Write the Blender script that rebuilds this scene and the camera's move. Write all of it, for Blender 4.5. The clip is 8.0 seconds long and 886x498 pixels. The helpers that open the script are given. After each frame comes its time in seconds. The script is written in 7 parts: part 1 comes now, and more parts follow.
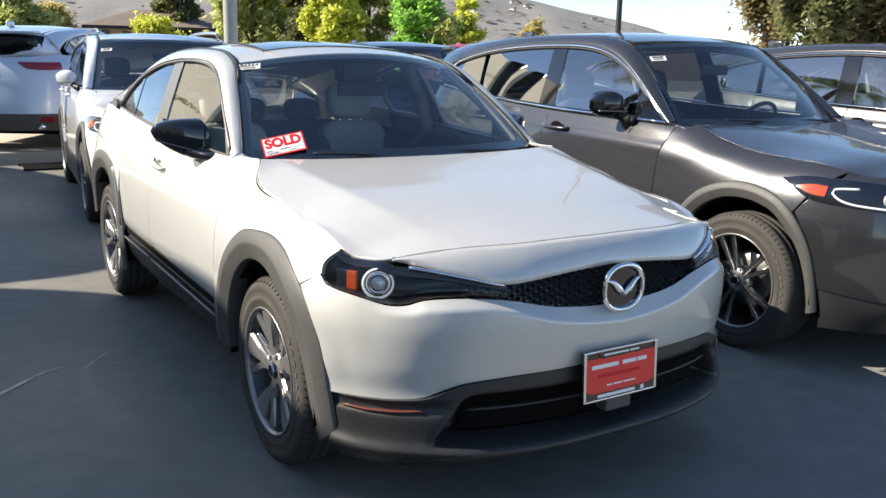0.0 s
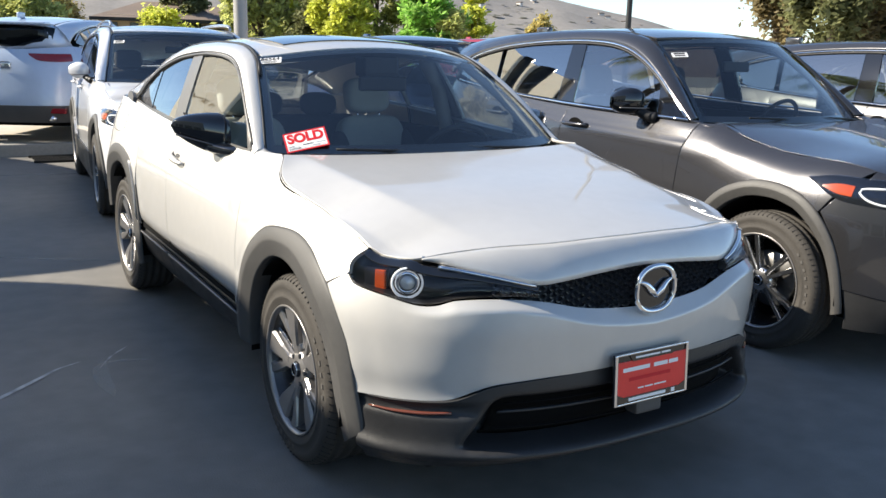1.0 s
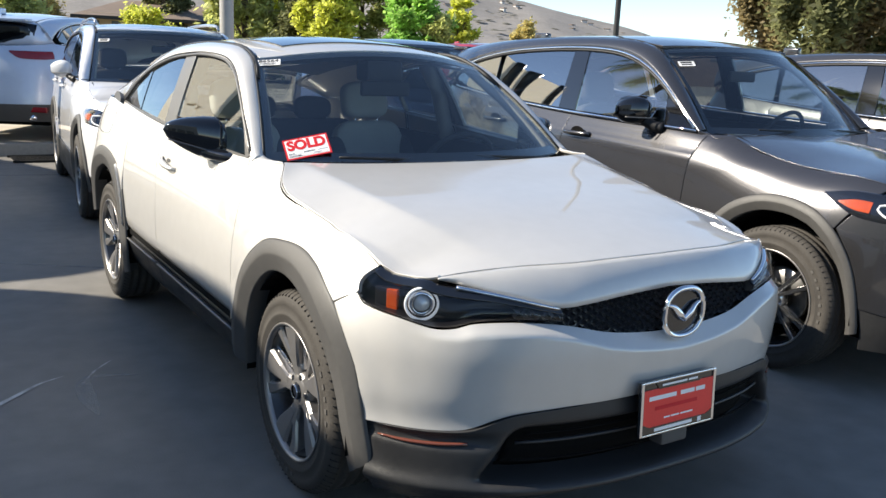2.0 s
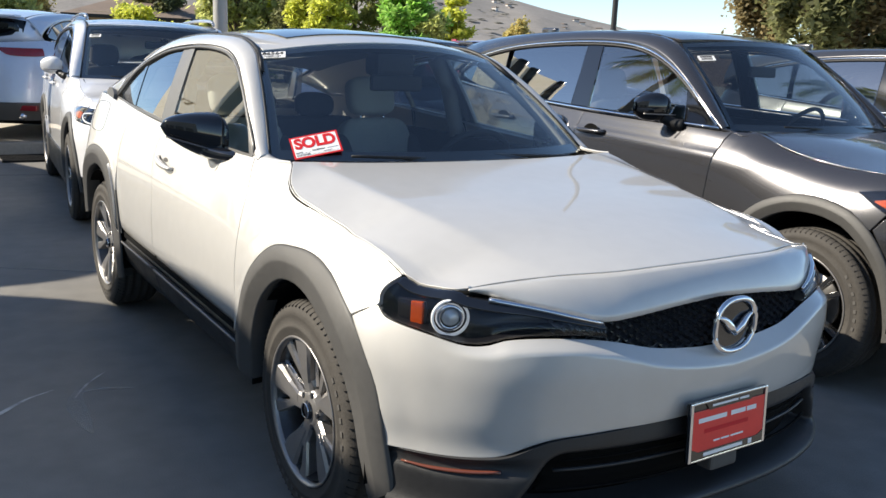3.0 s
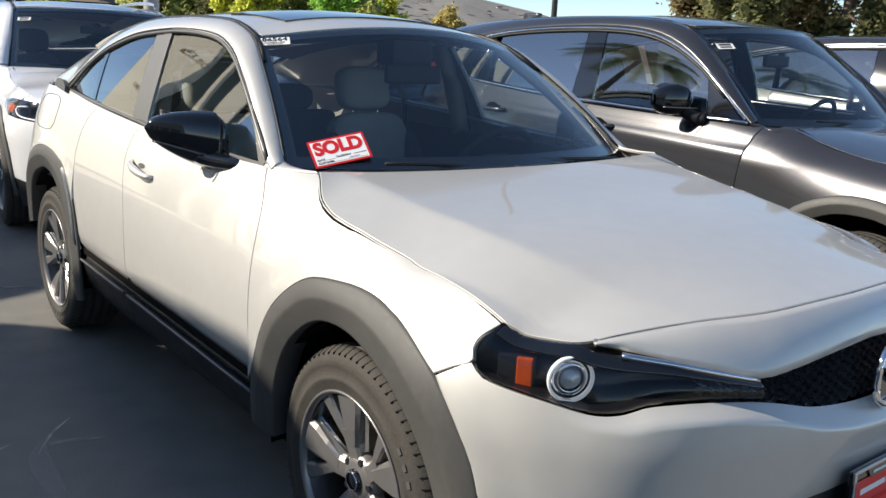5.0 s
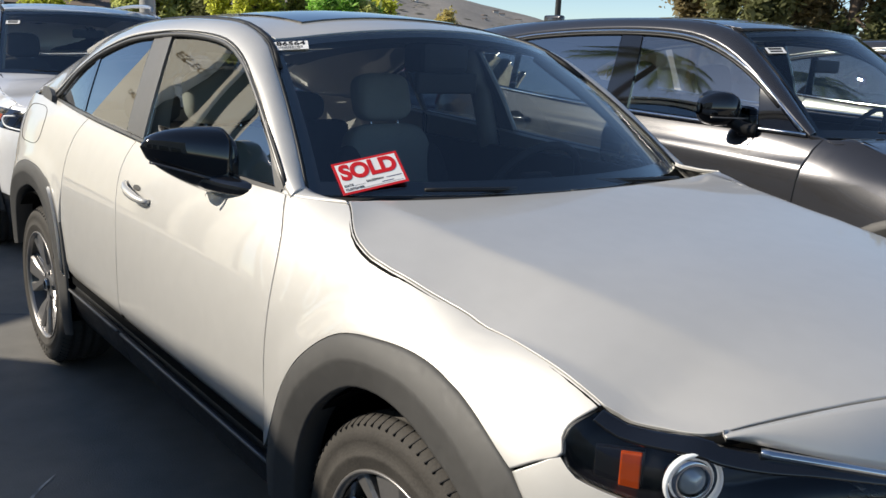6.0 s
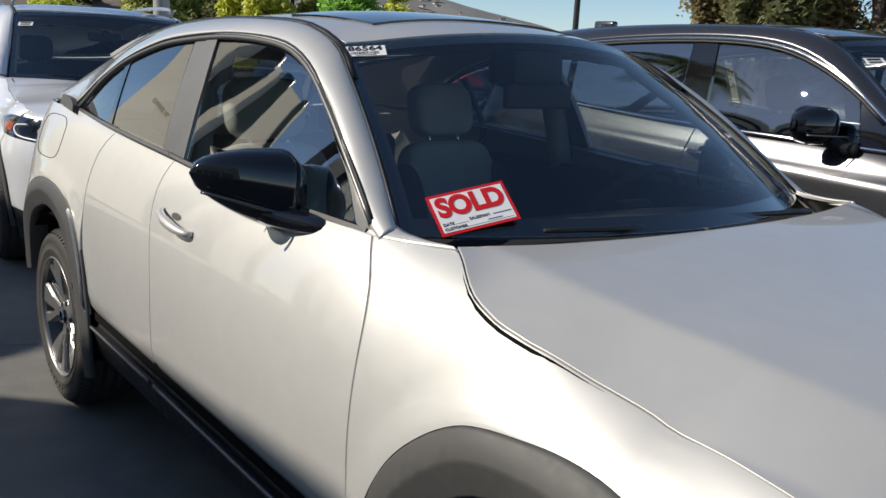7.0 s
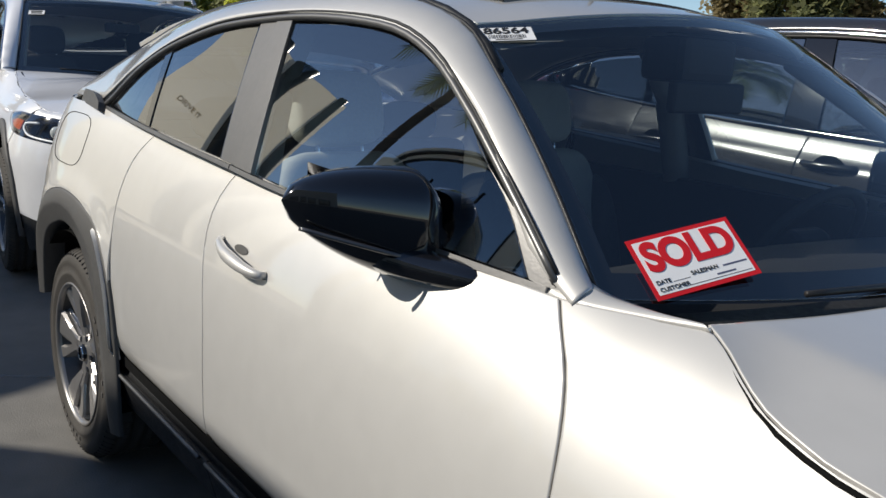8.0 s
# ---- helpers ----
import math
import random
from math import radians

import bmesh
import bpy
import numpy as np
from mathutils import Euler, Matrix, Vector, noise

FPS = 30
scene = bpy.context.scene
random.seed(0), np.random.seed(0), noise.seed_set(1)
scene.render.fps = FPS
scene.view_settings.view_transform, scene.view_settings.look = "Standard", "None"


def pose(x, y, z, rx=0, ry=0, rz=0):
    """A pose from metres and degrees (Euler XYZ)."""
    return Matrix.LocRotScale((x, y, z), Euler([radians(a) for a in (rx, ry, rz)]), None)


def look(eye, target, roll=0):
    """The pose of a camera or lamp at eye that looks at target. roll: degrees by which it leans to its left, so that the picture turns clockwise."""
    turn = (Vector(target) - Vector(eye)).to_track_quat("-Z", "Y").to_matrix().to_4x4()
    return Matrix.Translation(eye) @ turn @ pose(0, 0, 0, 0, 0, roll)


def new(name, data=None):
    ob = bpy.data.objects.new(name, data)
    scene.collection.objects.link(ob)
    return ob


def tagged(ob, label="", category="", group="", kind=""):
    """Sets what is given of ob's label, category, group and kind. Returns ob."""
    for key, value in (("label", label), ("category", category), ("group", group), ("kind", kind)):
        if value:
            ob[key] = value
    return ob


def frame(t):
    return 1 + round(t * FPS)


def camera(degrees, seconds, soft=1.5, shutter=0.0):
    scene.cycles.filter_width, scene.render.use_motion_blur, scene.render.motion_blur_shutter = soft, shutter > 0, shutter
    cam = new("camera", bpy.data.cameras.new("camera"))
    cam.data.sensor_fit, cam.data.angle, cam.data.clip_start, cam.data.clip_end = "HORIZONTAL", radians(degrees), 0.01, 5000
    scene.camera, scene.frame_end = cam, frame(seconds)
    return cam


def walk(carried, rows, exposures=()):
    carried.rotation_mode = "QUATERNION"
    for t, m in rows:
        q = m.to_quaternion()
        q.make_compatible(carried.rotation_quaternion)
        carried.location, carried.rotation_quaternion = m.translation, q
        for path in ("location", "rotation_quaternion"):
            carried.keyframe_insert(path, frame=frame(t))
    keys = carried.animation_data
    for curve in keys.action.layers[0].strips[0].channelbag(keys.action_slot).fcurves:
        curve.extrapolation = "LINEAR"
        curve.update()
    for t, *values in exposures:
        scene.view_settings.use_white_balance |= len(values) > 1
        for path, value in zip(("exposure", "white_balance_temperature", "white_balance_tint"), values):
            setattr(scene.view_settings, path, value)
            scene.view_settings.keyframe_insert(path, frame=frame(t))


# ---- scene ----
cam = camera(54.0, 8.0)
PATH = [
    (0, (-1.929, -2.869, 1.469), (-0.889, -1.215, 1.042), 1.1),
    (0.5, (-1.936, -2.841, 1.464), (-0.902, -1.184, 1.03), 1.2),
    (1, (-1.97, -2.787, 1.472), (-0.94, -1.13, 1.032), 1.5),
    (2.5, (-1.949, -2.454, 1.464), (-0.866, -0.827, 1.038), 2.7),
    (3, (-1.92, -2.333, 1.438), (-0.837, -0.708, 1.008), 2.5),
    (3.5, (-1.938, -2.184, 1.428), (-0.841, -0.57, 0.991), 2.6),
    (4, (-1.985, -1.975, 1.447), (-0.788, -0.433, 1.009), 2.8),
    (4.5, (-1.985, -1.841, 1.433), (-0.771, -0.317, 0.98), 2.7),
    (6, (-1.804, -1.294, 1.42), (-0.58, 0.226, 0.978), 2.6),
    (6.5, (-1.778, -1.062, 1.437), (-0.56, 0.465, 1.003), 2.9),
    (7, (-1.726, -0.81, 1.41), (-0.509, 0.718, 0.983), 3.1),
    (7.5, (-1.645, -0.511, 1.412), (-0.431, 1.021, 0.991), 3.2),
    (8, (-1.618, -0.193, 1.368), (-0.406, 1.339, 0.941), 3.7),
]
walk(cam, [(t, look(eye, target, roll)) for t, eye, target, roll in PATH],
     exposures=[(0, 1.0, 7000, 8), (1, 1.02, 7000, 8), (2.5, 0.88, 7000, 8), (3, 0.82, 7000, 8), (3.5, 0.88, 7000, 8), (4.5, 0.66, 6950, 8), (6.0, 0.24, 6900, 8), (6.5, 0.04, 6800, 8), (8.0, -0.06, 6600, 8)])

# ---- daylight: a low sun behind the showroom, blue sky ----
SUN = Vector((-0.70, 0.45, 0.56)).normalized()
world = bpy.data.worlds.new("world")
scene.world = world
world.use_nodes = True
sky = world.node_tree.nodes.new("ShaderNodeTexSky")
sky.sky_type = "NISHITA"
sky.sun_disc = False
sky.sun_elevation = math.asin(SUN.z)
sky.sun_rotation = math.atan2(SUN.x, SUN.y)
sky.air_density, sky.dust_density, sky.ozone_density = 0.75, 0.10, 3.0
background = world.node_tree.nodes["Background"]
background.inputs["Strength"].default_value = 0.124
world.node_tree.links.new(sky.outputs[0], background.inputs[0])
lamp = bpy.data.lights.new("sun", "SUN")
lamp.energy, lamp.angle, lamp.color = 5.0, radians(0.2), (1.0, 0.94, 0.85)
sun = new("sun", lamp)
sun.matrix_world = look(SUN * 60, (0, 0, 0))


# ---- materials ----
def mat(name, color, rough=0.5, metal=0.0, coat=0.0, spec=0.5, vary=0.0, scale=6.0, bump=0.0, bump_scale=60.0, rough_vary=0.0, coat_rough=0.03):
    """A principled surface, its colour varied at two scales, with fine relief."""
    m = bpy.data.materials.new(name)
    m.use_nodes = True
    n, l = m.node_tree.nodes, m.node_tree.links
    b = n["Principled BSDF"]
    b.inputs["Base Color"].default_value = (*color, 1)
    b.inputs["Roughness"].default_value = rough
    b.inputs["Metallic"].default_value = metal
    b.inputs["Coat Weight"].default_value = coat
    b.inputs["Coat Roughness"].default_value = coat_rough
    b.inputs["Specular IOR Level"].default_value = spec
    tc = n.new("ShaderNodeTexCoord")
    if vary or rough_vary:
        big, fine = n.new("ShaderNodeTexNoise"), n.new("ShaderNodeTexNoise")
        big.inputs["Scale"].default_value, fine.inputs["Scale"].default_value = scale, scale * 11
        big.inputs["Detail"].default_value = fine.inputs["Detail"].default_value = 4
        both = n.new("ShaderNodeMath")
        both.operation = "ADD"
        half = n.new("ShaderNodeMath")
        half.operation = "MULTIPLY"
        half.inputs[1].default_value = 0.5
        l.new(tc.outputs["Object"], big.inputs["Vector"])
        l.new(tc.outputs["Object"], fine.inputs["Vector"])
        l.new(big.outputs[0], both.inputs[0])
        l.new(fine.outputs[0], both.inputs[1])
        l.new(both.outputs[0], half.inputs[0])
        if vary:
            ramp = n.new("ShaderNodeValToRGB")
            lo, hi = ramp.color_ramp.elements
            lo.position, hi.position = 0.3, 0.7
            lo.color = (*[c * (1 - vary) for c in color], 1)
            hi.color = (*[min(1, c * (1 + vary)) for c in color], 1)
            l.new(half.outputs[0], ramp.inputs[0])
            l.new(ramp.outputs[0], b.inputs["Base Color"])
        if rough_vary:
            mr = n.new("ShaderNodeMapRange")
            mr.inputs["From Min"].default_value, mr.inputs["From Max"].default_value = 0.3, 0.7
            mr.inputs["To Min"].default_value, mr.inputs["To Max"].default_value = max(0.02, rough - rough_vary), min(1, rough + rough_vary)
            l.new(half.outputs[0], mr.inputs["Value"])
            l.new(mr.outputs[0], b.inputs["Roughness"])
    if bump:
        grain, bp = n.new("ShaderNodeTexNoise"), n.new("ShaderNodeBump")
        grain.inputs["Scale"].default_value, grain.inputs["Detail"].default_value = bump_scale, 5
        bp.inputs["Strength"].default_value, bp.inputs["Distance"].default_value = bump, 0.004
        l.new(tc.outputs["Object"], grain.inputs["Vector"])
        l.new(grain.outputs[0], bp.inputs["Height"])
        l.new(bp.outputs[0], b.inputs["Normal"])
    return m


def paint(name, color, metal=0.5, rough=0.32):
    """Metallic car paint: flakes under a clear coat, with a breath of orange peel."""
    m = mat(name, color, rough, metal, 1.0, 0.5, 0.04, 1.5, 0.0)
    n, l = m.node_tree.nodes, m.node_tree.links
    b = n["Principled BSDF"]
    tc, flake, bp = n.new("ShaderNodeTexCoord"), n.new("ShaderNodeTexNoise"), n.new("ShaderNodeBump")
    flake.inputs["Scale"].default_value = 900
    bp.inputs["Strength"].default_value, bp.inputs["Distance"].default_value = 0.06, 0.001
    l.new(tc.outputs["Object"], flake.inputs["Vector"])
    l.new(flake.outputs[0], bp.inputs["Height"])
    l.new(bp.outputs[0], b.inputs["Normal"])
    return m


def glass(name, tint, base=0.05):
    """A thin pane: tinted see-through, its mirror gloss growing towards grazing view."""
    m = bpy.data.materials.new(name)
    m.use_nodes = True
    n, l = m.node_tree.nodes, m.node_tree.links
    n.remove(n["Principled BSDF"])
    tr, gl, mx, fr = n.new("ShaderNodeBsdfTransparent"), n.new("ShaderNodeBsdfGlossy"), n.new("ShaderNodeMixShader"), n.new("ShaderNodeLayerWeight")
    tr.inputs[0].default_value = (*tint, 1)
    gl.inputs["Roughness"].default_value = 0.0
    fr.inputs["Blend"].default_value = 0.5
    steep, amount = n.new("ShaderNodeMath"), n.new("ShaderNodeMath")
    steep.operation, amount.operation = "POWER", "MULTIPLY_ADD"
    steep.inputs[1].default_value = 5
    amount.inputs[1].default_value, amount.inputs[2].default_value = 1 - base, base
    l.new(fr.outputs["Facing"], steep.inputs[0])
    l.new(steep.outputs[0], amount.inputs[0])
    l.new(amount.outputs[0], mx.inputs[0])
    l.new(tr.outputs[0], mx.inputs[1])
    l.new(gl.outputs[0], mx.inputs[2])
    l.new(mx.outputs[0], n["Material Output"].inputs[0])
    return m


def glow(name, color, strength):
    m = mat(name, color, 0.3)
    b = m.node_tree.nodes["Principled BSDF"]
    b.inputs["Emission Color"].default_value = (*color, 1)
    b.inputs["Emission Strength"].default_value = strength
    return m


WHITE = paint("ceramic_white_paint", (0.585, 0.570, 0.545), 0.30, 0.45)
GRAY = paint("machine_grey_paint", (0.068, 0.067, 0.072), 0.65, 0.22)
PEARL = paint("pearl_white_paint", (0.78, 0.78, 0.80), 0.15, 0.35)
GRAPHITE = paint("graphite_paint", (0.042, 0.042, 0.047), 0.25, 0.20)
# white paint with the blue of skylit shade put into its colour
SHADED_WHITE = paint("blue_shaded_white_paint", (0.47, 0.56, 0.70), 0.15, 0.35)
NAVY = paint("dark_blue_paint", (0.02, 0.035, 0.09), 0.6, 0.28)
RED = paint("soul_red_paint", (0.42, 0.012, 0.015), 0.5, 0.28)
SILVER = paint("silver_paint", (0.50, 0.50, 0.52), 0.7, 0.30)
CLAD = mat("grey_cladding_plastic", (0.072, 0.070, 0.068), 0.55, 0, 0, 0.4, 0.12, 5, 0.10, 700, 0.08)
LOWER = mat("black_bumper_plastic", (0.028, 0.028, 0.029), 0.42, 0, 0, 0.45, 0.15, 6, 0.2, 350, 0.1)
BLACK_PLASTIC = mat("black_plastic", (0.014, 0.014, 0.015), 0.5, 0, 0, 0.4, 0.15, 9, 0.15, 300, 0.1)
PIANO = mat("gloss_black", (0.006, 0.006, 0.007), 0.05, 0, 1.0, 0.5, 0.1, 4)
LAMP_BLACK = mat("black_lamp_bezel", (0.008, 0.008, 0.010), 0.32, 0, 0.2, 0.5, 0.15, 12)
SATIN = mat("satin_grey_trim", (0.16, 0.157, 0.155), 0.38, 0.6, 0.1, 0.5, 0.08, 6, 0.05, 200)
CHROME = mat("chrome", (0.80, 0.80, 0.82), 0.07, 1.0, 0, 0.5, 0.02, 9)
ALLOY = mat("machined_alloy", (0.66, 0.66, 0.67), 0.24, 1.0, 0.3, 0.5, 0.08, 10, 0.03, 250, 0.06)
ALLOY_GREY = mat("grey_machined_alloy", (0.30, 0.285, 0.275), 0.34, 0.65, 0.5, 0.5, 0.08, 12)
ALLOY_DARK = mat("dark_alloy", (0.06, 0.062, 0.066), 0.35, 0.7, 0.4, 0.5, 0.1, 10)
RUBBER = mat("tyre_rubber", (0.056, 0.051, 0.046), 0.75, 0, 0, 0.3, 0.3, 12, 0.3, 180, 0.1)
LETTER_RUBBER = mat("grey_tyre_lettering", (0.085, 0.08, 0.075), 0.7, 0, 0, 0.3, 0.1, 20)
# near-black for gaps and hidden parts, the shade of hollows put into the colour
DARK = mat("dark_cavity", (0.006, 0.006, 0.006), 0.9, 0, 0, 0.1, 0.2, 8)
WINDSHIELD = glass("windshield_glass", (0.92, 0.97, 0.95), 0.155)
SIDE_GLASS = glass("side_glass", (0.92, 0.98, 0.95), 0.32)
TINT_GLASS = glass("tinted_glass", (0.33, 0.36, 0.37), 0.42)
REAR_GLASS = glass("dark_rear_glass", (0.10, 0.11, 0.12), 0.035)
CLEAR = glass("lamp_cover", (0.9, 0.9, 0.92))
SEAT_PALE = mat("pale_grey_seat_cloth", (0.36, 0.37, 0.35), 0.85, 0, 0, 0.2, 0.1, 10, 0.3, 300)
SEAT_DARK = mat("dark_seat_cloth", (0.05, 0.05, 0.052), 0.85, 0, 0, 0.2, 0.15, 10, 0.3, 300)
CABIN = mat("dark_cabin_plastic", (0.02, 0.02, 0.021), 0.7, 0, 0, 0.3, 0.15, 7, 0.2, 250)
LINER = mat("grey_headliner", (0.22, 0.22, 0.21), 0.9, 0, 0, 0.2, 0.08, 12, 0.2, 300)
AMBER = mat("amber_lens", (0.46, 0.062, 0.005), 0.15, 0, 0.8, 0.5, 0.25, 60)
RED_LENS = mat("red_lens", (0.22, 0.006, 0.010), 0.12, 0, 0.8, 0.5, 0.15, 30)
REFLECTOR = mat("brown_marker_lens", (0.15, 0.045, 0.028), 0.2, 0, 0.6, 0.5, 0.2, 40)
PAPER = mat("white_paper", (0.82, 0.82, 0.82), 0.6, 0, 0, 0.4, 0.03, 8)
INK_RED = mat("red_ink", (0.62, 0.012, 0.02), 0.55, 0, 0, 0.4, 0.06, 14)
INK = mat("black_ink", (0.02, 0.02, 0.022), 0.6, 0, 0, 0.4, 0.1, 14)
PEN = mat("blue_black_pen", (0.08, 0.09, 0.16), 0.6, 0, 0, 0.4, 0.1, 14)
PLATE_RED = mat("red_plate_card", (0.80, 0.035, 0.03), 0.35, 0, 0.3, 0.5, 0.05, 14)


# ---- geometry helpers ----
def link(name, mesh, parent=None, material=None, label=""):
    ob = new(name, mesh)
    if material is not None:
        mesh.materials.append(material)
    if parent is not None:
        ob.parent = parent
    if label:
        ob["label"] = label
    return ob


def part(name, bm, material, parent=None, label="", smooth=True):
    """One bmesh as one mesh object under a thing or a part."""
    me = bpy.data.meshes.new(name)
    bm.to_mesh(me)
    bm.free()
    me.polygons.foreach_set("use_smooth", [smooth] * len(me.polygons))
    return link(name, me, parent, material, label)


def thing(name, label, category, m=None, group="", kind=""):
    """An Empty at the base of a thing, which carries its parts."""
    ob = new(name)
    ob.empty_display_size = 0.1
    if m is not None:
        ob.matrix_world = m
    return tagged(ob, label, category, group, kind)


def curve(*knots):
    """A smooth function through knots (x, y), level beyond the ends."""
    xs, ys = [k[0] for k in knots], [k[1] for k in knots]
    d = [(ys[i + 1] - ys[i]) / (xs[i + 1] - xs[i]) for i in range(len(xs) - 1)]
    m = [d[0]] + [0 if a * b <= 0 else 2 * a * b / (a + b) for a, b in zip(d, d[1:])] + [d[-1]]

    def f(x):
        if x <= xs[0]:
            return ys[0]
        if x >= xs[-1]:
            return ys[-1]
        i = max(j for j in range(len(xs) - 1) if xs[j] <= x)
        h = xs[i + 1] - xs[i]
        t = (x - xs[i]) / h
        return ((2 * t ** 3 - 3 * t ** 2 + 1) * ys[i] + (t ** 3 - 2 * t ** 2 + t) * h * m[i]
                + (3 * t ** 2 - 2 * t ** 3) * ys[i + 1] + (t ** 3 - t ** 2) * h * m[i + 1])
    return f


def spline(pts, n, smooth=True):
    """n points evenly along a smooth line through pts (2D or 3D)."""
    p = np.array(pts, float)
    if smooth and len(p) > 2:
        q = np.vstack([2 * p[0] - p[1], p, 2 * p[-1] - p[-2]])
        fine = []
        for i in range(1, len(q) - 2):
            for t in np.linspace(0, 1, 12, endpoint=False):
                a, b, c, d = q[i - 1], q[i], q[i + 1], q[i + 2]
                fine.append(0.5 * (2 * b + (c - a) * t + (2 * a - 5 * b + 4 * c - d) * t ** 2 + (3 * b - a - 3 * c + d) * t ** 3))
        p = np.array(fine + [p[-1]])
    s = np.concatenate([[0], np.cumsum(np.linalg.norm(np.diff(p, axis=0), axis=1))])
    at = np.linspace(0, s[-1], n) if np.isscalar(n) else np.asarray(n) * s[-1]
    return np.stack([np.interp(at, s, p[:, k]) for k in range(p.shape[1])], 1)


def steps(n, eps):
    """Even steps from 0 to 1 with a narrow one at each end."""
    return np.concatenate([[0, eps], np.linspace(0, 1, n)[1:-1], [1 - eps, 1]])


def grid_mesh(P, depth=0.0, away=None, name="grid"):
    """A sheet from an array of points; with depth its rim is turned inwards, away from the point 'away'-outward side."""
    P = np.asarray(P, float)
    nu, nv = P.shape[:2]
    du, dv = np.gradient(P, axis=0), np.gradient(P, axis=1)
    N = np.cross(du, dv)
    N /= np.linalg.norm(N, axis=2, keepdims=True) + 1e-12
    if away is not None and np.sum(N * (P - np.asarray(away, float))) < 0:
        P, N = P[::-1], -N[::-1]
    verts = [tuple(v) for v in P.reshape(-1, 3)]
    faces = [(i * nv + j, (i + 1) * nv + j, (i + 1) * nv + j + 1, i * nv + j + 1) for i in range(nu - 1) for j in range(nv - 1)]
    if depth:
        ring = [(i, 0) for i in range(nu)] + [(nu - 1, j) for j in range(1, nv)] + [(i, nv - 1) for i in range(nu - 2, -1, -1)] + [(0, j) for j in range(nv - 2, 0, -1)]
        rows = [[i * nv + j for i, j in ring]]
        for d in (0.0015, depth):
            rows.append(list(range(len(verts), len(verts) + len(ring))))
            verts += [tuple(P[i, j] - N[i, j] * d) for i, j in ring]
        k = len(ring)
        for a, b in zip(rows, rows[1:]):
            faces += [(a[q], b[q], b[(q + 1) % k], a[(q + 1) % k]) for q in range(k)]
    me = bpy.data.meshes.new(name)
    me.from_pydata(verts, [], faces)
    me.polygons.foreach_set("use_smooth", [True] * len(faces))
    return me


def coons(bottom, right, top, left, nu, nv, eps=0.004, smooth=True):
    """Flat patch between four edges: bottom and top run left to right, left and right run upwards."""
    tu, tv = steps(nu, eps), steps(nv, eps)
    b, t, l, r = spline(bottom, tu, smooth), spline(top, tu, smooth), spline(left, tv, smooth), spline(right, tv, smooth)
    u, v = tu[:, None, None], tv[None, :, None]
    return ((1 - v) * b[:, None] + v * t[:, None] + (1 - u) * l[None] + u * r[None]
            - ((1 - u) * (1 - v) * b[0] + u * (1 - v) * b[-1] + (1 - u) * v * t[0] + u * v * t[-1]))


def shrink(P, gap):
    """Pulls the rim of a sheet in by gap, so that a joint shows between neighbours."""
    P = P.copy()
    for edge, ring, inner in ((P[0], P[1], P[2]), (P[-1], P[-2], P[-3]), (P[:, 0], P[:, 1], P[:, 2]), (P[:, -1], P[:, -2], P[:, -3])):
        way = inner - edge
        move = way * (gap / (np.linalg.norm(way, axis=-1, keepdims=True) + 1e-9)).clip(0, 0.4)
        edge += move
        ring += move
    return P


def loft(curves, n, m=None, bulge=0.0, away=None, smooth=True):
    """A sheet through several lines in space; bulge swells it between the first and last."""
    rows = np.array([spline(c, n, smooth) for c in curves])
    if m:
        P = np.array([spline(rows[:, i], m, len(curves) > 2) for i in range(rows.shape[1])])
    else:
        P = rows.transpose(1, 0, 2)
    if bulge:
        N = np.cross(np.gradient(P, axis=0), np.gradient(P, axis=1))
        N /= np.linalg.norm(N, axis=2, keepdims=True) + 1e-12
        if away is not None and np.sum(N * (P - np.asarray(away, float))) < 0:
            N = -N
        s = np.linspace(0, 1, P.shape[1])
        P = P + N * (4 * s * (1 - s) * bulge)[None, :, None]
    return P


def sheet(name, P, material, parent, depth=0.0, away=None, label="", side=1, xform=None):
    P = np.asarray(P, float).copy()
    if side < 0:
        P[..., 0] *= -1
        away = None if away is None else (-away[0], away[1], away[2])
    return link(name, grid_mesh(P, depth, away, name), parent, material, label)


def tube(name, pts, radius, material, parent=None, n=12, seg=8, label="", closed=False, flat=1.0):
    """A round (or flattened) bar along a line; radius may be one number or one for each end."""
    line = spline(pts, n) if not closed else np.asarray(pts, float)
    n = len(line)
    r = np.full(n, radius) if np.isscalar(radius) else np.interp(np.linspace(0, 1, n), np.linspace(0, 1, len(radius)), radius)
    verts, faces = [], []
    for i in range(n):
        d = line[(i + 1) % n] - line[i - 1] if closed else line[min(i + 1, n - 1)] - line[max(i - 1, 0)]
        d = Vector(d).normalized()
        up = Vector((0, 0, 1)) if abs(d.z) < 0.95 else Vector((0, 1, 0))
        a = d.cross(up).normalized()
        b = a.cross(d).normalized()
        for k in range(seg):
            t = 2 * math.pi * k / seg
            verts.append(tuple(Vector(line[i]) + (a * math.cos(t) + b * math.sin(t) * flat) * r[i]))
    for i in range(n if closed else n - 1):
        j = (i + 1) % n
        for k in range(seg):
            faces.append((i * seg + k, i * seg + (k + 1) % seg, j * seg + (k + 1) % seg, j * seg + k))
    if not closed:
        faces += [tuple(range(seg))[::-1], tuple(range((n - 1) * seg, n * seg))]
    me = bpy.data.meshes.new(name)
    me.from_pydata(verts, [], faces)
    me.polygons.foreach_set("use_smooth", [True] * len(faces))
    return link(name, me, parent, material, label)


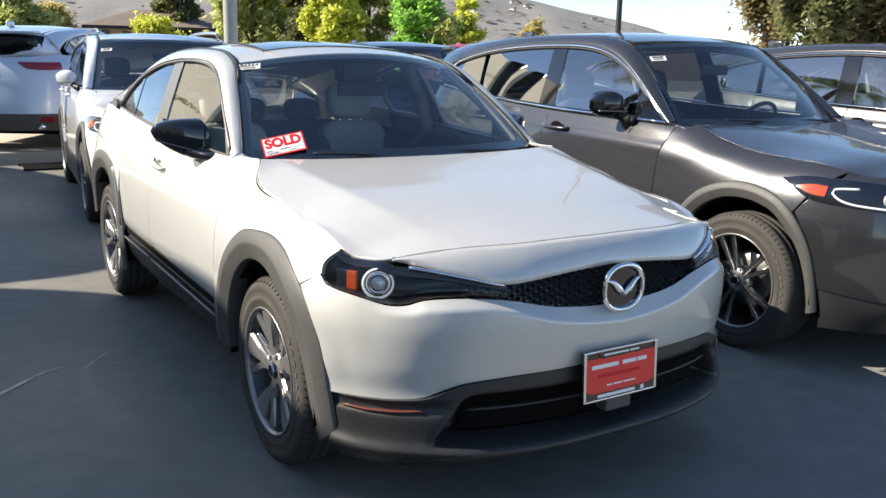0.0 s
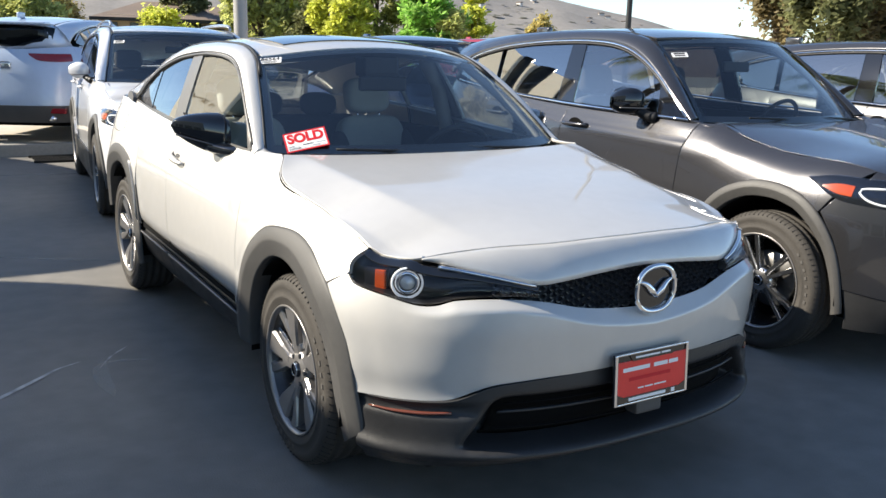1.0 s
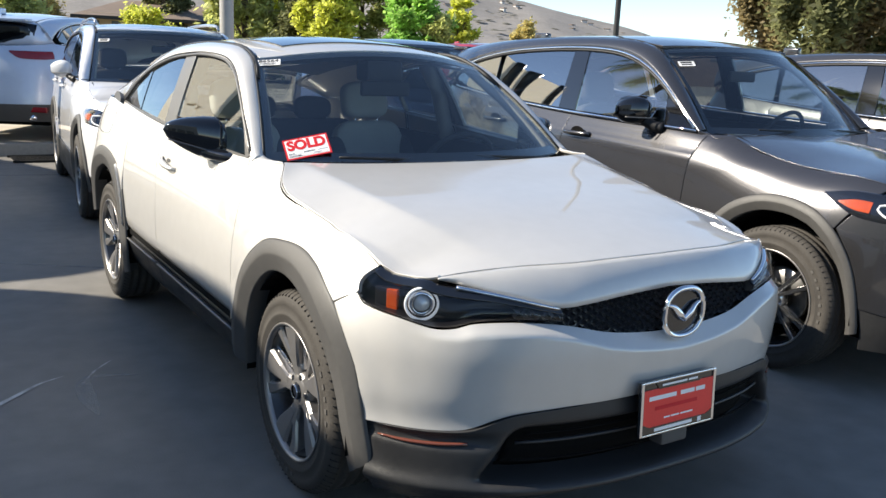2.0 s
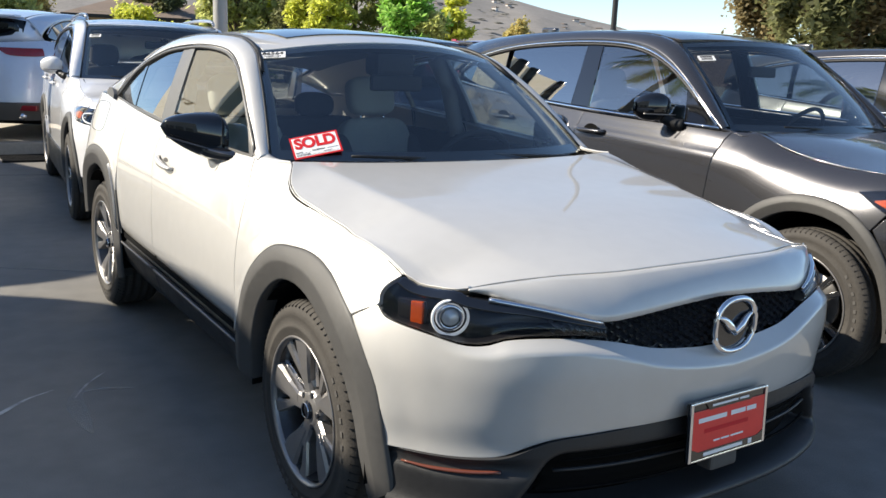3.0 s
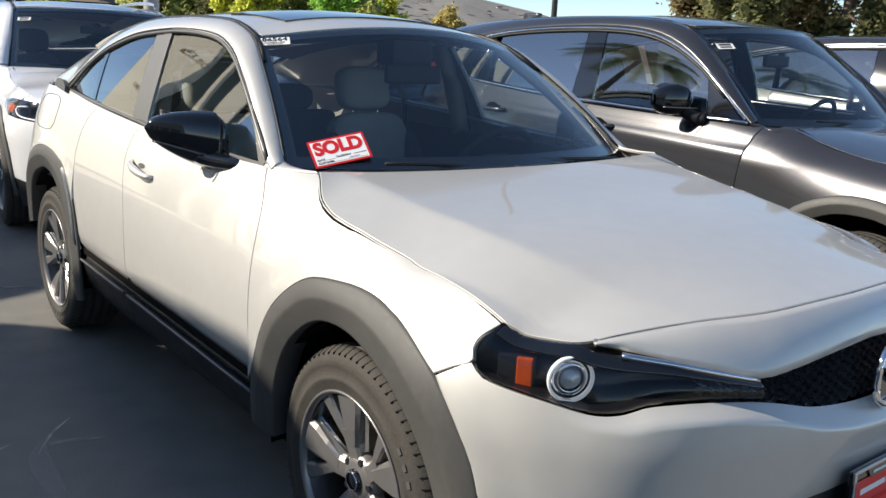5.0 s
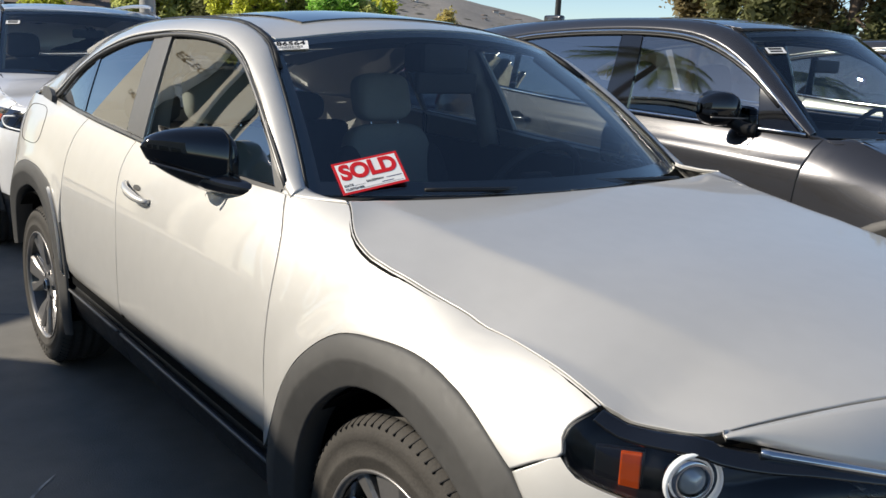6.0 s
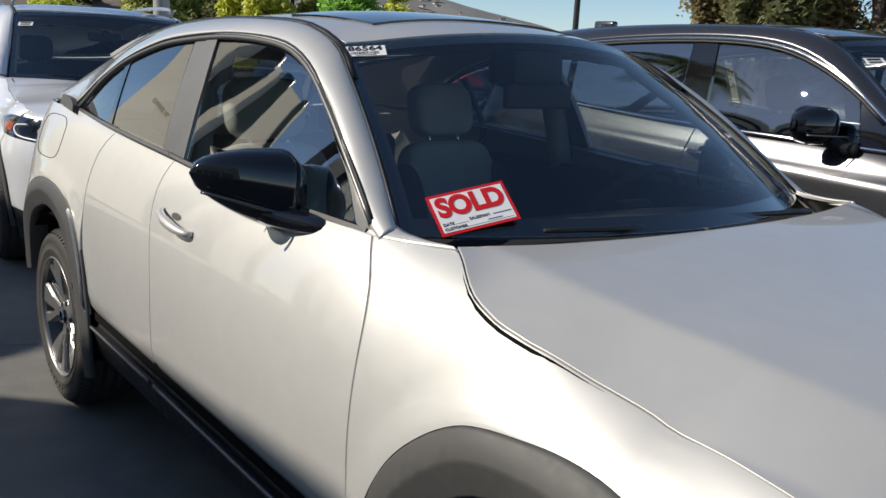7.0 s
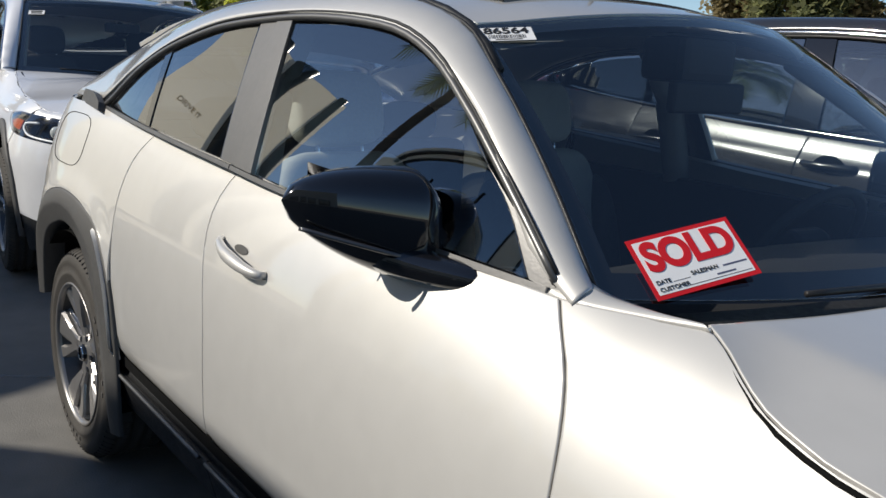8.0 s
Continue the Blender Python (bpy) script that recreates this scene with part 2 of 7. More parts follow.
def lathe(name, profile, material, parent, m=None, seg=48, label="", smooth=True):
    """Turns a profile of (radius, x) about the local x axis."""
    verts, faces = [], []
    k = len(profile)
    for s in range(seg):
        t = 2 * math.pi * s / seg
        verts += [(x, r * math.cos(t), r * math.sin(t)) for r, x in profile]
    for s in range(seg):
        q = (s + 1) % seg
        faces += [(s * k + i, s * k + i + 1, q * k + i + 1, q * k + i) for i in range(k - 1)]
    me = bpy.data.meshes.new(name)
    me.from_pydata(verts, [], faces)
    me.polygons.foreach_set("use_smooth", [smooth] * len(faces))
    ob = link(name, me, parent, material, label)
    if m is not None:
        ob.matrix_local = m
    return ob


def box(name, lo, hi, material, parent=None, bevel=0.01, seg=2, label="", smooth=False, m=None):
    """A bevelled block between two corners."""
    bm = bmesh.new()
    lo, hi = Vector(lo), Vector(hi)
    bmesh.ops.create_cube(bm, size=1, matrix=Matrix.Translation((lo + hi) / 2) @ Matrix.Diagonal((*(hi - lo), 1)))
    if bevel:
        bmesh.ops.bevel(bm, geom=bm.edges[:], offset=bevel, segments=seg, affect="EDGES", profile=0.6)
    ob = part(name, bm, material, parent, label, smooth)
    if m is not None:
        ob.matrix_local = m
    return ob


def pillow(name, lo, hi, material, parent=None, p=3.0, m=None, label=""):
    """A padded form: a block with fully rounded edges."""
    lo, hi = np.array(lo, float), np.array(hi, float)
    c, h = (lo + hi) / 2, (hi - lo) / 2
    q = lambda v: math.copysign(abs(v) ** (2 / p), v)
    P = np.array([[c + h * np.array((q(math.cos(b)) * q(math.cos(a)), q(math.cos(b)) * q(math.sin(a)), q(math.sin(b)))) for b in np.linspace(-math.pi / 2, math.pi / 2, 15)] for a in np.linspace(0, 2 * math.pi, 29)])
    ob = sheet(name, P, material, parent, 0, tuple(c), label)
    if m is not None:
        ob.matrix_local = m
    return ob


def prism(name, outline, thick, material, parent=None, m=None, bevel=0.0, label="", smooth=False):
    """An outline in the local xy plane raised to thick along z."""
    bm = bmesh.new()
    f = bm.faces.new([bm.verts.new((x, y, 0)) for x, y in outline])
    f.normal_update()
    if f.normal.z < 0:
        f.normal_flip()
    top = bmesh.ops.extrude_face_region(bm, geom=[f])["geom"]
    bmesh.ops.translate(bm, verts=[v for v in top if isinstance(v, bmesh.types.BMVert)], vec=(0, 0, thick))
    bmesh.ops.recalc_face_normals(bm, faces=bm.faces[:])
    if bevel:
        bmesh.ops.bevel(bm, geom=[e for e in bm.edges if abs(e.verts[0].co.z - e.verts[1].co.z) < 1e-6], offset=bevel, segments=2, affect="EDGES")
    ob = part(name, bm, material, parent, label, smooth)
    if m is not None:
        ob.matrix_local = m
    return ob


def plane_pose(origin, right, up):
    """A pose whose x runs along right, y along up, z out of the face."""
    x = Vector(right).normalized()
    z = x.cross(Vector(up)).normalized()
    y = z.cross(x)
    return Matrix.Translation(origin) @ Matrix((x, y, z)).transposed().to_4x4()


def lettering(name, text, size, material, parent, m, wide=1.0, bold=0.0, align="CENTER"):
    """Words in the built-in font as a flat mesh."""
    cu = bpy.data.curves.new(name, "FONT")
    cu.body, cu.size, cu.align_x, cu.align_y, cu.extrude, cu.offset = text, size, align, "CENTER", 0.0004, bold
    tmp = new(name, cu)
    me = bpy.data.meshes.new_from_object(tmp.evaluated_get(bpy.context.evaluated_depsgraph_get()))
    bpy.data.objects.remove(tmp)
    me.transform(Matrix.Diagonal((wide, 1, 1, 1)))
    ob = link(name, me, parent, material)
    me.materials.clear()
    me.materials.append(material)
    ob.matrix_local = m
    return ob


# ---- cars: one builder of panels over a body form, with its own numbers for each model ----
class Form:
    """The outer form of a car that faces -y, its front axle over the origin."""

    def __init__(self, wheelbase, half, yq, yrq, front, rear, belt, seam, roll, roof, hood, pf=2.35, pr=2.6, tuck=0.03, cabin=None, tumble=(0.33, 0.25), ridge=None):
        self.base, self.half, self.yq, self.yrq = wheelbase, half, yq, yrq
        self.front, self.rear, self.belt, self.seam, self.roll = front, rear, belt, seam, roll
        self.roof, self.hood_mid, self.pf, self.pr, self.tuck = roof, hood, pf, pr, tuck
        self.cabin, self.tumble, self.ridge = cabin, tumble, ridge

    def width(self, y, z):
        t = min(max((z - 0.66) / (self.seam(y) - 0.66), 0.0), 0.999)
        w = self.half - self.roll(y) * (1 - math.sqrt(1 - t * t))
        if z < 0.55:
            w -= self.tuck * ((0.55 - z) / 0.35) ** 2
        if self.ridge:
            d = z - self.ridge(y)
            w += 0.012 * min(max((y - 0.1) / 0.5, 0), 1) * max(0.0, 1 - (d / 0.035 if d > 0 else -d / 0.16))
        return w

    def at_y(self, y, z):
        """Place along the outline of a point of the flank, by its y."""
        if y >= self.yrq:
            d = max(min((y - self.yrq) / (self.rear(z) - self.yrq), 1), 0)
            return self.yrq + 0.9 * math.asin(d ** (self.pr / 2))
        if y >= self.yq:
            return y
        d = max(min((self.yq - y) / (self.yq - self.front(z)), 1), 0)
        return self.yq - 0.9 * math.asin(d ** (self.pf / 2))

    def at_x(self, x, z):
        """Place along the outline of a point of the front face, by its x."""
        c = max(min(abs(x) / self.width(self.yq, z), 1), 0)
        return self.yq - 0.9 * math.acos(c ** (self.pf / 2))

    def out(self, a, z):
        if a > self.yrq:
            th = min((a - self.yrq) / 0.9, math.pi / 2)
            s, c = max(math.sin(th), 0), max(math.cos(th), 0)
            y = self.yrq + (self.rear(z) - self.yrq) * s ** (2 / self.pr)
            return (-self.width(y, z) * c ** (2 / self.pr), y, z)
        if a >= self.yq:
            return (-self.width(a, z), a, z)
        th = min((self.yq - a) / 0.9, math.pi / 2)
        s, c = max(math.sin(th), 0), max(math.cos(th), 0)
        return (-self.width(self.yq, z) * c ** (2 / self.pf), self.yq - (self.yq - self.front(z)) * s ** (2 / self.pf), z)

    def glass_x(self, y, z):
        d = z - self.belt(y)
        return -(self.cabin(y) - self.tumble[0] * d - self.tumble[1] * d * abs(d))

    def map(self, uv, grow=0.0):
        """Points of the flank or front given as (along, z), swollen outwards by grow."""
        P = np.array([[self.out(a, z) for a, z in row] for row in uv])
        if grow:
            N = np.cross(np.gradient(P, axis=0), np.gradient(P, axis=1))
            N /= np.linalg.norm(N, axis=2, keepdims=True) + 1e-12
            if np.sum(N * (P - np.array((0, 1.2, 0.6)))) < 0:
                N = -N
            P = P + N * grow
        return P


MID = (0, 1.3, 0.7)


def flank(F, yz):
    return [(F.at_y(y, z), z) for y, z in yz]


def face(F, xz):
    return [(F.at_x(x, z), z) for x, z in xz]


def swell(P, flare):
    """A panel rises gently towards the wheel opening."""
    ring = spline(flare, 80)
    d = np.min(np.linalg.norm(P[:, :, None, 1:] - ring[None, None], axis=3), axis=2)
    k = (1 - d / 0.085).clip(0, 1)
    P[..., 0] -= 0.009 * k * k * (3 - 2 * k)


def body_panel(F, name, parent, material, bottom, right, top, left, nu=14, nv=10, depth=0.014, gap=0.0016, sides=(1, -1), grow=0.0, label="", flare=None, rim=None):
    uv = coons(bottom, right, top, left, nu, nv)
    P = F.map(uv, grow)
    if rim:
        # the upper edge keeps exactly to the shut line
        shift = np.array([np.array(rim(*p)) - p for p in P[:, -1]])
        ease = np.append(np.linspace(0, 1, P.shape[1] - 1) ** 3, 1.0)
        P += shift[:, None] * ease[None, :, None]
    P = shrink(P, gap) if gap else P
    if flare:
        swell(P, flare)
    return [sheet(name, P, material, parent, depth, MID, label, s) for s in sides]


def seam_backing(F, parent, lines, sides=(1, -1), dip=0.012, half=0.014):
    """Dark strips behind the joints between panels."""
    for yz in lines:
        pts = spline(flank(F, yz), 24)
        d = np.gradient(pts, axis=0)
        d /= np.linalg.norm(d, axis=1, keepdims=True) + 1e-9
        nrm = np.stack([-d[:, 1], d[:, 0]], 1)
        uv = np.stack([pts - nrm * half, pts, pts + nrm * half], 1)
        P = F.map(uv, -dip)
        for s in sides:
            sheet("seam_seal", P, DARK, parent, 0, None, "", s)


def tyre_and_rim(parent, x, y, radius, width, rim, s, spokes, dark_face=False):
    """A wheel with treaded tyre, barrel, spokes, brake disc and cap; s is +1 on the car's right (x negative)."""
    wheel = new("wheel")
    wheel.parent = parent
    wheel.matrix_local = pose(x, y, radius, 0, 0, 0 if s > 0 else 180)
    w = width / 2
    R = radius
    prof = [(rim - 0.004, -w + 0.006), (rim + 0.012, -w - 0.004), (rim + 0.030, -w - 0.008), (rim + 0.034, -w - 0.0105), (rim + 0.040, -w - 0.0105), (rim + 0.044, -w - 0.008), (R - 0.050, -w - 0.006), (R - 0.045, -w - 0.009), (R - 0.028, -w - 0.003),
            (R - 0.014, -w + 0.006), (R - 0.005, -w + 0.020)]
    ribs = []
    for c in (-0.6, -0.2, 0.2, 0.6):
        ribs += [(R - 0.001, w * (c - 0.10)), (R - 0.010, w * (c - 0.085)), (R - 0.010, w * (c + 0.085)), (R - 0.001, w * (c + 0.10))]
    prof += ribs + [(R - 0.005, w - 0.020), (R - 0.014, w - 0.006), (R - 0.045, w + 0.004), (rim, w)]
    tyre = lathe("tyre", prof, RUBBER, wheel, None, 96)
    # cross cuts of the tread as small dark blocks sunk into the shoulders
    bm = bmesh.new()
    for k in range(78):
        t = 2 * math.pi * k / 78
        for sx in (-1, 1):
            bmesh.ops.create_cube(bm, size=1, matrix=Matrix.Rotation(t, 4, "X") @ Matrix.Translation((sx * w * 0.87, 0, R - 0.0105)) @ Matrix.Rotation(sx * 0.15, 4, "Z") @ Matrix.Rotation(sx * 0.55, 4, "Y") @ Matrix.Diagonal((0.036, 0.0024, 0.005, 1)))
            bmesh.ops.create_cube(bm, size=1, matrix=Matrix.Rotation(t + 0.03, 4, "X") @ Matrix.Translation((sx * w * 0.40, 0, R - 0.0028)) @ Matrix.Rotation(sx * 0.3, 4, "Z") @ Matrix.Diagonal((w * 0.22, 0.0022, 0.005, 1)))
    part("tread", bm, BLACK_PLASTIC, tyre, smooth=False)["kind"] = "stuff"
    # raised maker's print on the sidewall, as plain bars round two arcs
    bm = bmesh.new()
    for k in list(range(7)) + list(range(16, 22)):
        m4 = Matrix.Rotation(0.9 + 0.135 * k, 4, "X") @ Matrix.Translation((-w - 0.0075, 0, rim + 0.059))
        bmesh.ops.create_cube(bm, size=1, matrix=m4 @ Matrix.Diagonal((0.004, 0.016, 0.013, 1)))
    part("sidewall_print", bm, LETTER_RUBBER, tyre, smooth=False)["kind"] = "stuff"
    lathe("rim_barrel", [(rim - 0.010, -w + 0.008), (rim - 0.016, -w + 0.03), (rim - 0.024, -w + 0.06), (rim - 0.030, 0), (rim - 0.026, w - 0.02), (rim, w)], ALLOY_DARK, wheel, None, 64)
    lathe("rim_lip", [(rim + 0.004, -w + 0.002), (rim + 0.009, -w - 0.005), (rim + 0.006, -w - 0.0085), (rim + 0.001, -w - 0.007), (rim - 0.004, -w + 0.002), (rim - 0.006, -w + 0.010)], ALLOY_GREY, wheel, None, 64)
    lathe("brake_disc", [(0.05, 0.0), (0.145, 0.0), (0.150, 0.006), (0.150, 0.018), (0.05, 0.02)], mat_disc(), wheel, None, 40)
    lathe("wheel_back", [(0.0, 0.045), (rim - 0.03, 0.05)], DARK, wheel, None, 32)
    box("brake_caliper", (-0.03, 0.085, -0.07), (0.035, 0.165, 0.07), ALLOY_DARK, wheel, 0.012)
    spokes(wheel, rim, w)
    lathe("centre_cap", [(0.0, -w + 0.010), (0.026, -w + 0.011), (0.030, -w + 0.016), (0.030, -w + 0.03)], PIANO, wheel, None, 24, "black cap with a chrome ring")
    lathe("cap_ring", [(0.0215, -w + 0.0085), (0.0235, -w + 0.007), (0.0255, -w + 0.0085), (0.0255, -w + 0.013)], CHROME, wheel, None, 24)
    for k in range(5):
        t = 2 * math.pi * (k + 0.5) / 5
        lathe("wheel_nut", [(0.0, -w + 0.022), (0.009, -w + 0.022), (0.0105, -w + 0.026), (0.0105, -w + 0.05)], ALLOY_DARK, wheel, Matrix.Translation((0, 0.054 * math.cos(t), 0.054 * math.sin(t))), 6, smooth=False)
    return wheel


DISC = []


def mat_disc():
    if not DISC:
        DISC.append(mat("brake_steel", (0.30, 0.29, 0.28), 0.35, 1.0, 0, 0.5, 0.1, 30))
    return DISC[0]


def spoke_block(wheel, name, rows, material, label=""):
    """A solid bar from rows of (radius, half width, angle offset, front x, back x)."""
    verts, faces = [], []
    for r, hw, off, xf, xb in rows:
        c = hw * 0.72
        for x, q in ((xb, -hw), (xf + 0.008, -hw), (xf, -c), (xf, c), (xf + 0.008, hw), (xb, hw)):
            verts.append((x, q + off, r))
    n = 6
    for i in range(len(rows) - 1):
        faces += [(i * n + k, i * n + (k + 1) % n, (i + 1) * n + (k + 1) % n, (i + 1) * n + k) for k in range(n)]
    faces += [tuple(range(n)), tuple(range((len(rows) - 1) * n, len(rows) * n))[::-1]]
    me = bpy.data.meshes.new(name)
    me.from_pydata(verts, [], faces)
    bm = bmesh.new()
    bm.from_mesh(me)
    bmesh.ops.recalc_face_normals(bm, faces=bm.faces[:])
    bm.to_mesh(me)
    bm.free()
    return me


def wide_spokes(wheel, rim, w):
    """Five forked spokes: a short neck, a broad grey prong, a machined bright prong and a deep-set flank."""
    f = -w
    neck = spoke_block(wheel, "spoke_neck", [(0.030, 0.030, 0, f + 0.026, f + 0.06), (0.060, 0.028, 0, f + 0.026, f + 0.06), (0.095, 0.029, 0.002, f + 0.022, f + 0.058), (0.130, 0.030, 0.004, f + 0.016, f + 0.055)], ALLOY_GREY)
    broad = spoke_block(wheel, "spoke_prong", [(0.085, 0.016, -0.008, f + 0.022, f + 0.056), (0.130, 0.032, -0.022, f + 0.013, f + 0.052), (0.175, 0.046, -0.036, f + 0.007, f + 0.05), (rim - 0.005, 0.055, -0.046, f + 0.002, f + 0.05)], ALLOY_GREY)
    bright = spoke_block(wheel, "spoke_facet", [(0.105, 0.012, 0.016, f + 0.021, f + 0.056), (0.145, 0.016, 0.036, f + 0.015, f + 0.052), (0.185, 0.021, 0.056, f + 0.010, f + 0.05), (rim - 0.005, 0.028, 0.068, f + 0.003, f + 0.05)], ALLOY_GREY)
    deep = spoke_block(wheel, "spoke_flank", [(0.07, 0.010, -0.030, f + 0.040, f + 0.078), (0.13, 0.014, -0.052, f + 0.034, f + 0.072), (rim - 0.006, 0.020, -0.098, f + 0.018, f + 0.066)], ALLOY)
    lathe("wheel_hub", [(0.0, f + 0.022), (0.04, f + 0.022), (0.062, f + 0.028), (0.070, f + 0.042), (0.070, f + 0.07)], ALLOY_GREY, wheel, None, 30)
    for k in range(5):
        t = Matrix.Rotation(2 * math.pi * k / 5 - 0.30, 4, "X")
        for name, mesh, material in (("spoke_neck", neck, ALLOY_GREY), ("spoke_prong", broad, ALLOY_GREY), ("spoke_facet", bright, ALLOY_GREY), ("spoke_flank", deep, ALLOY)):
            link(name, mesh, wheel, None if mesh.materials else material).matrix_local = t


def thin_spokes(wheel, rim, w):
    """Ten slim dark-and-silver bars in pairs."""
    f = -w
    bar = spoke_block(wheel, "spoke", [(0.04, 0.012, 0, f + 0.022, f + 0.06), (0.12, 0.011, 0, f + 0.016, f + 0.05), (rim - 0.004, 0.014, 0, f + 0.004, f + 0.045)], ALLOY)
    lathe("wheel_hub", [(0.0, f + 0.018), (0.05, f + 0.02), (0.07, f + 0.03), (0.074, f + 0.07)], ALLOY, wheel, None, 30)
    for k in range(10):
        a = link("spoke", bar, wheel, None if bar.materials else ALLOY)
        a.matrix_local = Matrix.Rotation(2 * math.pi * (k + (0.22 if k % 2 else -0.22)) / 10, 4, "X")


def arch_trim(F, parent, outer, inner, material, name="arch_cladding", proud=0.010, sides=(1, -1), label=""):
    """The plastic lip round a wheel opening: proud of the panel, rounded, its inner edge turned in."""
    n = 40
    o, i = spline(flank(F, outer), n), spline(flank(F, inner), n)
    rows = []
    for s, g in ((0.0, 0.0), (0.0, proud * 0.7), (0.025, proud), (0.06, proud + 0.002), (0.40, proud + 0.007), (0.46, proud + 0.006), (0.50, proud + 0.004), (0.93, proud - 0.012), (0.98, proud - 0.015), (1.0, proud - 0.022)):
        uv = (1 - s) * o + s * i
        rows.append(F.map(uv[:, None, :].repeat(2, 1) + np.array([[0, 0], [1e-4, 0]])[None], 0)[:, 0] + np.array([-g, 0, 0]))
    inn = rows[-1] + np.array([0.06, 0, 0])
    P = np.array(rows + [inn]).transpose(1, 0, 2)
    return [sheet(name, P, material, parent, 0, MID, label, s) for s in sides]


def wheel_well(parent, y, radius, r, half, sides=(1, -1), back=-0.02):
    for s in sides:
        verts, faces, n = [], [], 24
        for k in range(n + 1):
            t = math.pi * (back + (1.02 - back) * k / n)
            for x in (half - 0.03, half - 0.40):
                verts.append((-s * x, y + r * math.cos(t), radius + r * math.sin(t)))
        faces = [(2 * k, 2 * k + 1, 2 * k + 3, 2 * k + 2) for k in range(n)] + [tuple(range(1, 2 * n + 2, 2))]
        me = bpy.data.meshes.new("wheel_liner")
        me.from_pydata(verts, [], faces)
        link("wheel_liner", me, parent, DARK)


def seat(parent, x, y, z, cloth, edge):
    """A front seat seen through the glass: base, back with side wings, headrest on two posts."""
    s = new("seat")
    s.parent = parent
    s.matrix_local = pose(x, y, z)
    pillow("seat_cushion", (-0.25, -0.25, 0), (0.25, 0.27, 0.17), cloth, s, 4)
    lean = pose(0, 0.24, 0.10, -14)
    pillow("backrest", (-0.22, -0.03, -0.02), (0.22, 0.10, 0.63), cloth, s, 5.0, lean)
    for k in (-1, 1):
        pillow("side_wing", (k * 0.215 - 0.06, -0.07, 0.0), (k * 0.215 + 0.06, 0.10, 0.54), edge, s, 2.6, lean)
        tube("headrest_post", [(k * 0.07, 0.03, 0.58), (k * 0.07, 0.03, 0.70)], 0.006, CHROME, s, 3, 8).matrix_local = lean
    pillow("headrest", (-0.14, -0.02, 0.645), (0.14, 0.09, 0.85), cloth, s, 3.8, lean)
    return s


def solve_z(F, x, y, lo=0.8, hi=1.2):
    """Height at which the flank is x wide at y."""
    hi = min(hi, F.seam(max(y, F.yq)) - 0.0005)
    for _ in range(40):
        mid = (lo + hi) / 2
        if -F.out(F.at_y(y, mid), mid)[0] > x:
            lo = mid
        else:
            hi = mid
    return lo


def whole(P):
    """A half sheet that ends on the middle line, completed by its mirror image."""
    Q = P[::-1].copy()
    Q[..., 0] *= -1
    return np.concatenate([P, Q[1:]])


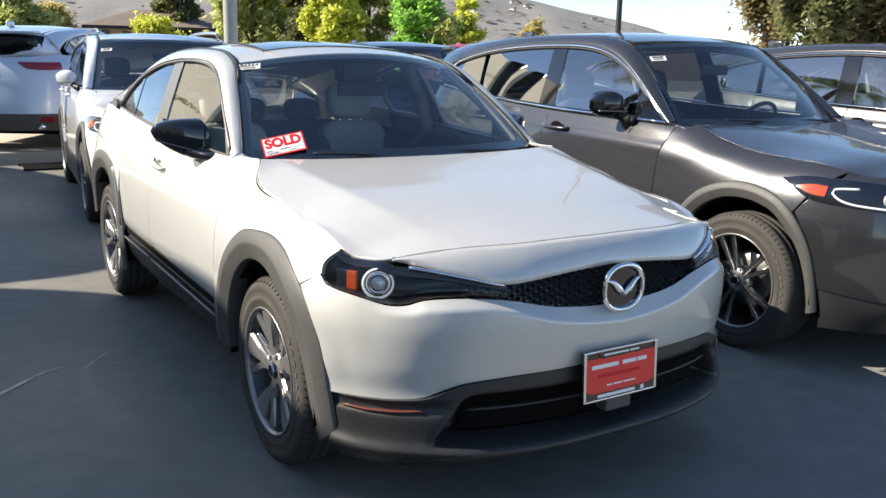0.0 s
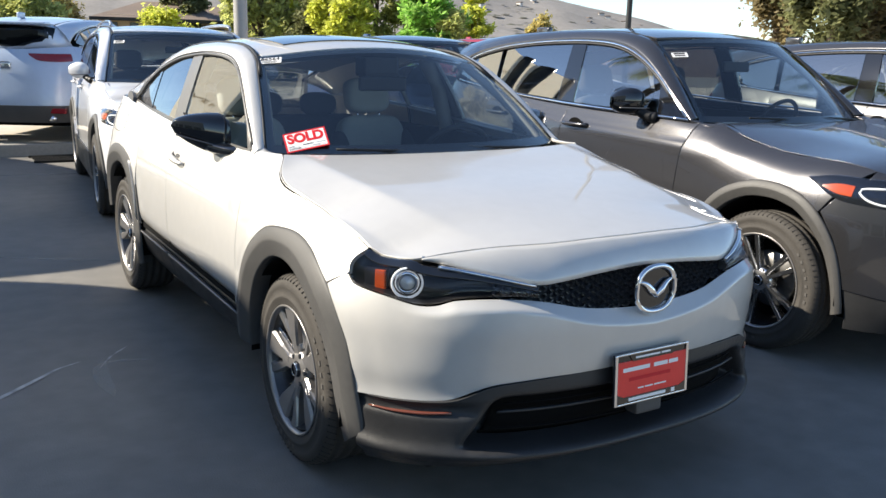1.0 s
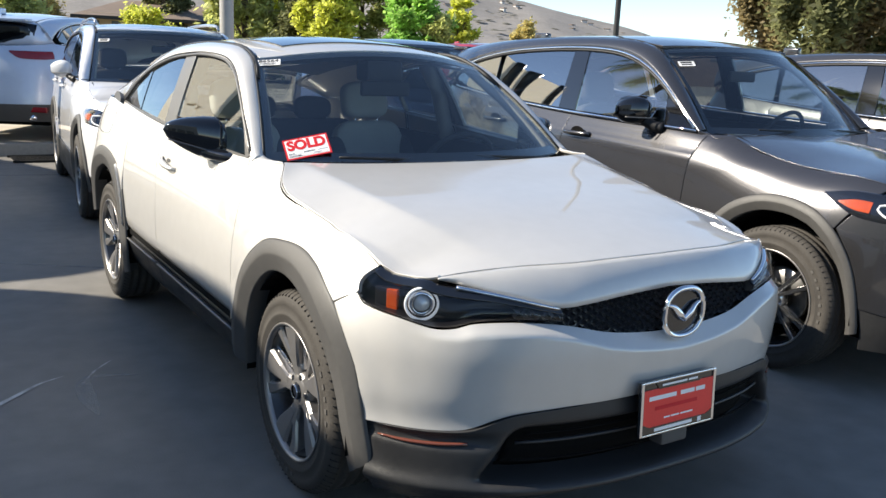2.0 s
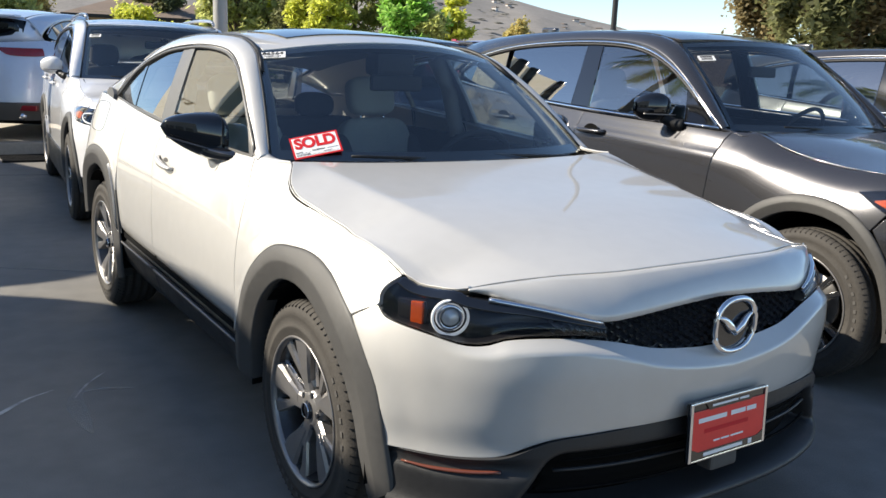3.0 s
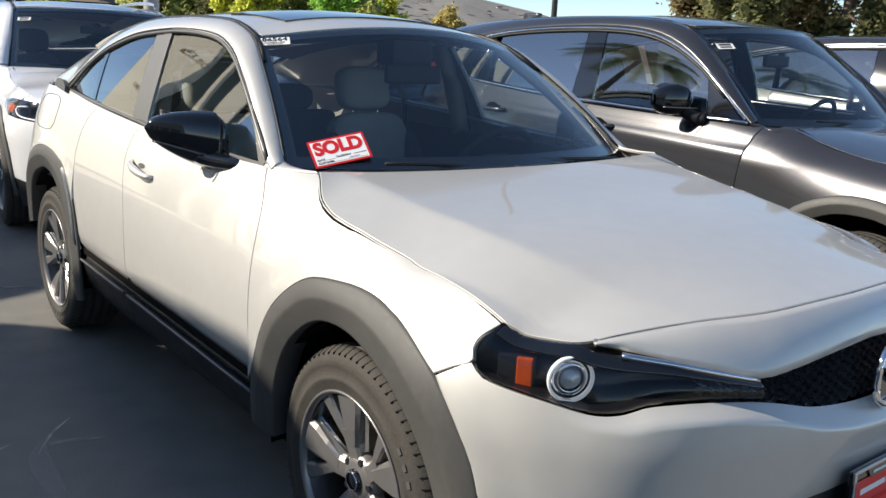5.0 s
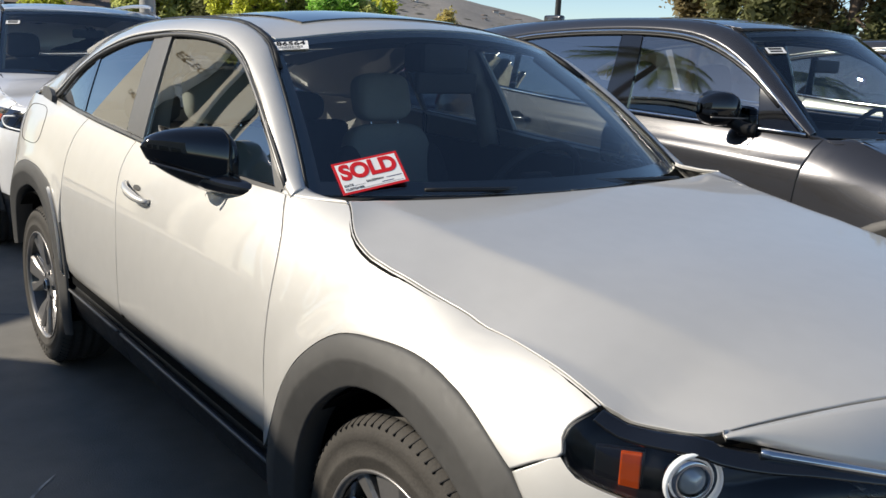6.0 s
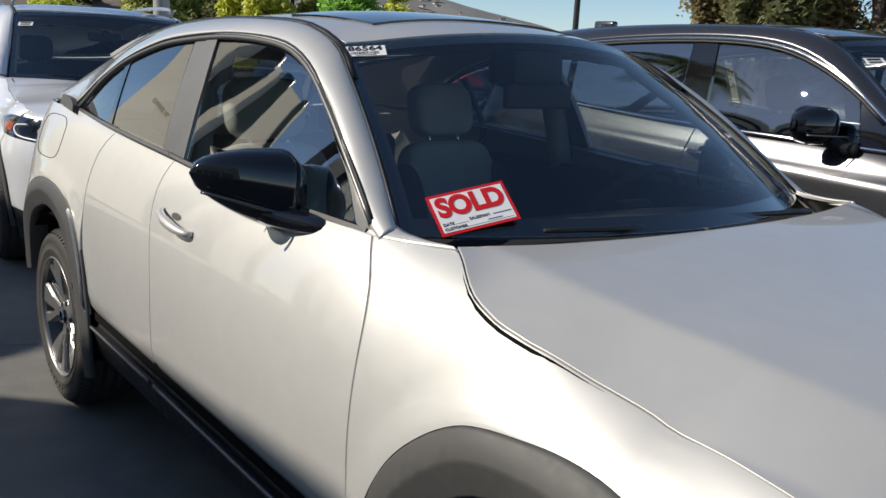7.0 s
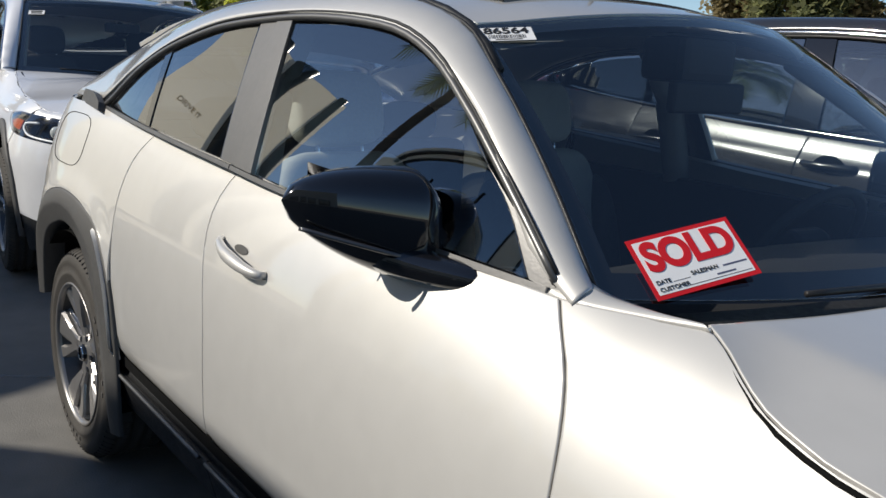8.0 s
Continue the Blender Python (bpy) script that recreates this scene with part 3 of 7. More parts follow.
def crossover_white():
    car = thing("white_crossover", "white ceramic metallic crossover with grey wheel-arch cladding and a sold sign", "car")
    F = Form(2.655, 0.872, -0.15, 2.75,
             curve((0.18, -0.80), (0.26, -0.87), (0.36, -0.925), (0.45, -0.915), (0.58, -0.905), (0.68, -0.90), (0.76, -0.885), (0.84, -0.865), (0.92, -0.80)),
             curve((0.2, 3.38), (0.5, 3.46), (0.8, 3.45), (1.0, 3.40), (1.25, 3.30)),
             curve((0.55, 1.082), (0.77, 1.088), (1.4, 1.114), (1.64, 1.132), (2.0, 1.152), (2.5, 1.18), (3.2, 1.20)),
             curve((-0.16, 0.974), (-0.1, 0.990), (0.0, 1.016), (0.12, 1.060), (0.22, 1.088), (0.32, 1.104), (0.42, 1.111), (0.55, 1.120), (0.8, 1.140), (1.6, 1.185), (2.2, 1.215), (2.7, 1.25), (3.3, 1.27)),
             curve((-0.5, 0.22), (0.15, 0.212), (0.35, 0.242), (0.45, 0.242), (0.65, 0.205), (1.0, 0.205), (2.2, 0.20), (2.9, 0.20)),
             curve((0.90, 1.494), (1.2, 1.535), (1.5, 1.553), (1.8, 1.556), (2.2, 1.54), (2.6, 1.495), (3.0, 1.42), (3.3, 1.33)),
             curve((-0.80, 0.938), (-0.6, 0.972), (-0.3, 1.014), (0.0, 1.045), (0.3, 1.083), (0.5, 1.10)),
             pf=2.5, cabin=curve((0.55, 0.735), (0.8, 0.755), (1.2, 0.775), (1.7, 0.785), (2.2, 0.775), (2.6, 0.745), (3.1, 0.68)))
    seam_x = curve((-0.50, 0.746), (-0.455, 0.748), (-0.38, 0.750), (-0.30, 0.749), (-0.20, 0.745), (-0.12, 0.745), (-0.05, 0.750), (0.03, 0.759), (0.10, 0.768), (0.15, 0.7735), (0.20, 0.7745), (0.25, 0.768), (0.30, 0.757), (0.345, 0.737), (0.38, 0.717), (0.42, 0.697))
    seam_z = curve((-0.80, 0.845), (-0.65, 0.871), *[(y, solve_z(F, seam_x(y), y)) for y in np.linspace(-0.5, 0.42, 40)])

    crease = curve((-0.8, 0.44), (-0.65, 0.47), (-0.45, 0.52), (-0.2, 0.562), (0.125, 0.607), (0.33, 0.628), (0.5, 0.635))

    def soft(v):
        return 0.003 * math.log1p(math.exp(min(v / 0.003, 60)))

    def hood_z(x, y):
        xs, xr = seam_x(y), min(crease(y), seam_x(y) - 0.02)
        k = 0.06 + 0.80 * min(max((y + 0.66) / 0.55, 0), 1)
        f = (1 - k) * (min(abs(x) / xs, 1.04)) ** 2.4 + k * soft(min(abs(x), xs * 1.04) - xr) / soft(xs - xr)
        return F.hood_mid(y) - (F.hood_mid(y) - seam_z(y)) * f

    # wheel arches in side view
    arch_out = [(0.49, 0.385), (0.485, 0.50), (0.425, 0.668), (0.345, 0.775), (0.215, 0.860), (0.06, 0.884), (-0.08, 0.880), (-0.22, 0.846), (-0.352, 0.779), (-0.428, 0.70), (-0.478, 0.61), (-0.505, 0.48), (-0.525, 0.33)]
    arch_in = [(0.385, 0.36), (0.38, 0.44), (0.35, 0.565), (0.285, 0.67), (0.175, 0.753), (0.06, 0.777), (-0.07, 0.76), (-0.205, 0.710), (-0.31, 0.615), (-0.37, 0.50), (-0.40, 0.36), (-0.41, 0.25)]
    B = F.base
    rarch_out = [(2.135, 0.30), (2.118, 0.50), (2.170, 0.72), (2.29, 0.85), (2.45, 0.905), (2.62, 0.92), (2.76, 0.905), (2.90, 0.84), (3.02, 0.72), (3.08, 0.58), (3.10, 0.47)]
    rarch_in = [(2.28, 0.26), (2.28, 0.42), (2.31, 0.58), (2.38, 0.70), (2.50, 0.785), (2.655, 0.812), (2.79, 0.78), (2.91, 0.70), (2.975, 0.58), (3.0, 0.49)]
    sill_z = lambda y: 0.490 + 0.020 * y
    sill = sill_z(0.5)
    cut_front = [(0.505, sill), (0.515, 0.65), (0.525, 0.82), (0.537, 0.93), (0.560, 1.0), (0.592, 1.045), (0.625, F.belt(0.625))]
    cut_mid = [(1.548, sill_z(1.548)), (1.553, 0.60), (1.572, 0.78), (1.63, 0.95), (1.638, 1.04), (1.605, 1.130)]
    cut_rear = [(2.105, sill_z(2.105)), (2.122, 0.57), (2.165, 0.72), (2.188, 0.85), (2.192, 0.96), (2.165, 1.07), (2.10, 1.158)]
    seam_line = [(y, solve_z(F, seam_x(y), y)) for y in np.linspace(-0.455, 0.41, 28)]
    lamp_corner = (-0.452, seam_z(-0.452))
    bump_cut = [(-0.355, 0.779), (-0.39, 0.802), (-0.427, 0.8215)]

    body_panel(F, "fender", car, WHITE, flank(F, arch_out[2:9][::-1] + [(0.485, 0.53), (0.505, sill)]), flank(F, cut_front),
               flank(F, seam_line + [(0.50, 1.086), (0.57, 1.084), (0.625, F.belt(0.625))]), flank(F, [(-0.352, 0.7805), (-0.39, 0.8030), (-0.427, 0.8225), (-0.419, 0.848), (-0.424, 0.872), lamp_corner]), 48, 22, flare=arch_out,
               rim=lambda x, y, z: (-seam_x(y), y, solve_z(F, seam_x(y), y) - 0.0012) if y < 0.408 else (x, y, z))
    for s in (1, -1):
        for nm, lft, rgt, top in (("front_door", cut_front, cut_mid, [(y, F.belt(y)) for y in (0.625, 0.77, 1.1, 1.35, 1.605)]),
                                  ("rear_door", cut_mid, cut_rear, [(y, F.belt(y)) for y in (1.605, 1.85, 2.10)])):
            uv = coons(flank(F, [lft[0], ((lft[0][0] + rgt[0][0]) / 2, (lft[0][1] + rgt[0][1]) / 2), rgt[0]]), flank(F, rgt), flank(F, top), flank(F, lft), 18, 18)
            P = shrink(F.map(uv), 0.0016)
            # the foot of the door folds under
            fold = np.array([[max(0.0, sill_z(y) + 0.045 - z) for x, y, z in row] for row in P])
            P[..., 0] += 0.55 * fold
            sheet(nm, P, WHITE, car, 0.014, MID, "", s)
    body_panel(F, "quarter_panel", car, WHITE, flank(F, [cut_rear[0], (2.124, 0.55)] + rarch_out[2:9]), flank(F, [(3.02, 0.72), (3.17, 0.85), (3.16, 1.02), (3.10, 1.19)]),
               flank(F, [(2.10, 1.158), (2.35, 1.172), (2.6, 1.183), (2.9, 1.19), (3.10, 1.19)]), flank(F, cut_rear), 28, 20, flare=rarch_out)
    seam_backing(F, car, [cut_front[:-2], cut_mid, cut_rear, bump_cut, [(0.505, sill), (2.105, sill_z(2.105))]])
    # fuel flap: a thin line round a raised lid on the quarter panel
    flap = [(2.72 + 0.15 * math.copysign(abs(math.cos(t)) ** 0.6, math.cos(t)), 1.07 + 0.080 * math.copysign(abs(math.sin(t)) ** 0.6, math.sin(t))) for t in np.linspace(0, 2 * math.pi, 40)]
    line = F.map(np.array(flank(F, flap))[:, None, :].repeat(2, 1) + np.array([[0, 0], [1e-4, 0]])[None])[:, 0]
    tube("fuel_flap_joint", line[:-1], 0.0016, DARK, car, seg=5, closed=True)

    # plastic cladding: arches, sills
    arch_trim(F, car, arch_out, arch_in, CLAD)
    arch_trim(F, car, [(2.122, 0.30), (2.100, 0.50), (2.158, 0.72), (2.283, 0.857)] + rarch_out[4:], rarch_in, CLAD)
    for s in (1, -1):
        # dark step under the doors, a thin grey moulding, then the lower cladding in two lengths, tucked under
        rail = lambda y: 0.447 + 0.021 * y
        P = np.array([[(-F.width(y, 0.47) + 0.034 - 0.020 * (1 - v), y, rail(y) + v * (sill_z(y) + 0.006 - rail(y))) for v in np.linspace(0, 1, 4)] for y in np.linspace(0.47, 2.15, 18)])
        sheet("sill_recess", P, BLACK_PLASTIC, car, 0.02, MID, "", s)
        for y0, y1 in ((0.45, 1.546), (1.551, 2.22)):
            rows = []
            for y in steps(14, 0.003):
                y = y0 + (y1 - y0) * y
                top = F.width(y, 0.45) - 0.002
                rows.append([(-(top - d), y, rail(y) * (1 - h) + 0.20 * h) for d, h in ((0.020, -0.01), (0.004, -0.008), (0.0, 0.0), (0.003, 0.06), (0.028, 0.36), (0.050, 0.46), (0.105, 0.72), (0.17, 1.0))])
            sheet("sill_cladding", np.array(rows), BLACK_PLASTIC, car, 0.02, MID, "black sill cladding", s)
            tube("sill_moulding", [(-s * (F.width(y, 0.45) + 0.002), y, rail(y) + 0.002) for y in np.linspace(y0 + 0.03, y1 - 0.004, 5)], 0.0055, SATIN, car, 12, 8)
    wheel_well(car, 0, 0.347, 0.43, F.half)
    wheel_well(car, B, 0.347, 0.43, F.half, back=0.14)
    box("underbody", (-0.62, -0.60, 0.17), (0.62, 3.15, 0.24), DARK, car, 0.03)
    box("bulkhead", (-0.46, -0.45, 0.22), (0.46, 0.42, 0.86), DARK, car, 0.04)
    for y in (0, B):
        tube("axle", [(-0.72, y, 0.33), (0.72, y, 0.33)], 0.035, DARK, car, 4)

    # bonnet
    lip = curve((0, -0.797), (0.2, -0.787), (0.33, -0.765), (0.43, -0.727), (0.5, -0.698), (0.60, -0.652), (0.685, -0.600), (0.72, -0.525), (0.751, -0.455))
    front_line = [(x, lip(abs(x))) for x in (-0.751, -0.745, -0.735, -0.715, -0.68, -0.61, -0.52, -0.45, -0.3, -0.15, 0)]
    rear_line = [(-0.697, 0.424), (-0.5, 0.365), (-0.3, 0.330), (-0.12, 0.315), (0, 0.312)]
    side_line = [(-seam_x(y), y) for y in np.linspace(-0.455, 0.41, 28)] + [(-0.697, 0.424)]
    xy = coons(front_line, [(0, -0.797), (0, -0.3), (0, 0.312)], rear_line, side_line, 72, 34)
    P = np.array([[(x, y, hood_z(x, y)) for x, y in row] for row in xy])
    full = whole(P)
    sheet("bonnet", shrink(full, 0.0030), WHITE, car, 0.016, (0, 0, 0))
    for s in (1, -1):
        pts = [(s * (x - 0.001), y, hood_z(x, y) - 0.0098) for x, y in side_line[:-1]]
        tube("bonnet_seal", pts, 0.0062, DARK, car, 24, 6)
    tube("bonnet_seal", [(x, y, hood_z(x, y) - 0.0135) for x, y in front_line + [(-x, y) for x, y in front_line[-2::-1]]], 0.009, DARK, car, 40, 6)

    for s in (1, -1):
        edge = [(x - 0.003, y, z - 0.003) for x, y, z in [F.out(F.at_y(y, z), z) for y, z in [(0.41, seam_z(0.41)), (0.50, 1.086), (0.57, 1.084), (0.625, F.belt(0.625))]]] + [(F.glass_x(0.66, 1.082) - 0.006, 0.66, 1.083)]
        inner = [(-0.699, 0.428, hood_z(0.697, 0.42)), (-0.701, 0.48, 1.089), (-0.703, 0.53, 1.091), (-0.705, 0.575, 1.094), (-0.708, 0.61, 1.104)]
        sheet("fender_top", loft([edge, inner], steps(10, 0.004), 6, 0.006, (0, 0.5, 0.5)), WHITE, car, 0.01, (0, 0.5, 0.5), "", s)

    # nose panel between bonnet and grille
    top3 = [(x, y, hood_z(x, y)) for x, y in front_line]
    low = face(F, [(-0.655, 0.880), (-0.56, 0.866), (-0.46, 0.842), (-0.385, 0.822), (-0.30, 0.828), (-0.15, 0.843), (0, 0.850)])
    low3 = [F.out(a, z) for a, z in low]
    tip = (-0.685, lip(0.685), hood_z(0.685, lip(0.685)))
    root = (-0.664, lip(0.664), hood_z(0.664, lip(0.664)))
    low3 = [(root[0] + 0.003, root[1] - 0.004, root[2] - 0.008)] + low3[1:]
    top3 = [root] + [p for p in top3 if p[0] > -0.65]
    P = loft([low3, top3], steps(22, 0.004), 9, 0.012, MID)
    sheet("nose_panel", shrink(whole(P), 0.002), WHITE, car, 0.014, MID)

    # bumper skin
    lower = flank(F, [(-0.503, 0.462)]) + face(F, [(-0.76, 0.465), (-0.68, 0.470), (-0.62, 0.480), (-0.56, 0.508), (-0.50, 0.527), (-0.35, 0.540), (0, 0.553)])
    brow = [(-0.755, 0.779), (-0.70, 0.764), (-0.655, 0.768), (-0.615, 0.783), (-0.55, 0.789), (-0.48, 0.788), (-0.41, 0.782), (-0.34, 0.769), (-0.25, 0.748), (-0.12, 0.734), (0, 0.730)]
    upper = flank(F, [(-0.355, 0.7797), (-0.39, 0.8024), (-0.427, 0.8220), (-0.462, 0.798)]) + face(F, brow)
    uv = coons(lower, [(face(F, [(0, 0.553)])[0]), face(F, [(0, 0.730)])[0]], upper, flank(F, [(-0.503, 0.462), (-0.497, 0.52), (-0.474, 0.61), (-0.425, 0.70), (-0.355, 0.7797)]), 52, 34)
    P = F.map(uv)
    swell(P, arch_out)
    brow_z = curve(*[(-x, z) for x, z in brow[::-1]])
    # a shelf under the grille and lamp that breaks at a crisp edge into the upright face
    for i in range(P.shape[0]):
        for j in range(P.shape[1]):
            x, y, z = P[i, j]
            under = brow_z(abs(x)) - z
            deep = 0.052 - 0.026 * min(abs(x) / 0.5, 1)
            span = 1 if abs(x) < 0.50 else max(0.0, 1 - ((abs(x) - 0.50) / 0.24) ** 2)
            shelf = min(under / deep, 1.0) if under < deep else max(0.0, 1 - (under - deep) / 0.20)
            P[i, j, 1] -= 0.034 * span * max(shelf, 0.0)
            P[i, j, 1] += 0.014 * math.exp(-((z - 0.49) / 0.05) ** 2)
    sheet("front_bumper", shrink(whole(P), 0.0015), WHITE, car, 0.022, MID)

    # lower bumper in dark plastic, with the air opening and lip
    low_out = flank(F, [(-0.50, 0.235)]) + face(F, [(-0.72, 0.235), (-0.5, 0.24), (-0.2, 0.245), (0, 0.245)])
    uv = coons(low_out, [face(F, [(0, 0.245)])[0], face(F, [(0, 0.553)])[0]], [(a, z - 0.003) for a, z in lower], flank(F, [(-0.50, 0.235), (-0.507, 0.32), (-0.503, 0.462)]), 56, 48)
    P = F.map(uv)
    for i in range(P.shape[0]):
        for j in range(P.shape[1]):
            x, y, z = P[i, j]
            wide = 1 / (1 + math.exp((abs(x) - (0.585 - 0.60 * (z - 0.335))) / 0.008))
            hole = wide / (1 + math.exp(-(z - 0.335) / 0.005)) / (1 + math.exp((z - 0.478) / 0.005))
            P[i, j, 1] += 0.11 * hole
            slot = 1 / (1 + math.exp((abs(z - 0.443 + 0.05 * (abs(x) - 0.7)) - 0.017) / 0.004)) / (1 + math.exp(-(abs(x) - 0.58) / 0.015))
            P[i, j, 1] += 0.022 * slot
            lip_edge = math.exp(-((z - 0.300) / 0.032) ** 2)
            P[i, j, 1] -= 0.046 * lip_edge * (1 if abs(x) < 0.5 else max(0, 1 - (abs(x) - 0.5) / 0.38))
            P[i, j, 0] *= 1 + 0.030 * lip_edge * min(max((abs(x) - 0.45) / 0.25, 0), 1)
    sheet("lower_bumper", whole(P), LOWER, car, 0.02, MID, "dark grey plastic lower bumper with an air opening")
    # near-black sheet added as the shade deep in the air opening
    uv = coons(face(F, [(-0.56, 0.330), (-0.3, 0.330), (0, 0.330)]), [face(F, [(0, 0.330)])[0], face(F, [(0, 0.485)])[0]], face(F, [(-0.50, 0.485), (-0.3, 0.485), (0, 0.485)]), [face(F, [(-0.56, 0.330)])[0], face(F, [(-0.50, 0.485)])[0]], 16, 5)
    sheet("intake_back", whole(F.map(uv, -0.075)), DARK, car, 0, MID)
    for z, r, m2, reach in ((0.437, 0.007, LOWER, 0.50), (0.462, 0.004, DARK, 0.48), (0.385, 0.005, DARK, 0.52)):
        pts = [F.out(F.at_x(x, z), z) for x in np.linspace(-reach, -0.0001, 8)]
        pts = [(p[0], p[1] + 0.028, z) for p in pts]
        tube("intake_bar", pts + [(-p[0], p[1], p[2]) for p in pts[-2::-1]], r, m2, car, 30, 6, flat=0.7)
    for s in (1, -1):
        pts = []
        for x, z in ((-0.795, 0.430), (-0.75, 0.430), (-0.69, 0.433), (-0.625, 0.439)):
            p = F.out(F.at_x(x, z), z)
            pts.append((s * p[0], p[1] + 0.008, z))
        tube("side_marker", pts, [0.003, 0.006, 0.007, 0.005], REFLECTOR, car, 14, 8, "brownish red marker strip", flat=0.8)

    # grille: mesh of rounded hexagon cells before a dark back
    g_low = face(F, [(-0.42, 0.780), (-0.34, 0.769), (-0.25, 0.748), (-0.12, 0.734), (0, 0.730)])
    g_top = face(F, [(-0.42, 0.83), (-0.385, 0.822), (-0.30, 0.828), (-0.15, 0.843), (0, 0.850)])
    uv = coons(g_low, [g_low[-1], g_top[-1]], g_top, [g_low[0], g_top[0]], 20, 8)
    sheet("grille_back", whole(F.map(uv, -0.055)), DARK, car, 0, MID)
    grille = new("grille")
    grille.parent = car
    grille["label"] = "black honeycomb grille"
    fl, ft = curve(*[(-x, z) for x, z in ((-0.0, 0.730), (-0.12, 0.734), (-0.25, 0.748), (-0.34, 0.769), (-0.42, 0.780), (-0.6, 0.785))]), curve((0, 0.850), (0.15, 0.843), (0.30, 0.828), (0.385, 0.822), (0.6, 0.82))
    verts, faces = [], []
    row = 0
    z = 0.69
    while z < 0.86:
        for k in range(-17, 18):
            cx = (k + (row % 2) * 0.5) * 0.036
            if abs(cx) > 0.50 or z < fl(abs(cx)) - 0.004 or z > ft(abs(cx)) + 0.004:
                continue
            base = len(verts)
            for rad, dip in ((1.0, -0.018), (1.0, -0.026), (0.70, -0.026), (0.64, -0.045)):
                for q in range(6):
                    t = math.pi / 3 * q
                    px, pz = cx + rad * 0.0192 * math.cos(t), z + rad * 0.0118 * math.sin(t)
                    p = F.out(F.at_x(px, pz), pz)
                    verts.append((px, p[1] - dip - 0.0, pz))
            for r in range(3):
                faces += [(base + r * 6 + q, base + r * 6 + (q + 1) % 6, base + r * 6 + 6 + (q + 1) % 6, base + r * 6 + 6 + q) for q in range(6)]
        z += 0.0118
        row += 1
    me = bpy.data.meshes.new("grille_mesh")
    me.from_pydata(verts, [], faces)
    link("grille_mesh", me, grille, mat("grey_grille_plastic", (0.07, 0.07, 0.075), 0.28, 0, 0.4, 0.5, 0.1, 20))
    # round emblem: a chrome ring and a plain winged stroke
    yb = F.front(0.78) - 0.040
    ring = [(0.078 * math.copysign(abs(math.cos(t)) ** 0.86, math.cos(t)), yb, 0.787 + 0.073 * math.copysign(abs(math.sin(t)) ** 0.86, math.sin(t))) for t in np.linspace(0, 2 * math.pi, 48, endpoint=False)]
    emblem = new("emblem")
    emblem.parent = car
    emblem["label"] = "chrome oval emblem"
    tube("emblem_ring", ring, 0.0085, CHROME, emblem, closed=True, seg=10)
    for k in (-1, 1):
        tube("emblem_wing", [(0, yb - 0.002, 0.764), (k * 0.020, yb - 0.004, 0.784), (k * 0.042, yb - 0.002, 0.806), (k * 0.066, yb, 0.815)], [0.008, 0.012, 0.009, 0.004], CHROME, emblem, 12, 8)
    bm = bmesh.new()
    bmesh.ops.create_circle(bm, cap_ends=True, radius=1, segments=32, matrix=Matrix.Translation((0, yb + 0.006, 0.787)) @ Matrix.Rotation(math.pi / 2, 4, "X") @ Matrix.Diagonal((0.07, 0.064, 1, 1)))
    part("emblem_back", bm, PIANO, emblem)

    # headlamps
    for s in (1, -1):
        lamp = new("headlight")
        lamp.parent = car
        top3d = [(x, y, hood_z(x, y) - 0.004) for x, y in front_line if x < -0.683] + [(tip[0], tip[1], tip[2] - 0.003)] + [F.out(a, z - 0.003) for a, z in low[:4]]
        bot3d = [F.out(a, z) for a, z in flank(F, [(-0.427, 0.826), (-0.462, 0.801)]) + face(F, [(-0.755, 0.783), (-0.70, 0.768), (-0.655, 0.772), (-0.615, 0.787), (-0.55, 0.793), (-0.48, 0.792), (-0.41, 0.786), (-0.385, 0.784)])]
        left3d = [bot3d[0], F.out(F.at_y(-0.419, 0.850), 0.850), F.out(F.at_y(-0.424, 0.874), 0.874), top3d[0]]
        tu, tv = steps(26, 0.004), np.linspace(0, 1, 9)
        t3, b3, l3 = spline(top3d, tu), spline(bot3d, tu), spline(left3d, tv)
        C = (1 - tv)[None, :, None] * b3[:, None] + tv[None, :, None] * t3[:, None]
        C += (1 - tu)[:, None, None] ** 4 * (l3[None] - ((1 - tv)[:, None] * l3[0] + tv[:, None] * l3[-1])[None])
        C += np.array((-0.6, -0.8, 0)) * (4 * tv * (1 - tv) * 0.014)[None, :, None]
        sheet("lamp_lens", C, CLEAR, lamp, 0.004, MID, "", s).visible_shadow = False
        # glossy brow over the upper part of the lens
        lid = np.linspace(0.77, 1, 6)
        Q = (1 - lid)[None, :, None] * b3[:, None] + lid[None, :, None] * t3[:, None] + (1 - tu)[:, None, None] ** 4 * 0.35 * (l3[4] - (l3[0] + l3[-1]) / 2) * (4 * lid * (1 - lid))[None, :, None]
        sheet("lamp_brow", Q + np.array((-0.6, -0.8, 0)) * (4 * lid * (1 - lid) * 0.014 + 0.003)[None, :, None], PIANO, lamp, 0.004, MID, "", s)
        inward = np.array((0.5, 0.82, -0.05))
        P, edge = C + inward * 0.11, C + inward * 0.004
        k = np.minimum.reduce([np.linspace(0, 1, P.shape[0])[:, None] * 12 + 0 * P[..., 0], (1 - np.linspace(0, 1, P.shape[0]))[:, None] * 20 + 0 * P[..., 0],
                               np.linspace(0, 1, P.shape[1])[None] * 16 + 0 * P[..., 0], (1 - np.linspace(0, 1, P.shape[1]))[None] * 8 + 0 * P[..., 0]]).clip(0, 1)[..., None]
        sheet("lamp_housing", edge * (1 - k) + P * k, LAMP_BLACK, lamp, 0, MID, "black lamp housing", s)
        nrm = Vector((-0.50, -0.86, 0.0)).normalized()
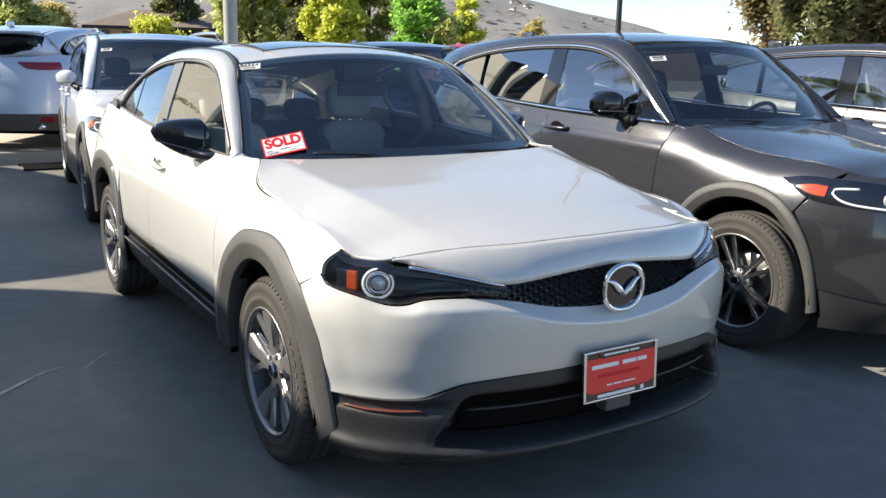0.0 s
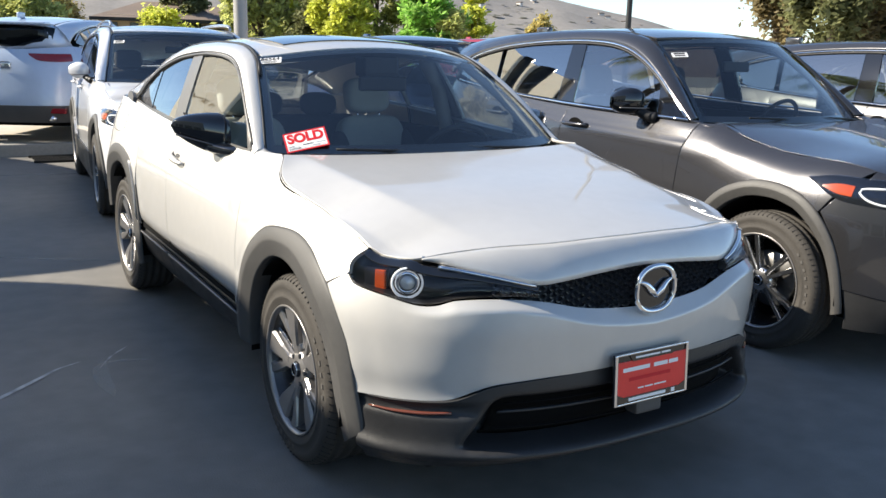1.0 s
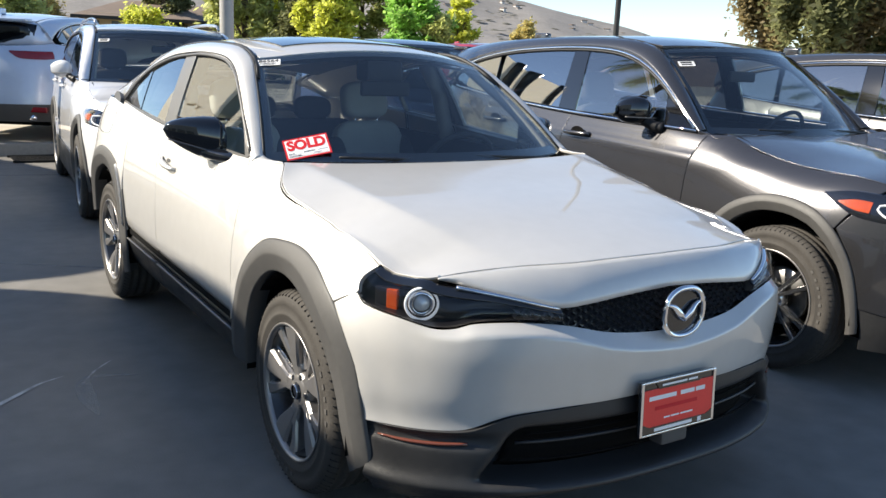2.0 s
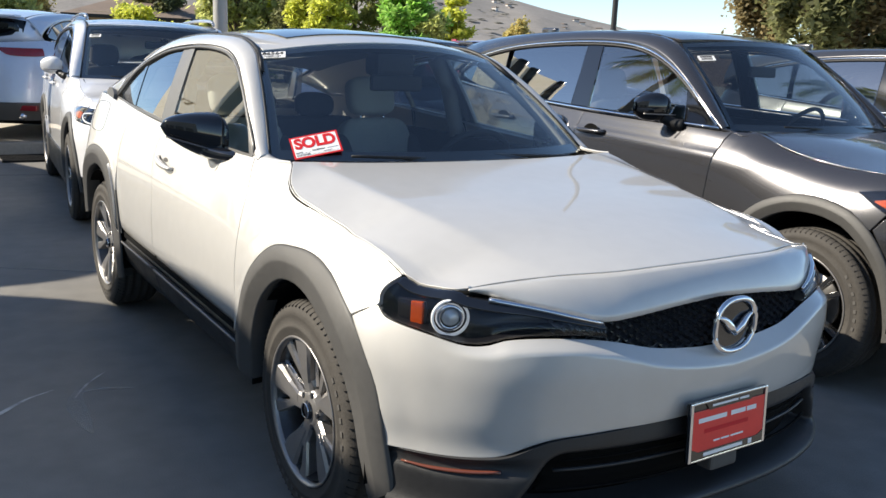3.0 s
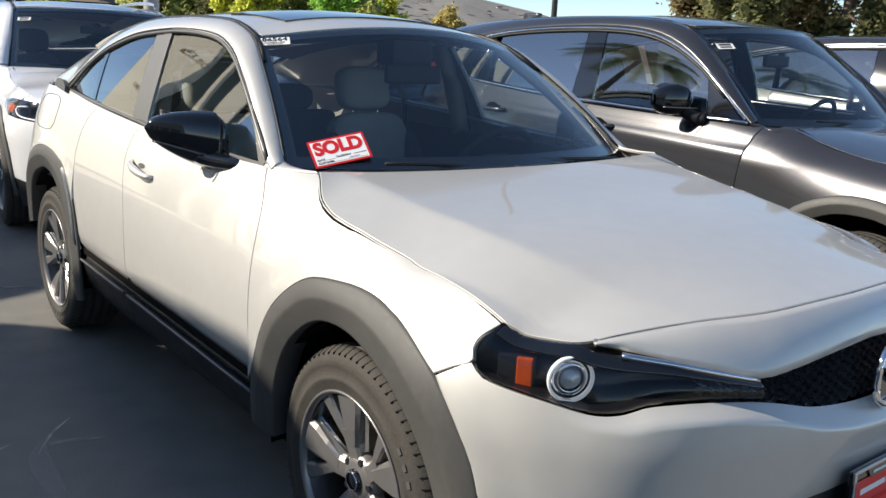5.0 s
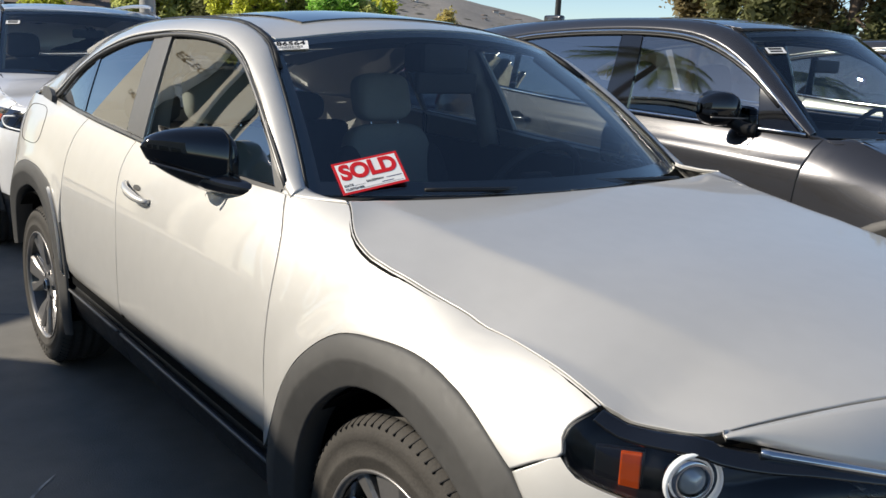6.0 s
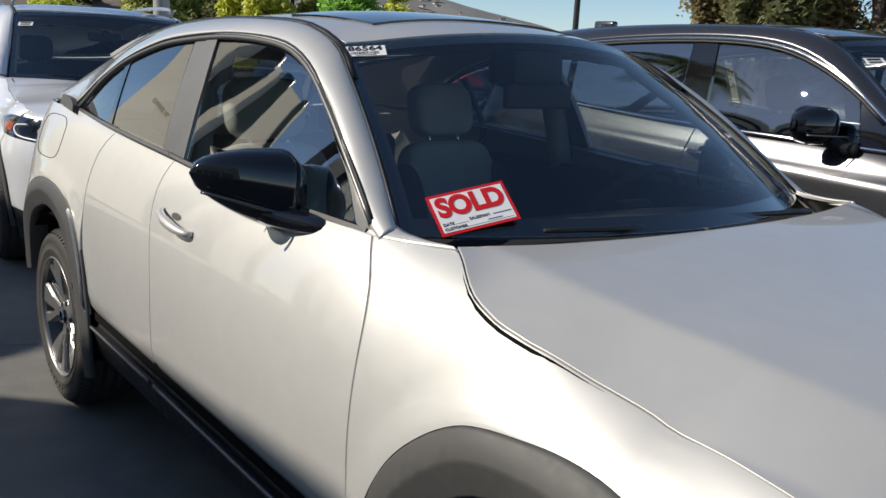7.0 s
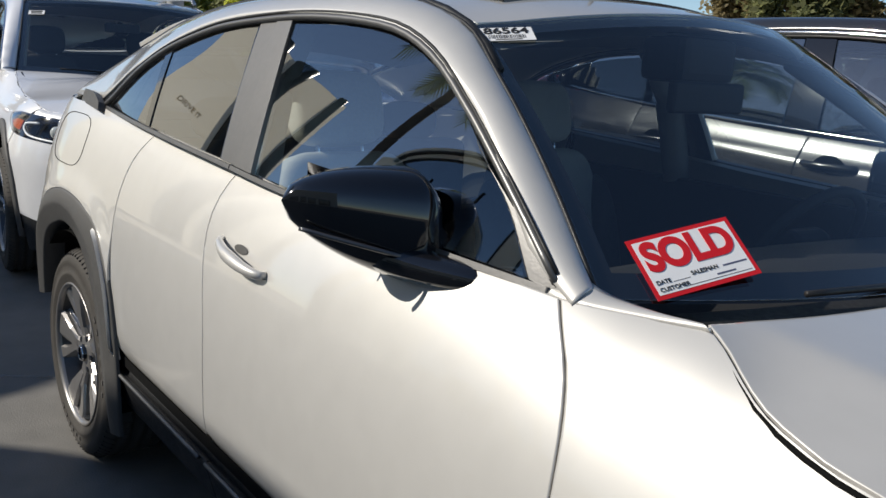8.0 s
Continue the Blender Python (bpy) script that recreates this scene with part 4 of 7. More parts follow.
        m = Matrix.Translation((s * -0.694, -0.590, 0.819)) @ Matrix.Scale(0.86, 4) @ Vector((s * nrm.x, nrm.y, 0)).to_track_quat("-X", "Z").to_matrix().to_4x4()
        lathe("running_ring", [(0.049, -0.020), (0.051, -0.024), (0.055, -0.024), (0.057, -0.020), (0.056, -0.012), (0.049, -0.012)], glow("white_ring_lens", (0.75, 0.78, 0.8), 0.15) if s > 0 else bpy.data.materials["white_ring_lens"], lamp, m, 40, "white running light ring")
        lathe("projector_bezel", [(0.030, -0.018), (0.035, -0.020), (0.045, -0.012), (0.046, 0.01)], CHROME, lamp, m, 36)
        # whitish base colour stands in for the bright glints within the clear lens
        lathe("projector_lens", [(0.0, -0.028), (0.012, -0.026), (0.022, -0.020), (0.030, -0.010), (0.030, 0.0)], mat("pale_lens_glint", (0.66, 0.68, 0.66), 0.06, 0.3, 1.0) if s > 0 else bpy.data.materials["pale_lens_glint"], lamp, m, 28)
        a = np.array(F.out(F.at_y(-0.515, 0.82), 0.82))
        an = Vector((s * -0.80, -0.60, 0)).normalized()
        ma = Matrix.Translation((s * (a[0] + 0.022), a[1] + 0.020, 0.812)) @ an.to_track_quat("-Y", "Z").to_matrix().to_4x4()
        box("amber_reflector", (0.006, -0.010, -0.030), (0.040, 0.006, 0.034), AMBER, lamp, 0.003, m=ma)
        box("amber_bezel", (-0.034, -0.001, -0.036), (0.044, 0.010, 0.036), LAMP_BLACK, lamp, 0.003, m=ma)
        # bright bar from lamp towards the grille
        bar = []
        for x, z in ((-0.632, 0.874), (-0.55, 0.8605), (-0.46, 0.8395), (-0.395, 0.823)):
            p = F.out(F.at_x(x, z), z)
            bar.append((s * p[0], p[1] - 0.006, z))
        tube("chrome_bar", bar, [0.010, 0.009, 0.008, 0.005], CHROME, car, 16, 8, flat=0.7)

    # number plate holder with red dealer card
    plate = new("dealer_plate")
    plate.parent = car
    plate["label"] = "red dealer card in a black and chrome plate frame"
    tilt = plane_pose((-0.017, -0.950, 0.516), (1, 0, 0), (0, 0.05, 1))
    plate.matrix_local = tilt
    box("plate_frame", (-0.158, -0.083, -0.012), (0.158, 0.083, 0.0), PIANO, plate, 0.005)
    box("red_card", (-0.147, -0.058, 0.0005), (0.147, 0.058, 0.003), PLATE_RED, plate, 0.001)
    for lo, hi in (((-0.158, -0.083, 0), (-0.147, 0.083, 0.005)), ((0.147, -0.083, 0), (0.158, 0.083, 0.005))):
        box("frame_edge", lo, hi, CHROME, plate, 0.002)
    for lo, hi in (((-0.147, -0.083, 0), (0.147, -0.078, 0.005)), ((-0.147, 0.078, 0), (0.147, 0.083, 0.005))):
        box("frame_edge", lo, hi, CHROME, plate, 0.001)
    prism("frame_tab", [(-0.147, 0.078), (-0.10, 0.078), (-0.085, 0.056), (0.085, 0.056), (0.10, 0.078), (0.147, 0.078), (0.147, 0.0785), (-0.147, 0.0785)], 0.0045, PIANO, plate)
    prism("frame_tab", [(-0.147, -0.0785), (0.147, -0.0785), (0.147, -0.045), (0.12, -0.057), (-0.12, -0.057), (-0.147, -0.045)], 0.0045, PIANO, plate)
    for x0, x1, y0, h in ((-0.075, 0.030, 0.064, 0.006), (0.036, 0.075, 0.064, 0.006), (-0.10, 0.06, -0.072, 0.010), (0.085, 0.10, -0.074, 0.014)):
        box("print_bar", (x0, y0, 0.0046), (x1, y0 + h, 0.0052), PAPER, plate, 0)
    for x0, x1, y0, h in ((-0.125, -0.012, 0.024, 0.013), (0.006, 0.066, 0.024, 0.013), (0.072, 0.112, 0.024, 0.013), (-0.06, -0.035, -0.038, 0.005), (-0.03, 0.004, -0.038, 0.005), (0.010, 0.062, -0.038, 0.005)):
        box("print_bar", (x0, y0, 0.0031), (x1, y0 + h, 0.0036), PAPER, plate, 0)
    box("print_bar", (-0.10, -0.008, 0.0031), (0.08, 0.004, 0.0035), INK_RED, plate, 0)
    box("plate_bracket", (-0.055, -0.13, -0.06), (0.055, -0.075, -0.004), CLAD, plate, 0.01)

    # cabin: windscreen, glass, pillars, roof
    def shield(u, v, lift=0.0):
        b = Vector((0.705 * u, 0.335 + 0.255 * u * u, 1.082))
        t = Vector((0.560 * u, 0.925 + 0.165 * u * u, 1.497 - 0.030 * u * u))
        p = b.lerp(t, v)
        k = 4 * v * (1 - v) * 0.022 + lift
        return (p.x, p.y - k * 0.57, p.z + k * 0.82)

    U, V = steps(18, 0.004), steps(12, 0.004)
    sheet("windscreen", np.array([[shield(2 * u - 1, v) for v in V] for u in U]), WINDSHIELD, car, 0.004, MID, "tinted laminated windscreen").visible_shadow = False
    # black ceramic border inside the glass
    for u0, u1, v0, v1 in ((-1, 1, 0, 0.075), (-1, 1, 0.945, 1), (-1, -0.955, 0.07, 0.95), (0.955, 1, 0.07, 0.95)):
        P = np.array([[shield(u, v, -0.007) for v in np.linspace(v0, v1, 8)] for u in np.linspace(u0, u1, 14)])
        sheet("glass_border", P, PIANO, car, 0, MID)
    box("sensor_box", (-0.09, 0.94, 1.36), (0.09, 1.06, 1.455), CABIN, car, 0.02, label="black camera housing behind the glass")
    box("inner_mirror", (-0.12, 0.93, 1.30), (0.12, 0.955, 1.365), CABIN, car, 0.012, 3)
    for s in (1, -1):
        inner = [(F.glass_x(y, z) - 0.012, y, z) for y, z in ((0.60, 1.078), (0.70, 1.135), (0.80, 1.235), (0.90, 1.318), (1.0, 1.376), (1.10, 1.420), (1.22, 1.455), (1.40, 1.476), (1.62, 1.478), (1.89, 1.462), (2.12, 1.415), (2.38, 1.318), (2.62, 1.205), (2.85, 1.196), (3.10, 1.19))]
        outer = [shield(-1.0, v) for v in (0.02, 0.25, 0.5, 0.75, 0.97)]
        outer += [(-0.548, 1.25, 1.507), (-0.540, 1.5, 1.522), (-0.535, 1.8, 1.524), (-0.530, 2.15, 1.507), (-0.525, 2.5, 1.462), (-0.52, 2.85, 1.385), (-0.515, 3.1, 1.315), (-0.51, 3.2, 1.28)]
        outer = [(x - 0.004, y, z + 0.003) for x, y, z in outer]
        P = loft([inner, outer], steps(44, 0.002), 10, 0.013, (0, 1.5, 1.2))
        sheet("cant_rail", P, WHITE, car, 0.02, (0, 1.5, 1.2), "", s)
        ditch = [(x + 0.010, y, z - 0.002) for x, y, z in outer[3:]]
        tube("roof_ditch", [(s * x, y, z) for x, y, z in ditch], 0.010, BLACK_PLASTIC, car, 30, 8)
        tube("windscreen_moulding", [(s * x, y, z) for x, y, z in outer[:6]], 0.0042, BLACK_PLASTIC, car, 20, 8)
        # window trim and glass
        def pane(name, bottom, right, top, left, material, lift=0.0, depth=0.004, label="", nu=14, nv=10):
            yz = coons(bottom, right, top, left, nu, nv)
            P = np.array([[(F.glass_x(y, z) - lift, y, z) for y, z in row] for row in yz])
            return sheet(name, P, material, car, depth, (0, 1.5, 1.2), label, s)
        belt = lambda y, d=0.007: (y, F.belt(y) + d)
        f_top = [(0.850, 1.243), (0.95, 1.322), (1.03, 1.372), (1.12, 1.412), (1.23, 1.440), (1.40, 1.455), (1.585, 1.455)]
        pane("front_window", [belt(0.696), belt(1.1), belt(1.505)], [belt(1.505), (1.54, 1.3), (1.585, 1.455)], f_top, [belt(0.696), (0.771, 1.18), (0.850, 1.243)], SIDE_GLASS, label="clear side glass reflecting the showroom").visible_shadow = False
        r_top = [(2.50, 1.208), (2.36, 1.292), (2.20, 1.362), (2.02, 1.410), (1.86, 1.436), (1.735, 1.446)][::-1]
        pane("rear_window", [belt(1.67), belt(2.0), belt(2.30), (2.52, 1.196)], [(2.52, 1.196), (2.50, 1.208)], r_top, [belt(1.67), (1.70, 1.3), (1.735, 1.446)], TINT_GLASS, label="tinted rear side glass").visible_shadow = False
        pane("pane_divider", [belt(2.125), belt(2.155)], [belt(2.155), (2.20, 1.358)], [(2.165, 1.372), (2.20, 1.358)], [belt(2.125), (2.165, 1.372)], PIANO, 0.003, 0.012, "", 3, 8)
        pane("sail_panel", [(0.625, 1.085), (0.66, 1.087), belt(0.690)], [belt(0.690), (0.765, 1.18), (0.844, 1.241)], [(0.63, 1.095), (0.75, 1.18), (0.842, 1.244)], [(0.625, 1.085), (0.63, 1.095)], SATIN, 0.004, 0.02, "satin grey triangle trim")
        pane("b_pillar", [belt(1.512), belt(1.59)], [belt(1.59), (1.612, 1.3), (1.655, 1.465)], [(1.59, 1.465), (1.655, 1.465)], [belt(1.512), (1.545, 1.3), (1.59, 1.465)], SATIN, 0.006, 0.02, "satin grey pillar trim", 6, 8)
        pane("b_pillar", [belt(1.595), belt(1.664)], [belt(1.664), (1.695, 1.3), (1.73, 1.462)], [(1.66, 1.465), (1.73, 1.462)], [belt(1.595), (1.617, 1.3), (1.66, 1.465)], SATIN, 0.003, 0.02, "satin grey pillar trim", 6, 8)
        for lo, hi in ((0.65, 1.603), (1.607, 2.60)):
            yy = np.linspace(lo, hi, 8)
            pane("belt_trim", [(y, F.belt(y) - 0.003) for y in yy], [(hi, F.belt(hi) - 0.003), (hi, F.belt(hi) + 0.007)], [(y, F.belt(y) + 0.007) for y in yy], [(lo, F.belt(lo) - 0.003), (lo, F.belt(lo) + 0.007)], SATIN, 0.009, 0.016)
        top_trim = [(0.64, 1.10), (0.75, 1.19), (0.88, 1.288), (0.95, 1.335), (1.03, 1.385), (1.12, 1.425), (1.23, 1.453), (1.40, 1.467), (1.60, 1.468), (1.86, 1.450), (2.02, 1.424), (2.20, 1.376), (2.36, 1.306), (2.50, 1.222), (2.57, 1.19)]
        tube("window_surround", [(s * (F.glass_x(y, z) - 0.006), y, z) for y, z in top_trim], 0.008, SATIN, car, 44, 8)
        tube("weather_strip", [(s * (F.glass_x(y, z) - 0.010), y, z + 0.0) for y, z in [(a, b + 0.012) for a, b in top_trim]], 0.0035, BLACK_PLASTIC, car, 44, 6)
        pane("pillar_garnish", [(2.53, 1.175), (2.65, 1.180), (2.82, 1.185)], [(2.82, 1.185), (2.82, 1.225)], [(2.56, 1.20), (2.66, 1.222), (2.82, 1.225)], [(2.53, 1.175), (2.56, 1.20)], CLAD, 0.034, 0.02, "dark grey pillar garnish", 8, 4)

    def roof_pt(x, y):
        u = abs(x) / 0.53
        lead = math.exp(-max(y - 0.935 - 0.165 * (x / 0.56) ** 2, 0) / 0.12)
        return (x, y, F.roof(y) - 0.034 * u ** 2.2 - lead * (0.003 + 0.017 * u * u))
    f_edge = [(x, 0.935 + 0.165 * (x / 0.56) ** 2) for x in np.linspace(-0.535, 0.535, 9)]
    xy = coons(f_edge, [f_edge[-1], (0.525, 1.6), (0.515, 2.3), (0.50, 3.02)], [(-0.50, 3.02), (0, 3.10), (0.50, 3.02)], [f_edge[0], (-0.525, 1.6), (-0.515, 2.3), (-0.50, 3.02)], 18, 26)
    sheet("roof_panel", np.array([[roof_pt(x, y) for x, y in row] for row in xy]), WHITE, car, 0.015, (0, 1.5, 1.0))
    xy = coons([(-0.40, 1.17), (0, 1.125), (0.40, 1.17)], [(0.40, 1.17), (0.40, 1.62)], [(-0.40, 1.62), (0, 1.60), (0.40, 1.62)], [(-0.40, 1.17), (-0.40, 1.62)], 12, 10)
    sheet("sunroof", np.array([[(x, y, roof_pt(x, y)[2] + 0.005) for x, y in row] for row in xy]), PIANO, car, 0.01, (0, 1.5, 1.0), "dark glass sunroof")
    # tail
    P = np.array([[(x * (0.47 + 0.10 * v), 3.06 + 0.28 * v - 0.06 * x * x, 1.385 - 0.31 * v) for v in np.linspace(0, 1, 6)] for x in np.linspace(-1, 1, 11)])
    sheet("rear_window_glass", P, TINT_GLASS, car, 0.004, MID)
    end = F.yrq + 0.9 * math.pi / 2
    uv = coons(flank(F, [(3.10, 0.50), (3.25, 0.50)]) + [(end, 0.50)], [(end, 0.50), (end, 1.08)],
               flank(F, [(3.10, 1.19), (3.28, 1.15)]) + [(end, 1.08)], flank(F, [(3.10, 0.50), (3.17, 0.8), (3.10, 1.19)]), 16, 14)
    sheet("tailgate", whole(F.map(uv)), WHITE, car, 0.015, MID)
    uv = coons(flank(F, [(3.27, 0.34), (3.32, 0.30)]) + [(end, 0.28)], [(end, 0.28), (end, 0.497)], flank(F, [(3.12, 0.497), (3.28, 0.497)]) + [(end, 0.497)], flank(F, [(3.27, 0.34), (3.12, 0.497)]), 14, 6)
    sheet("rear_bumper", whole(F.map(uv, -0.004)), CLAD, car, 0.015, MID, "dark grey plastic rear bumper")

    # interior
    P = np.array([[(x, 0.50 + 0.42 * v, 1.035 - 0.04 * v * v - 0.03 * (x / 0.68) ** 2 + 0.03 * math.sin(v * 3)) for v in np.linspace(0, 1, 8)] for x in np.linspace(-0.68, 0.68, 16)])
    P[:, :, 1] += 0.08 * (P[:, :, 0] / 0.68) ** 2 - 0.17 * (1 - P[:, :, 1].clip(0.5, 0.92) / 0.92) * 1.4
    sheet("dashboard", P, CABIN, car, 0.12, (0, 0.7, 0.5), "dark soft dashboard")
    for x in (-0.36, 0.36):
        seat(car, x, 1.42, 0.42, SEAT_PALE, SEAT_DARK)
    box("rear_bench", (-0.60, 2.12, 0.45), (0.60, 2.55, 0.62), SEAT_DARK, car, 0.05, 3, smooth=True)
    box("rear_backrest", (-0.60, 2.50, 0.55), (0.60, 2.64, 1.08), SEAT_DARK, car, 0.05, 3, smooth=True)
    for x in (-0.36, 0.0, 0.36):
        pillow("rear_headrest", (x - 0.12, 2.52, 1.07), (x + 0.12, 2.63, 1.22), SEAT_DARK, car, 2.8)
    wheel_m = pose(0.36, 0.90, 0.98, -62, 0, 0)
    ringpts = [(0.185 * math.cos(t), 0.185 * math.sin(t), 0) for t in np.linspace(0, 2 * math.pi, 36, endpoint=False)]
    steer = tube("steering_wheel", ringpts, 0.014, CABIN, car, closed=True, seg=8)
    steer.matrix_local = wheel_m
    box("wheel_boss", (-0.07, -0.06, -0.02), (0.07, 0.05, 0.03), CABIN, steer, 0.02)
    box("wheel_spoke", (-0.18, -0.02, -0.01), (0.18, 0.012, 0.01), CABIN, steer, 0.006)
    P = np.array([[(x, y, F.roof(y) - 0.055 - 0.03 * (abs(x) / 0.53) ** 2) for y in np.linspace(1.0, 2.95, 10)] for x in np.linspace(-0.55, 0.55, 8)])
    sheet("headliner", P, LINER, car)
    box("cabin_floor", (-0.74, 0.42, 0.30), (0.74, 2.7, 0.36), CABIN, car, 0.02)
    for s in (1, -1):
        box("door_card", (s * 0.71 - 0.02, 0.75, 0.35), (s * 0.71 + 0.02, 2.2, 1.06), CABIN, car, 0.01)
        tube("inner_pillar", [(s * x * 0.955, y + 0.03, z - 0.02) for x, y, z in [shield(-1.0, v) for v in (0.0, 0.3, 0.6, 1.0)]], 0.022, LINER, car, 12, 8)
        tube("inner_pillar", [(s * -0.72, 1.60, 1.05), (s * -0.67, 1.62, 1.30), (s * -0.60, 1.64, 1.46)], 0.04, LINER, car, 8, 8)
    P = np.array([[(x, 0.30 + 0.16 * (x / 0.62) ** 2 + 0.10 * v, 1.060 + 0.006 * v - 0.02 * abs(x)) for v in (0, 0.5, 1)] for x in np.linspace(-0.66, 0.66, 14)])
    sheet("cowl", P, BLACK_PLASTIC, car, 0.02, (0, 0.4, 0.5))
    for x0, x1 in ((0.52, -0.10), (0.02, -0.48)):
        tube("wiper_arm", [(x0, 0.42, 1.075), ((x0 + x1) / 2, 0.375, 1.092), (x1, 0.40, 1.105)], [0.009, 0.006, 0.005], BLACK_PLASTIC, car, 10, 8)
    for x in (-0.40, 0.0, 0.40):
        box("washer_jet", (x - 0.012, 0.33, 1.068), (x + 0.012, 0.35, 1.082), BLACK_PLASTIC, car, 0.004)

    # mirrors and handles
    for s in (1, -1):
        m = new("door_mirror")
        m.parent = car
        m["label"] = "gloss black door mirror on a short stalk"
        secs = []
        for k in range(17):
            f = k / 16
            x = -0.750 - 0.216 * f
            e = math.sqrt(max(0.0, 1 - f ** 3.2)) * min(1.0, 0.72 + f * 2.2)
            yc = 0.955 + 0.085 * f ** 1.3
            zc = 1.114 + 0.052 * f
            ry, rz = (0.086 - 0.040 * f) * e, (0.098 - 0.036 * f) * e
            sec = []
            for q in range(20):
                t = 2 * math.pi * q / 20
                cy, cz = math.cos(t), math.sin(t)
                py = -ry * abs(cy) ** 0.8 if cy < 0 else ry * 0.62 * abs(cy) ** 0.35
                sec.append((x * s, yc + py, zc + rz * math.copysign(abs(cz) ** 0.72, cz) + (0.010 * (1 - f) if cz > 0 else 0)))
            secs.append(sec + sec[:1])
        sheet("mirror_shell", np.array(secs), PIANO, m, 0, (s * -0.86, 0.99, 1.18))
        P = np.array([[(s * (-0.775 - 0.125 * u), 1.000 + 0.075 * u ** 1.3, 1.060 + 0.115 * v + 0.045 * u) for v in (0, 1)] for u in np.linspace(0, 1, 6)])
        sheet("mirror_glass", P, CHROME, m, 0.003, (0, 0, 1.1), "silvered mirror glass")
        tube("indicator_strip", [(s * (-0.79 - 0.165 * u), 0.897 + 0.105 * u ** 1.5, 1.078 + 0.050 * u) for u in np.linspace(0, 1, 8)], 0.004, mat("smoked_lens", (0.05, 0.05, 0.055), 0.1, 0, 1) if s > 0 else bpy.data.materials["smoked_lens"], m, 12, 6)
        tube("mirror_foot", [(s * -0.695, 0.760, 1.066), (s * -0.748, 0.800, 1.066), (s * -0.785, 0.885, 1.070), (s * -0.815, 0.960, 1.080)], [0.028, 0.032, 0.036, 0.040], PIANO, m, 10, 12, flat=0.75)
        hd = new("door_handle")
        hd.parent = car
        hd["label"] = "white pull handle over a dark patch for the cup's shade"
        w = lambda y, z: F.width(y, z)
        tube("handle_bar", [(-s * (w(y, z) + d), y, z) for y, z, d in ((1.555, 0.984, 0.0), (1.540, 0.982, 0.014), (1.48, 0.972, 0.026), (1.40, 0.962, 0.026), (1.350, 0.956, 0.014), (1.340, 0.955, 0.0))], [0.008, 0.011, 0.013, 0.013, 0.010, 0.007], WHITE, hd, 20, 10, flat=1.15)
        # flat dark ellipse on the door skin paints the shade of the cup
        P = np.array([[(-s * (w(1.462 + a * r, 0.981 + b * r) + 0.0016), 1.462 + a * r, 0.981 + b * r) for r in (0.02, 0.6, 1.0)] for a, b in [(0.030 * math.cos(t), 0.009 * math.sin(t)) for t in np.linspace(0, 2 * math.pi, 25)]])
        sheet("handle_cup", P, CLAD, hd, 0, (0, 1.4, 0.98))

    for s in (1, -1):
        for y in (0, B):
            tyre_and_rim(car, -s * 0.757, y, 0.347, 0.215, 0.2286, s, wide_spokes)

    # papers behind the windscreen
    def on_glass(cx, cy_v, w, h, turn, lift=0.004):
        c = Vector(shield(cx, cy_v, lift))
        r = (Vector(shield(cx + 0.05, cy_v, lift)) - Vector(shield(cx - 0.05, cy_v, lift))).normalized()
        u = (Vector(shield(cx, cy_v + 0.03, lift)) - Vector(shield(cx, cy_v - 0.03, lift))).normalized()
        return plane_pose(proportion(c), r, u) @ pose(0, 0, 0, 0, 0, turn)
    sold = thing("sold_sign", "white paper SOLD sign with red border taped to the windscreen", "sign", on_glass(-0.797, 0.105, 0, 0, 17, 0.004))
    box("paper", (-0.088, -0.052, 0), (0.088, 0.052, 0.0008), INK_RED, sold, 0, label="red border")
    box("paper_face", (-0.081, -0.045, 0.0008), (0.081, 0.045, 0.0012), PAPER, sold, 0)
    lettering("word", "SOLD", 0.066, INK_RED, sold, pose(0, 0.014, 0.0018), 0.90, 0.0030)
    for text, x, y in (("DATE", -0.077, -0.026), ("SALESMAN", -0.018, -0.024), ("CUSTOMER", -0.077, -0.038)):
        lettering("small_print", text, 0.0095, INK, sold, pose(x, y, 0.0018), 1.0, 0, "LEFT")
    box("ruled_line", (-0.050, -0.0295, 0.0013), (-0.022, -0.0288, 0.0016), INK, sold, 0)
    box("ruled_line", (-0.030, -0.0415, 0.0013), (0.077, -0.0408, 0.0016), INK, sold, 0)
    box("pen_stroke", (0.036, -0.026, 0.0013), (0.077, -0.0235, 0.0016), PEN, sold, 0)
    box("pen_stroke", (0.020, -0.037, 0.0013), (0.052, -0.0345, 0.0016), PEN, sold, 0)
    tag = thing("stock_sticker", "white barcode sticker with a stock number on the windscreen", "sticker", on_glass(-0.912, 0.925, 0, 0, 2, 0.003))
    box("sticker_paper", (-0.050, -0.022, 0), (0.050, 0.022, 0.0006), PAPER, tag, 0)
    lettering("number", "86564", 0.027, INK, tag, pose(0, 0.009, 0.0012), 1.25, 0.0006)
    rnd = random.Random(4)
    x = -0.036
    while x < 0.034:
        w = rnd.choice((0.0008, 0.0012, 0.002))
        box("barcode_bar", (x, -0.015, 0.0007), (x + w, -0.003, 0.0010), INK, tag, 0)
        x += w + rnd.choice((0.0009, 0.0014, 0.002))
    box("print_bar", (-0.025, -0.0195, 0.0007), (0.025, -0.0172, 0.0010), INK, tag, 0)
    return car, F


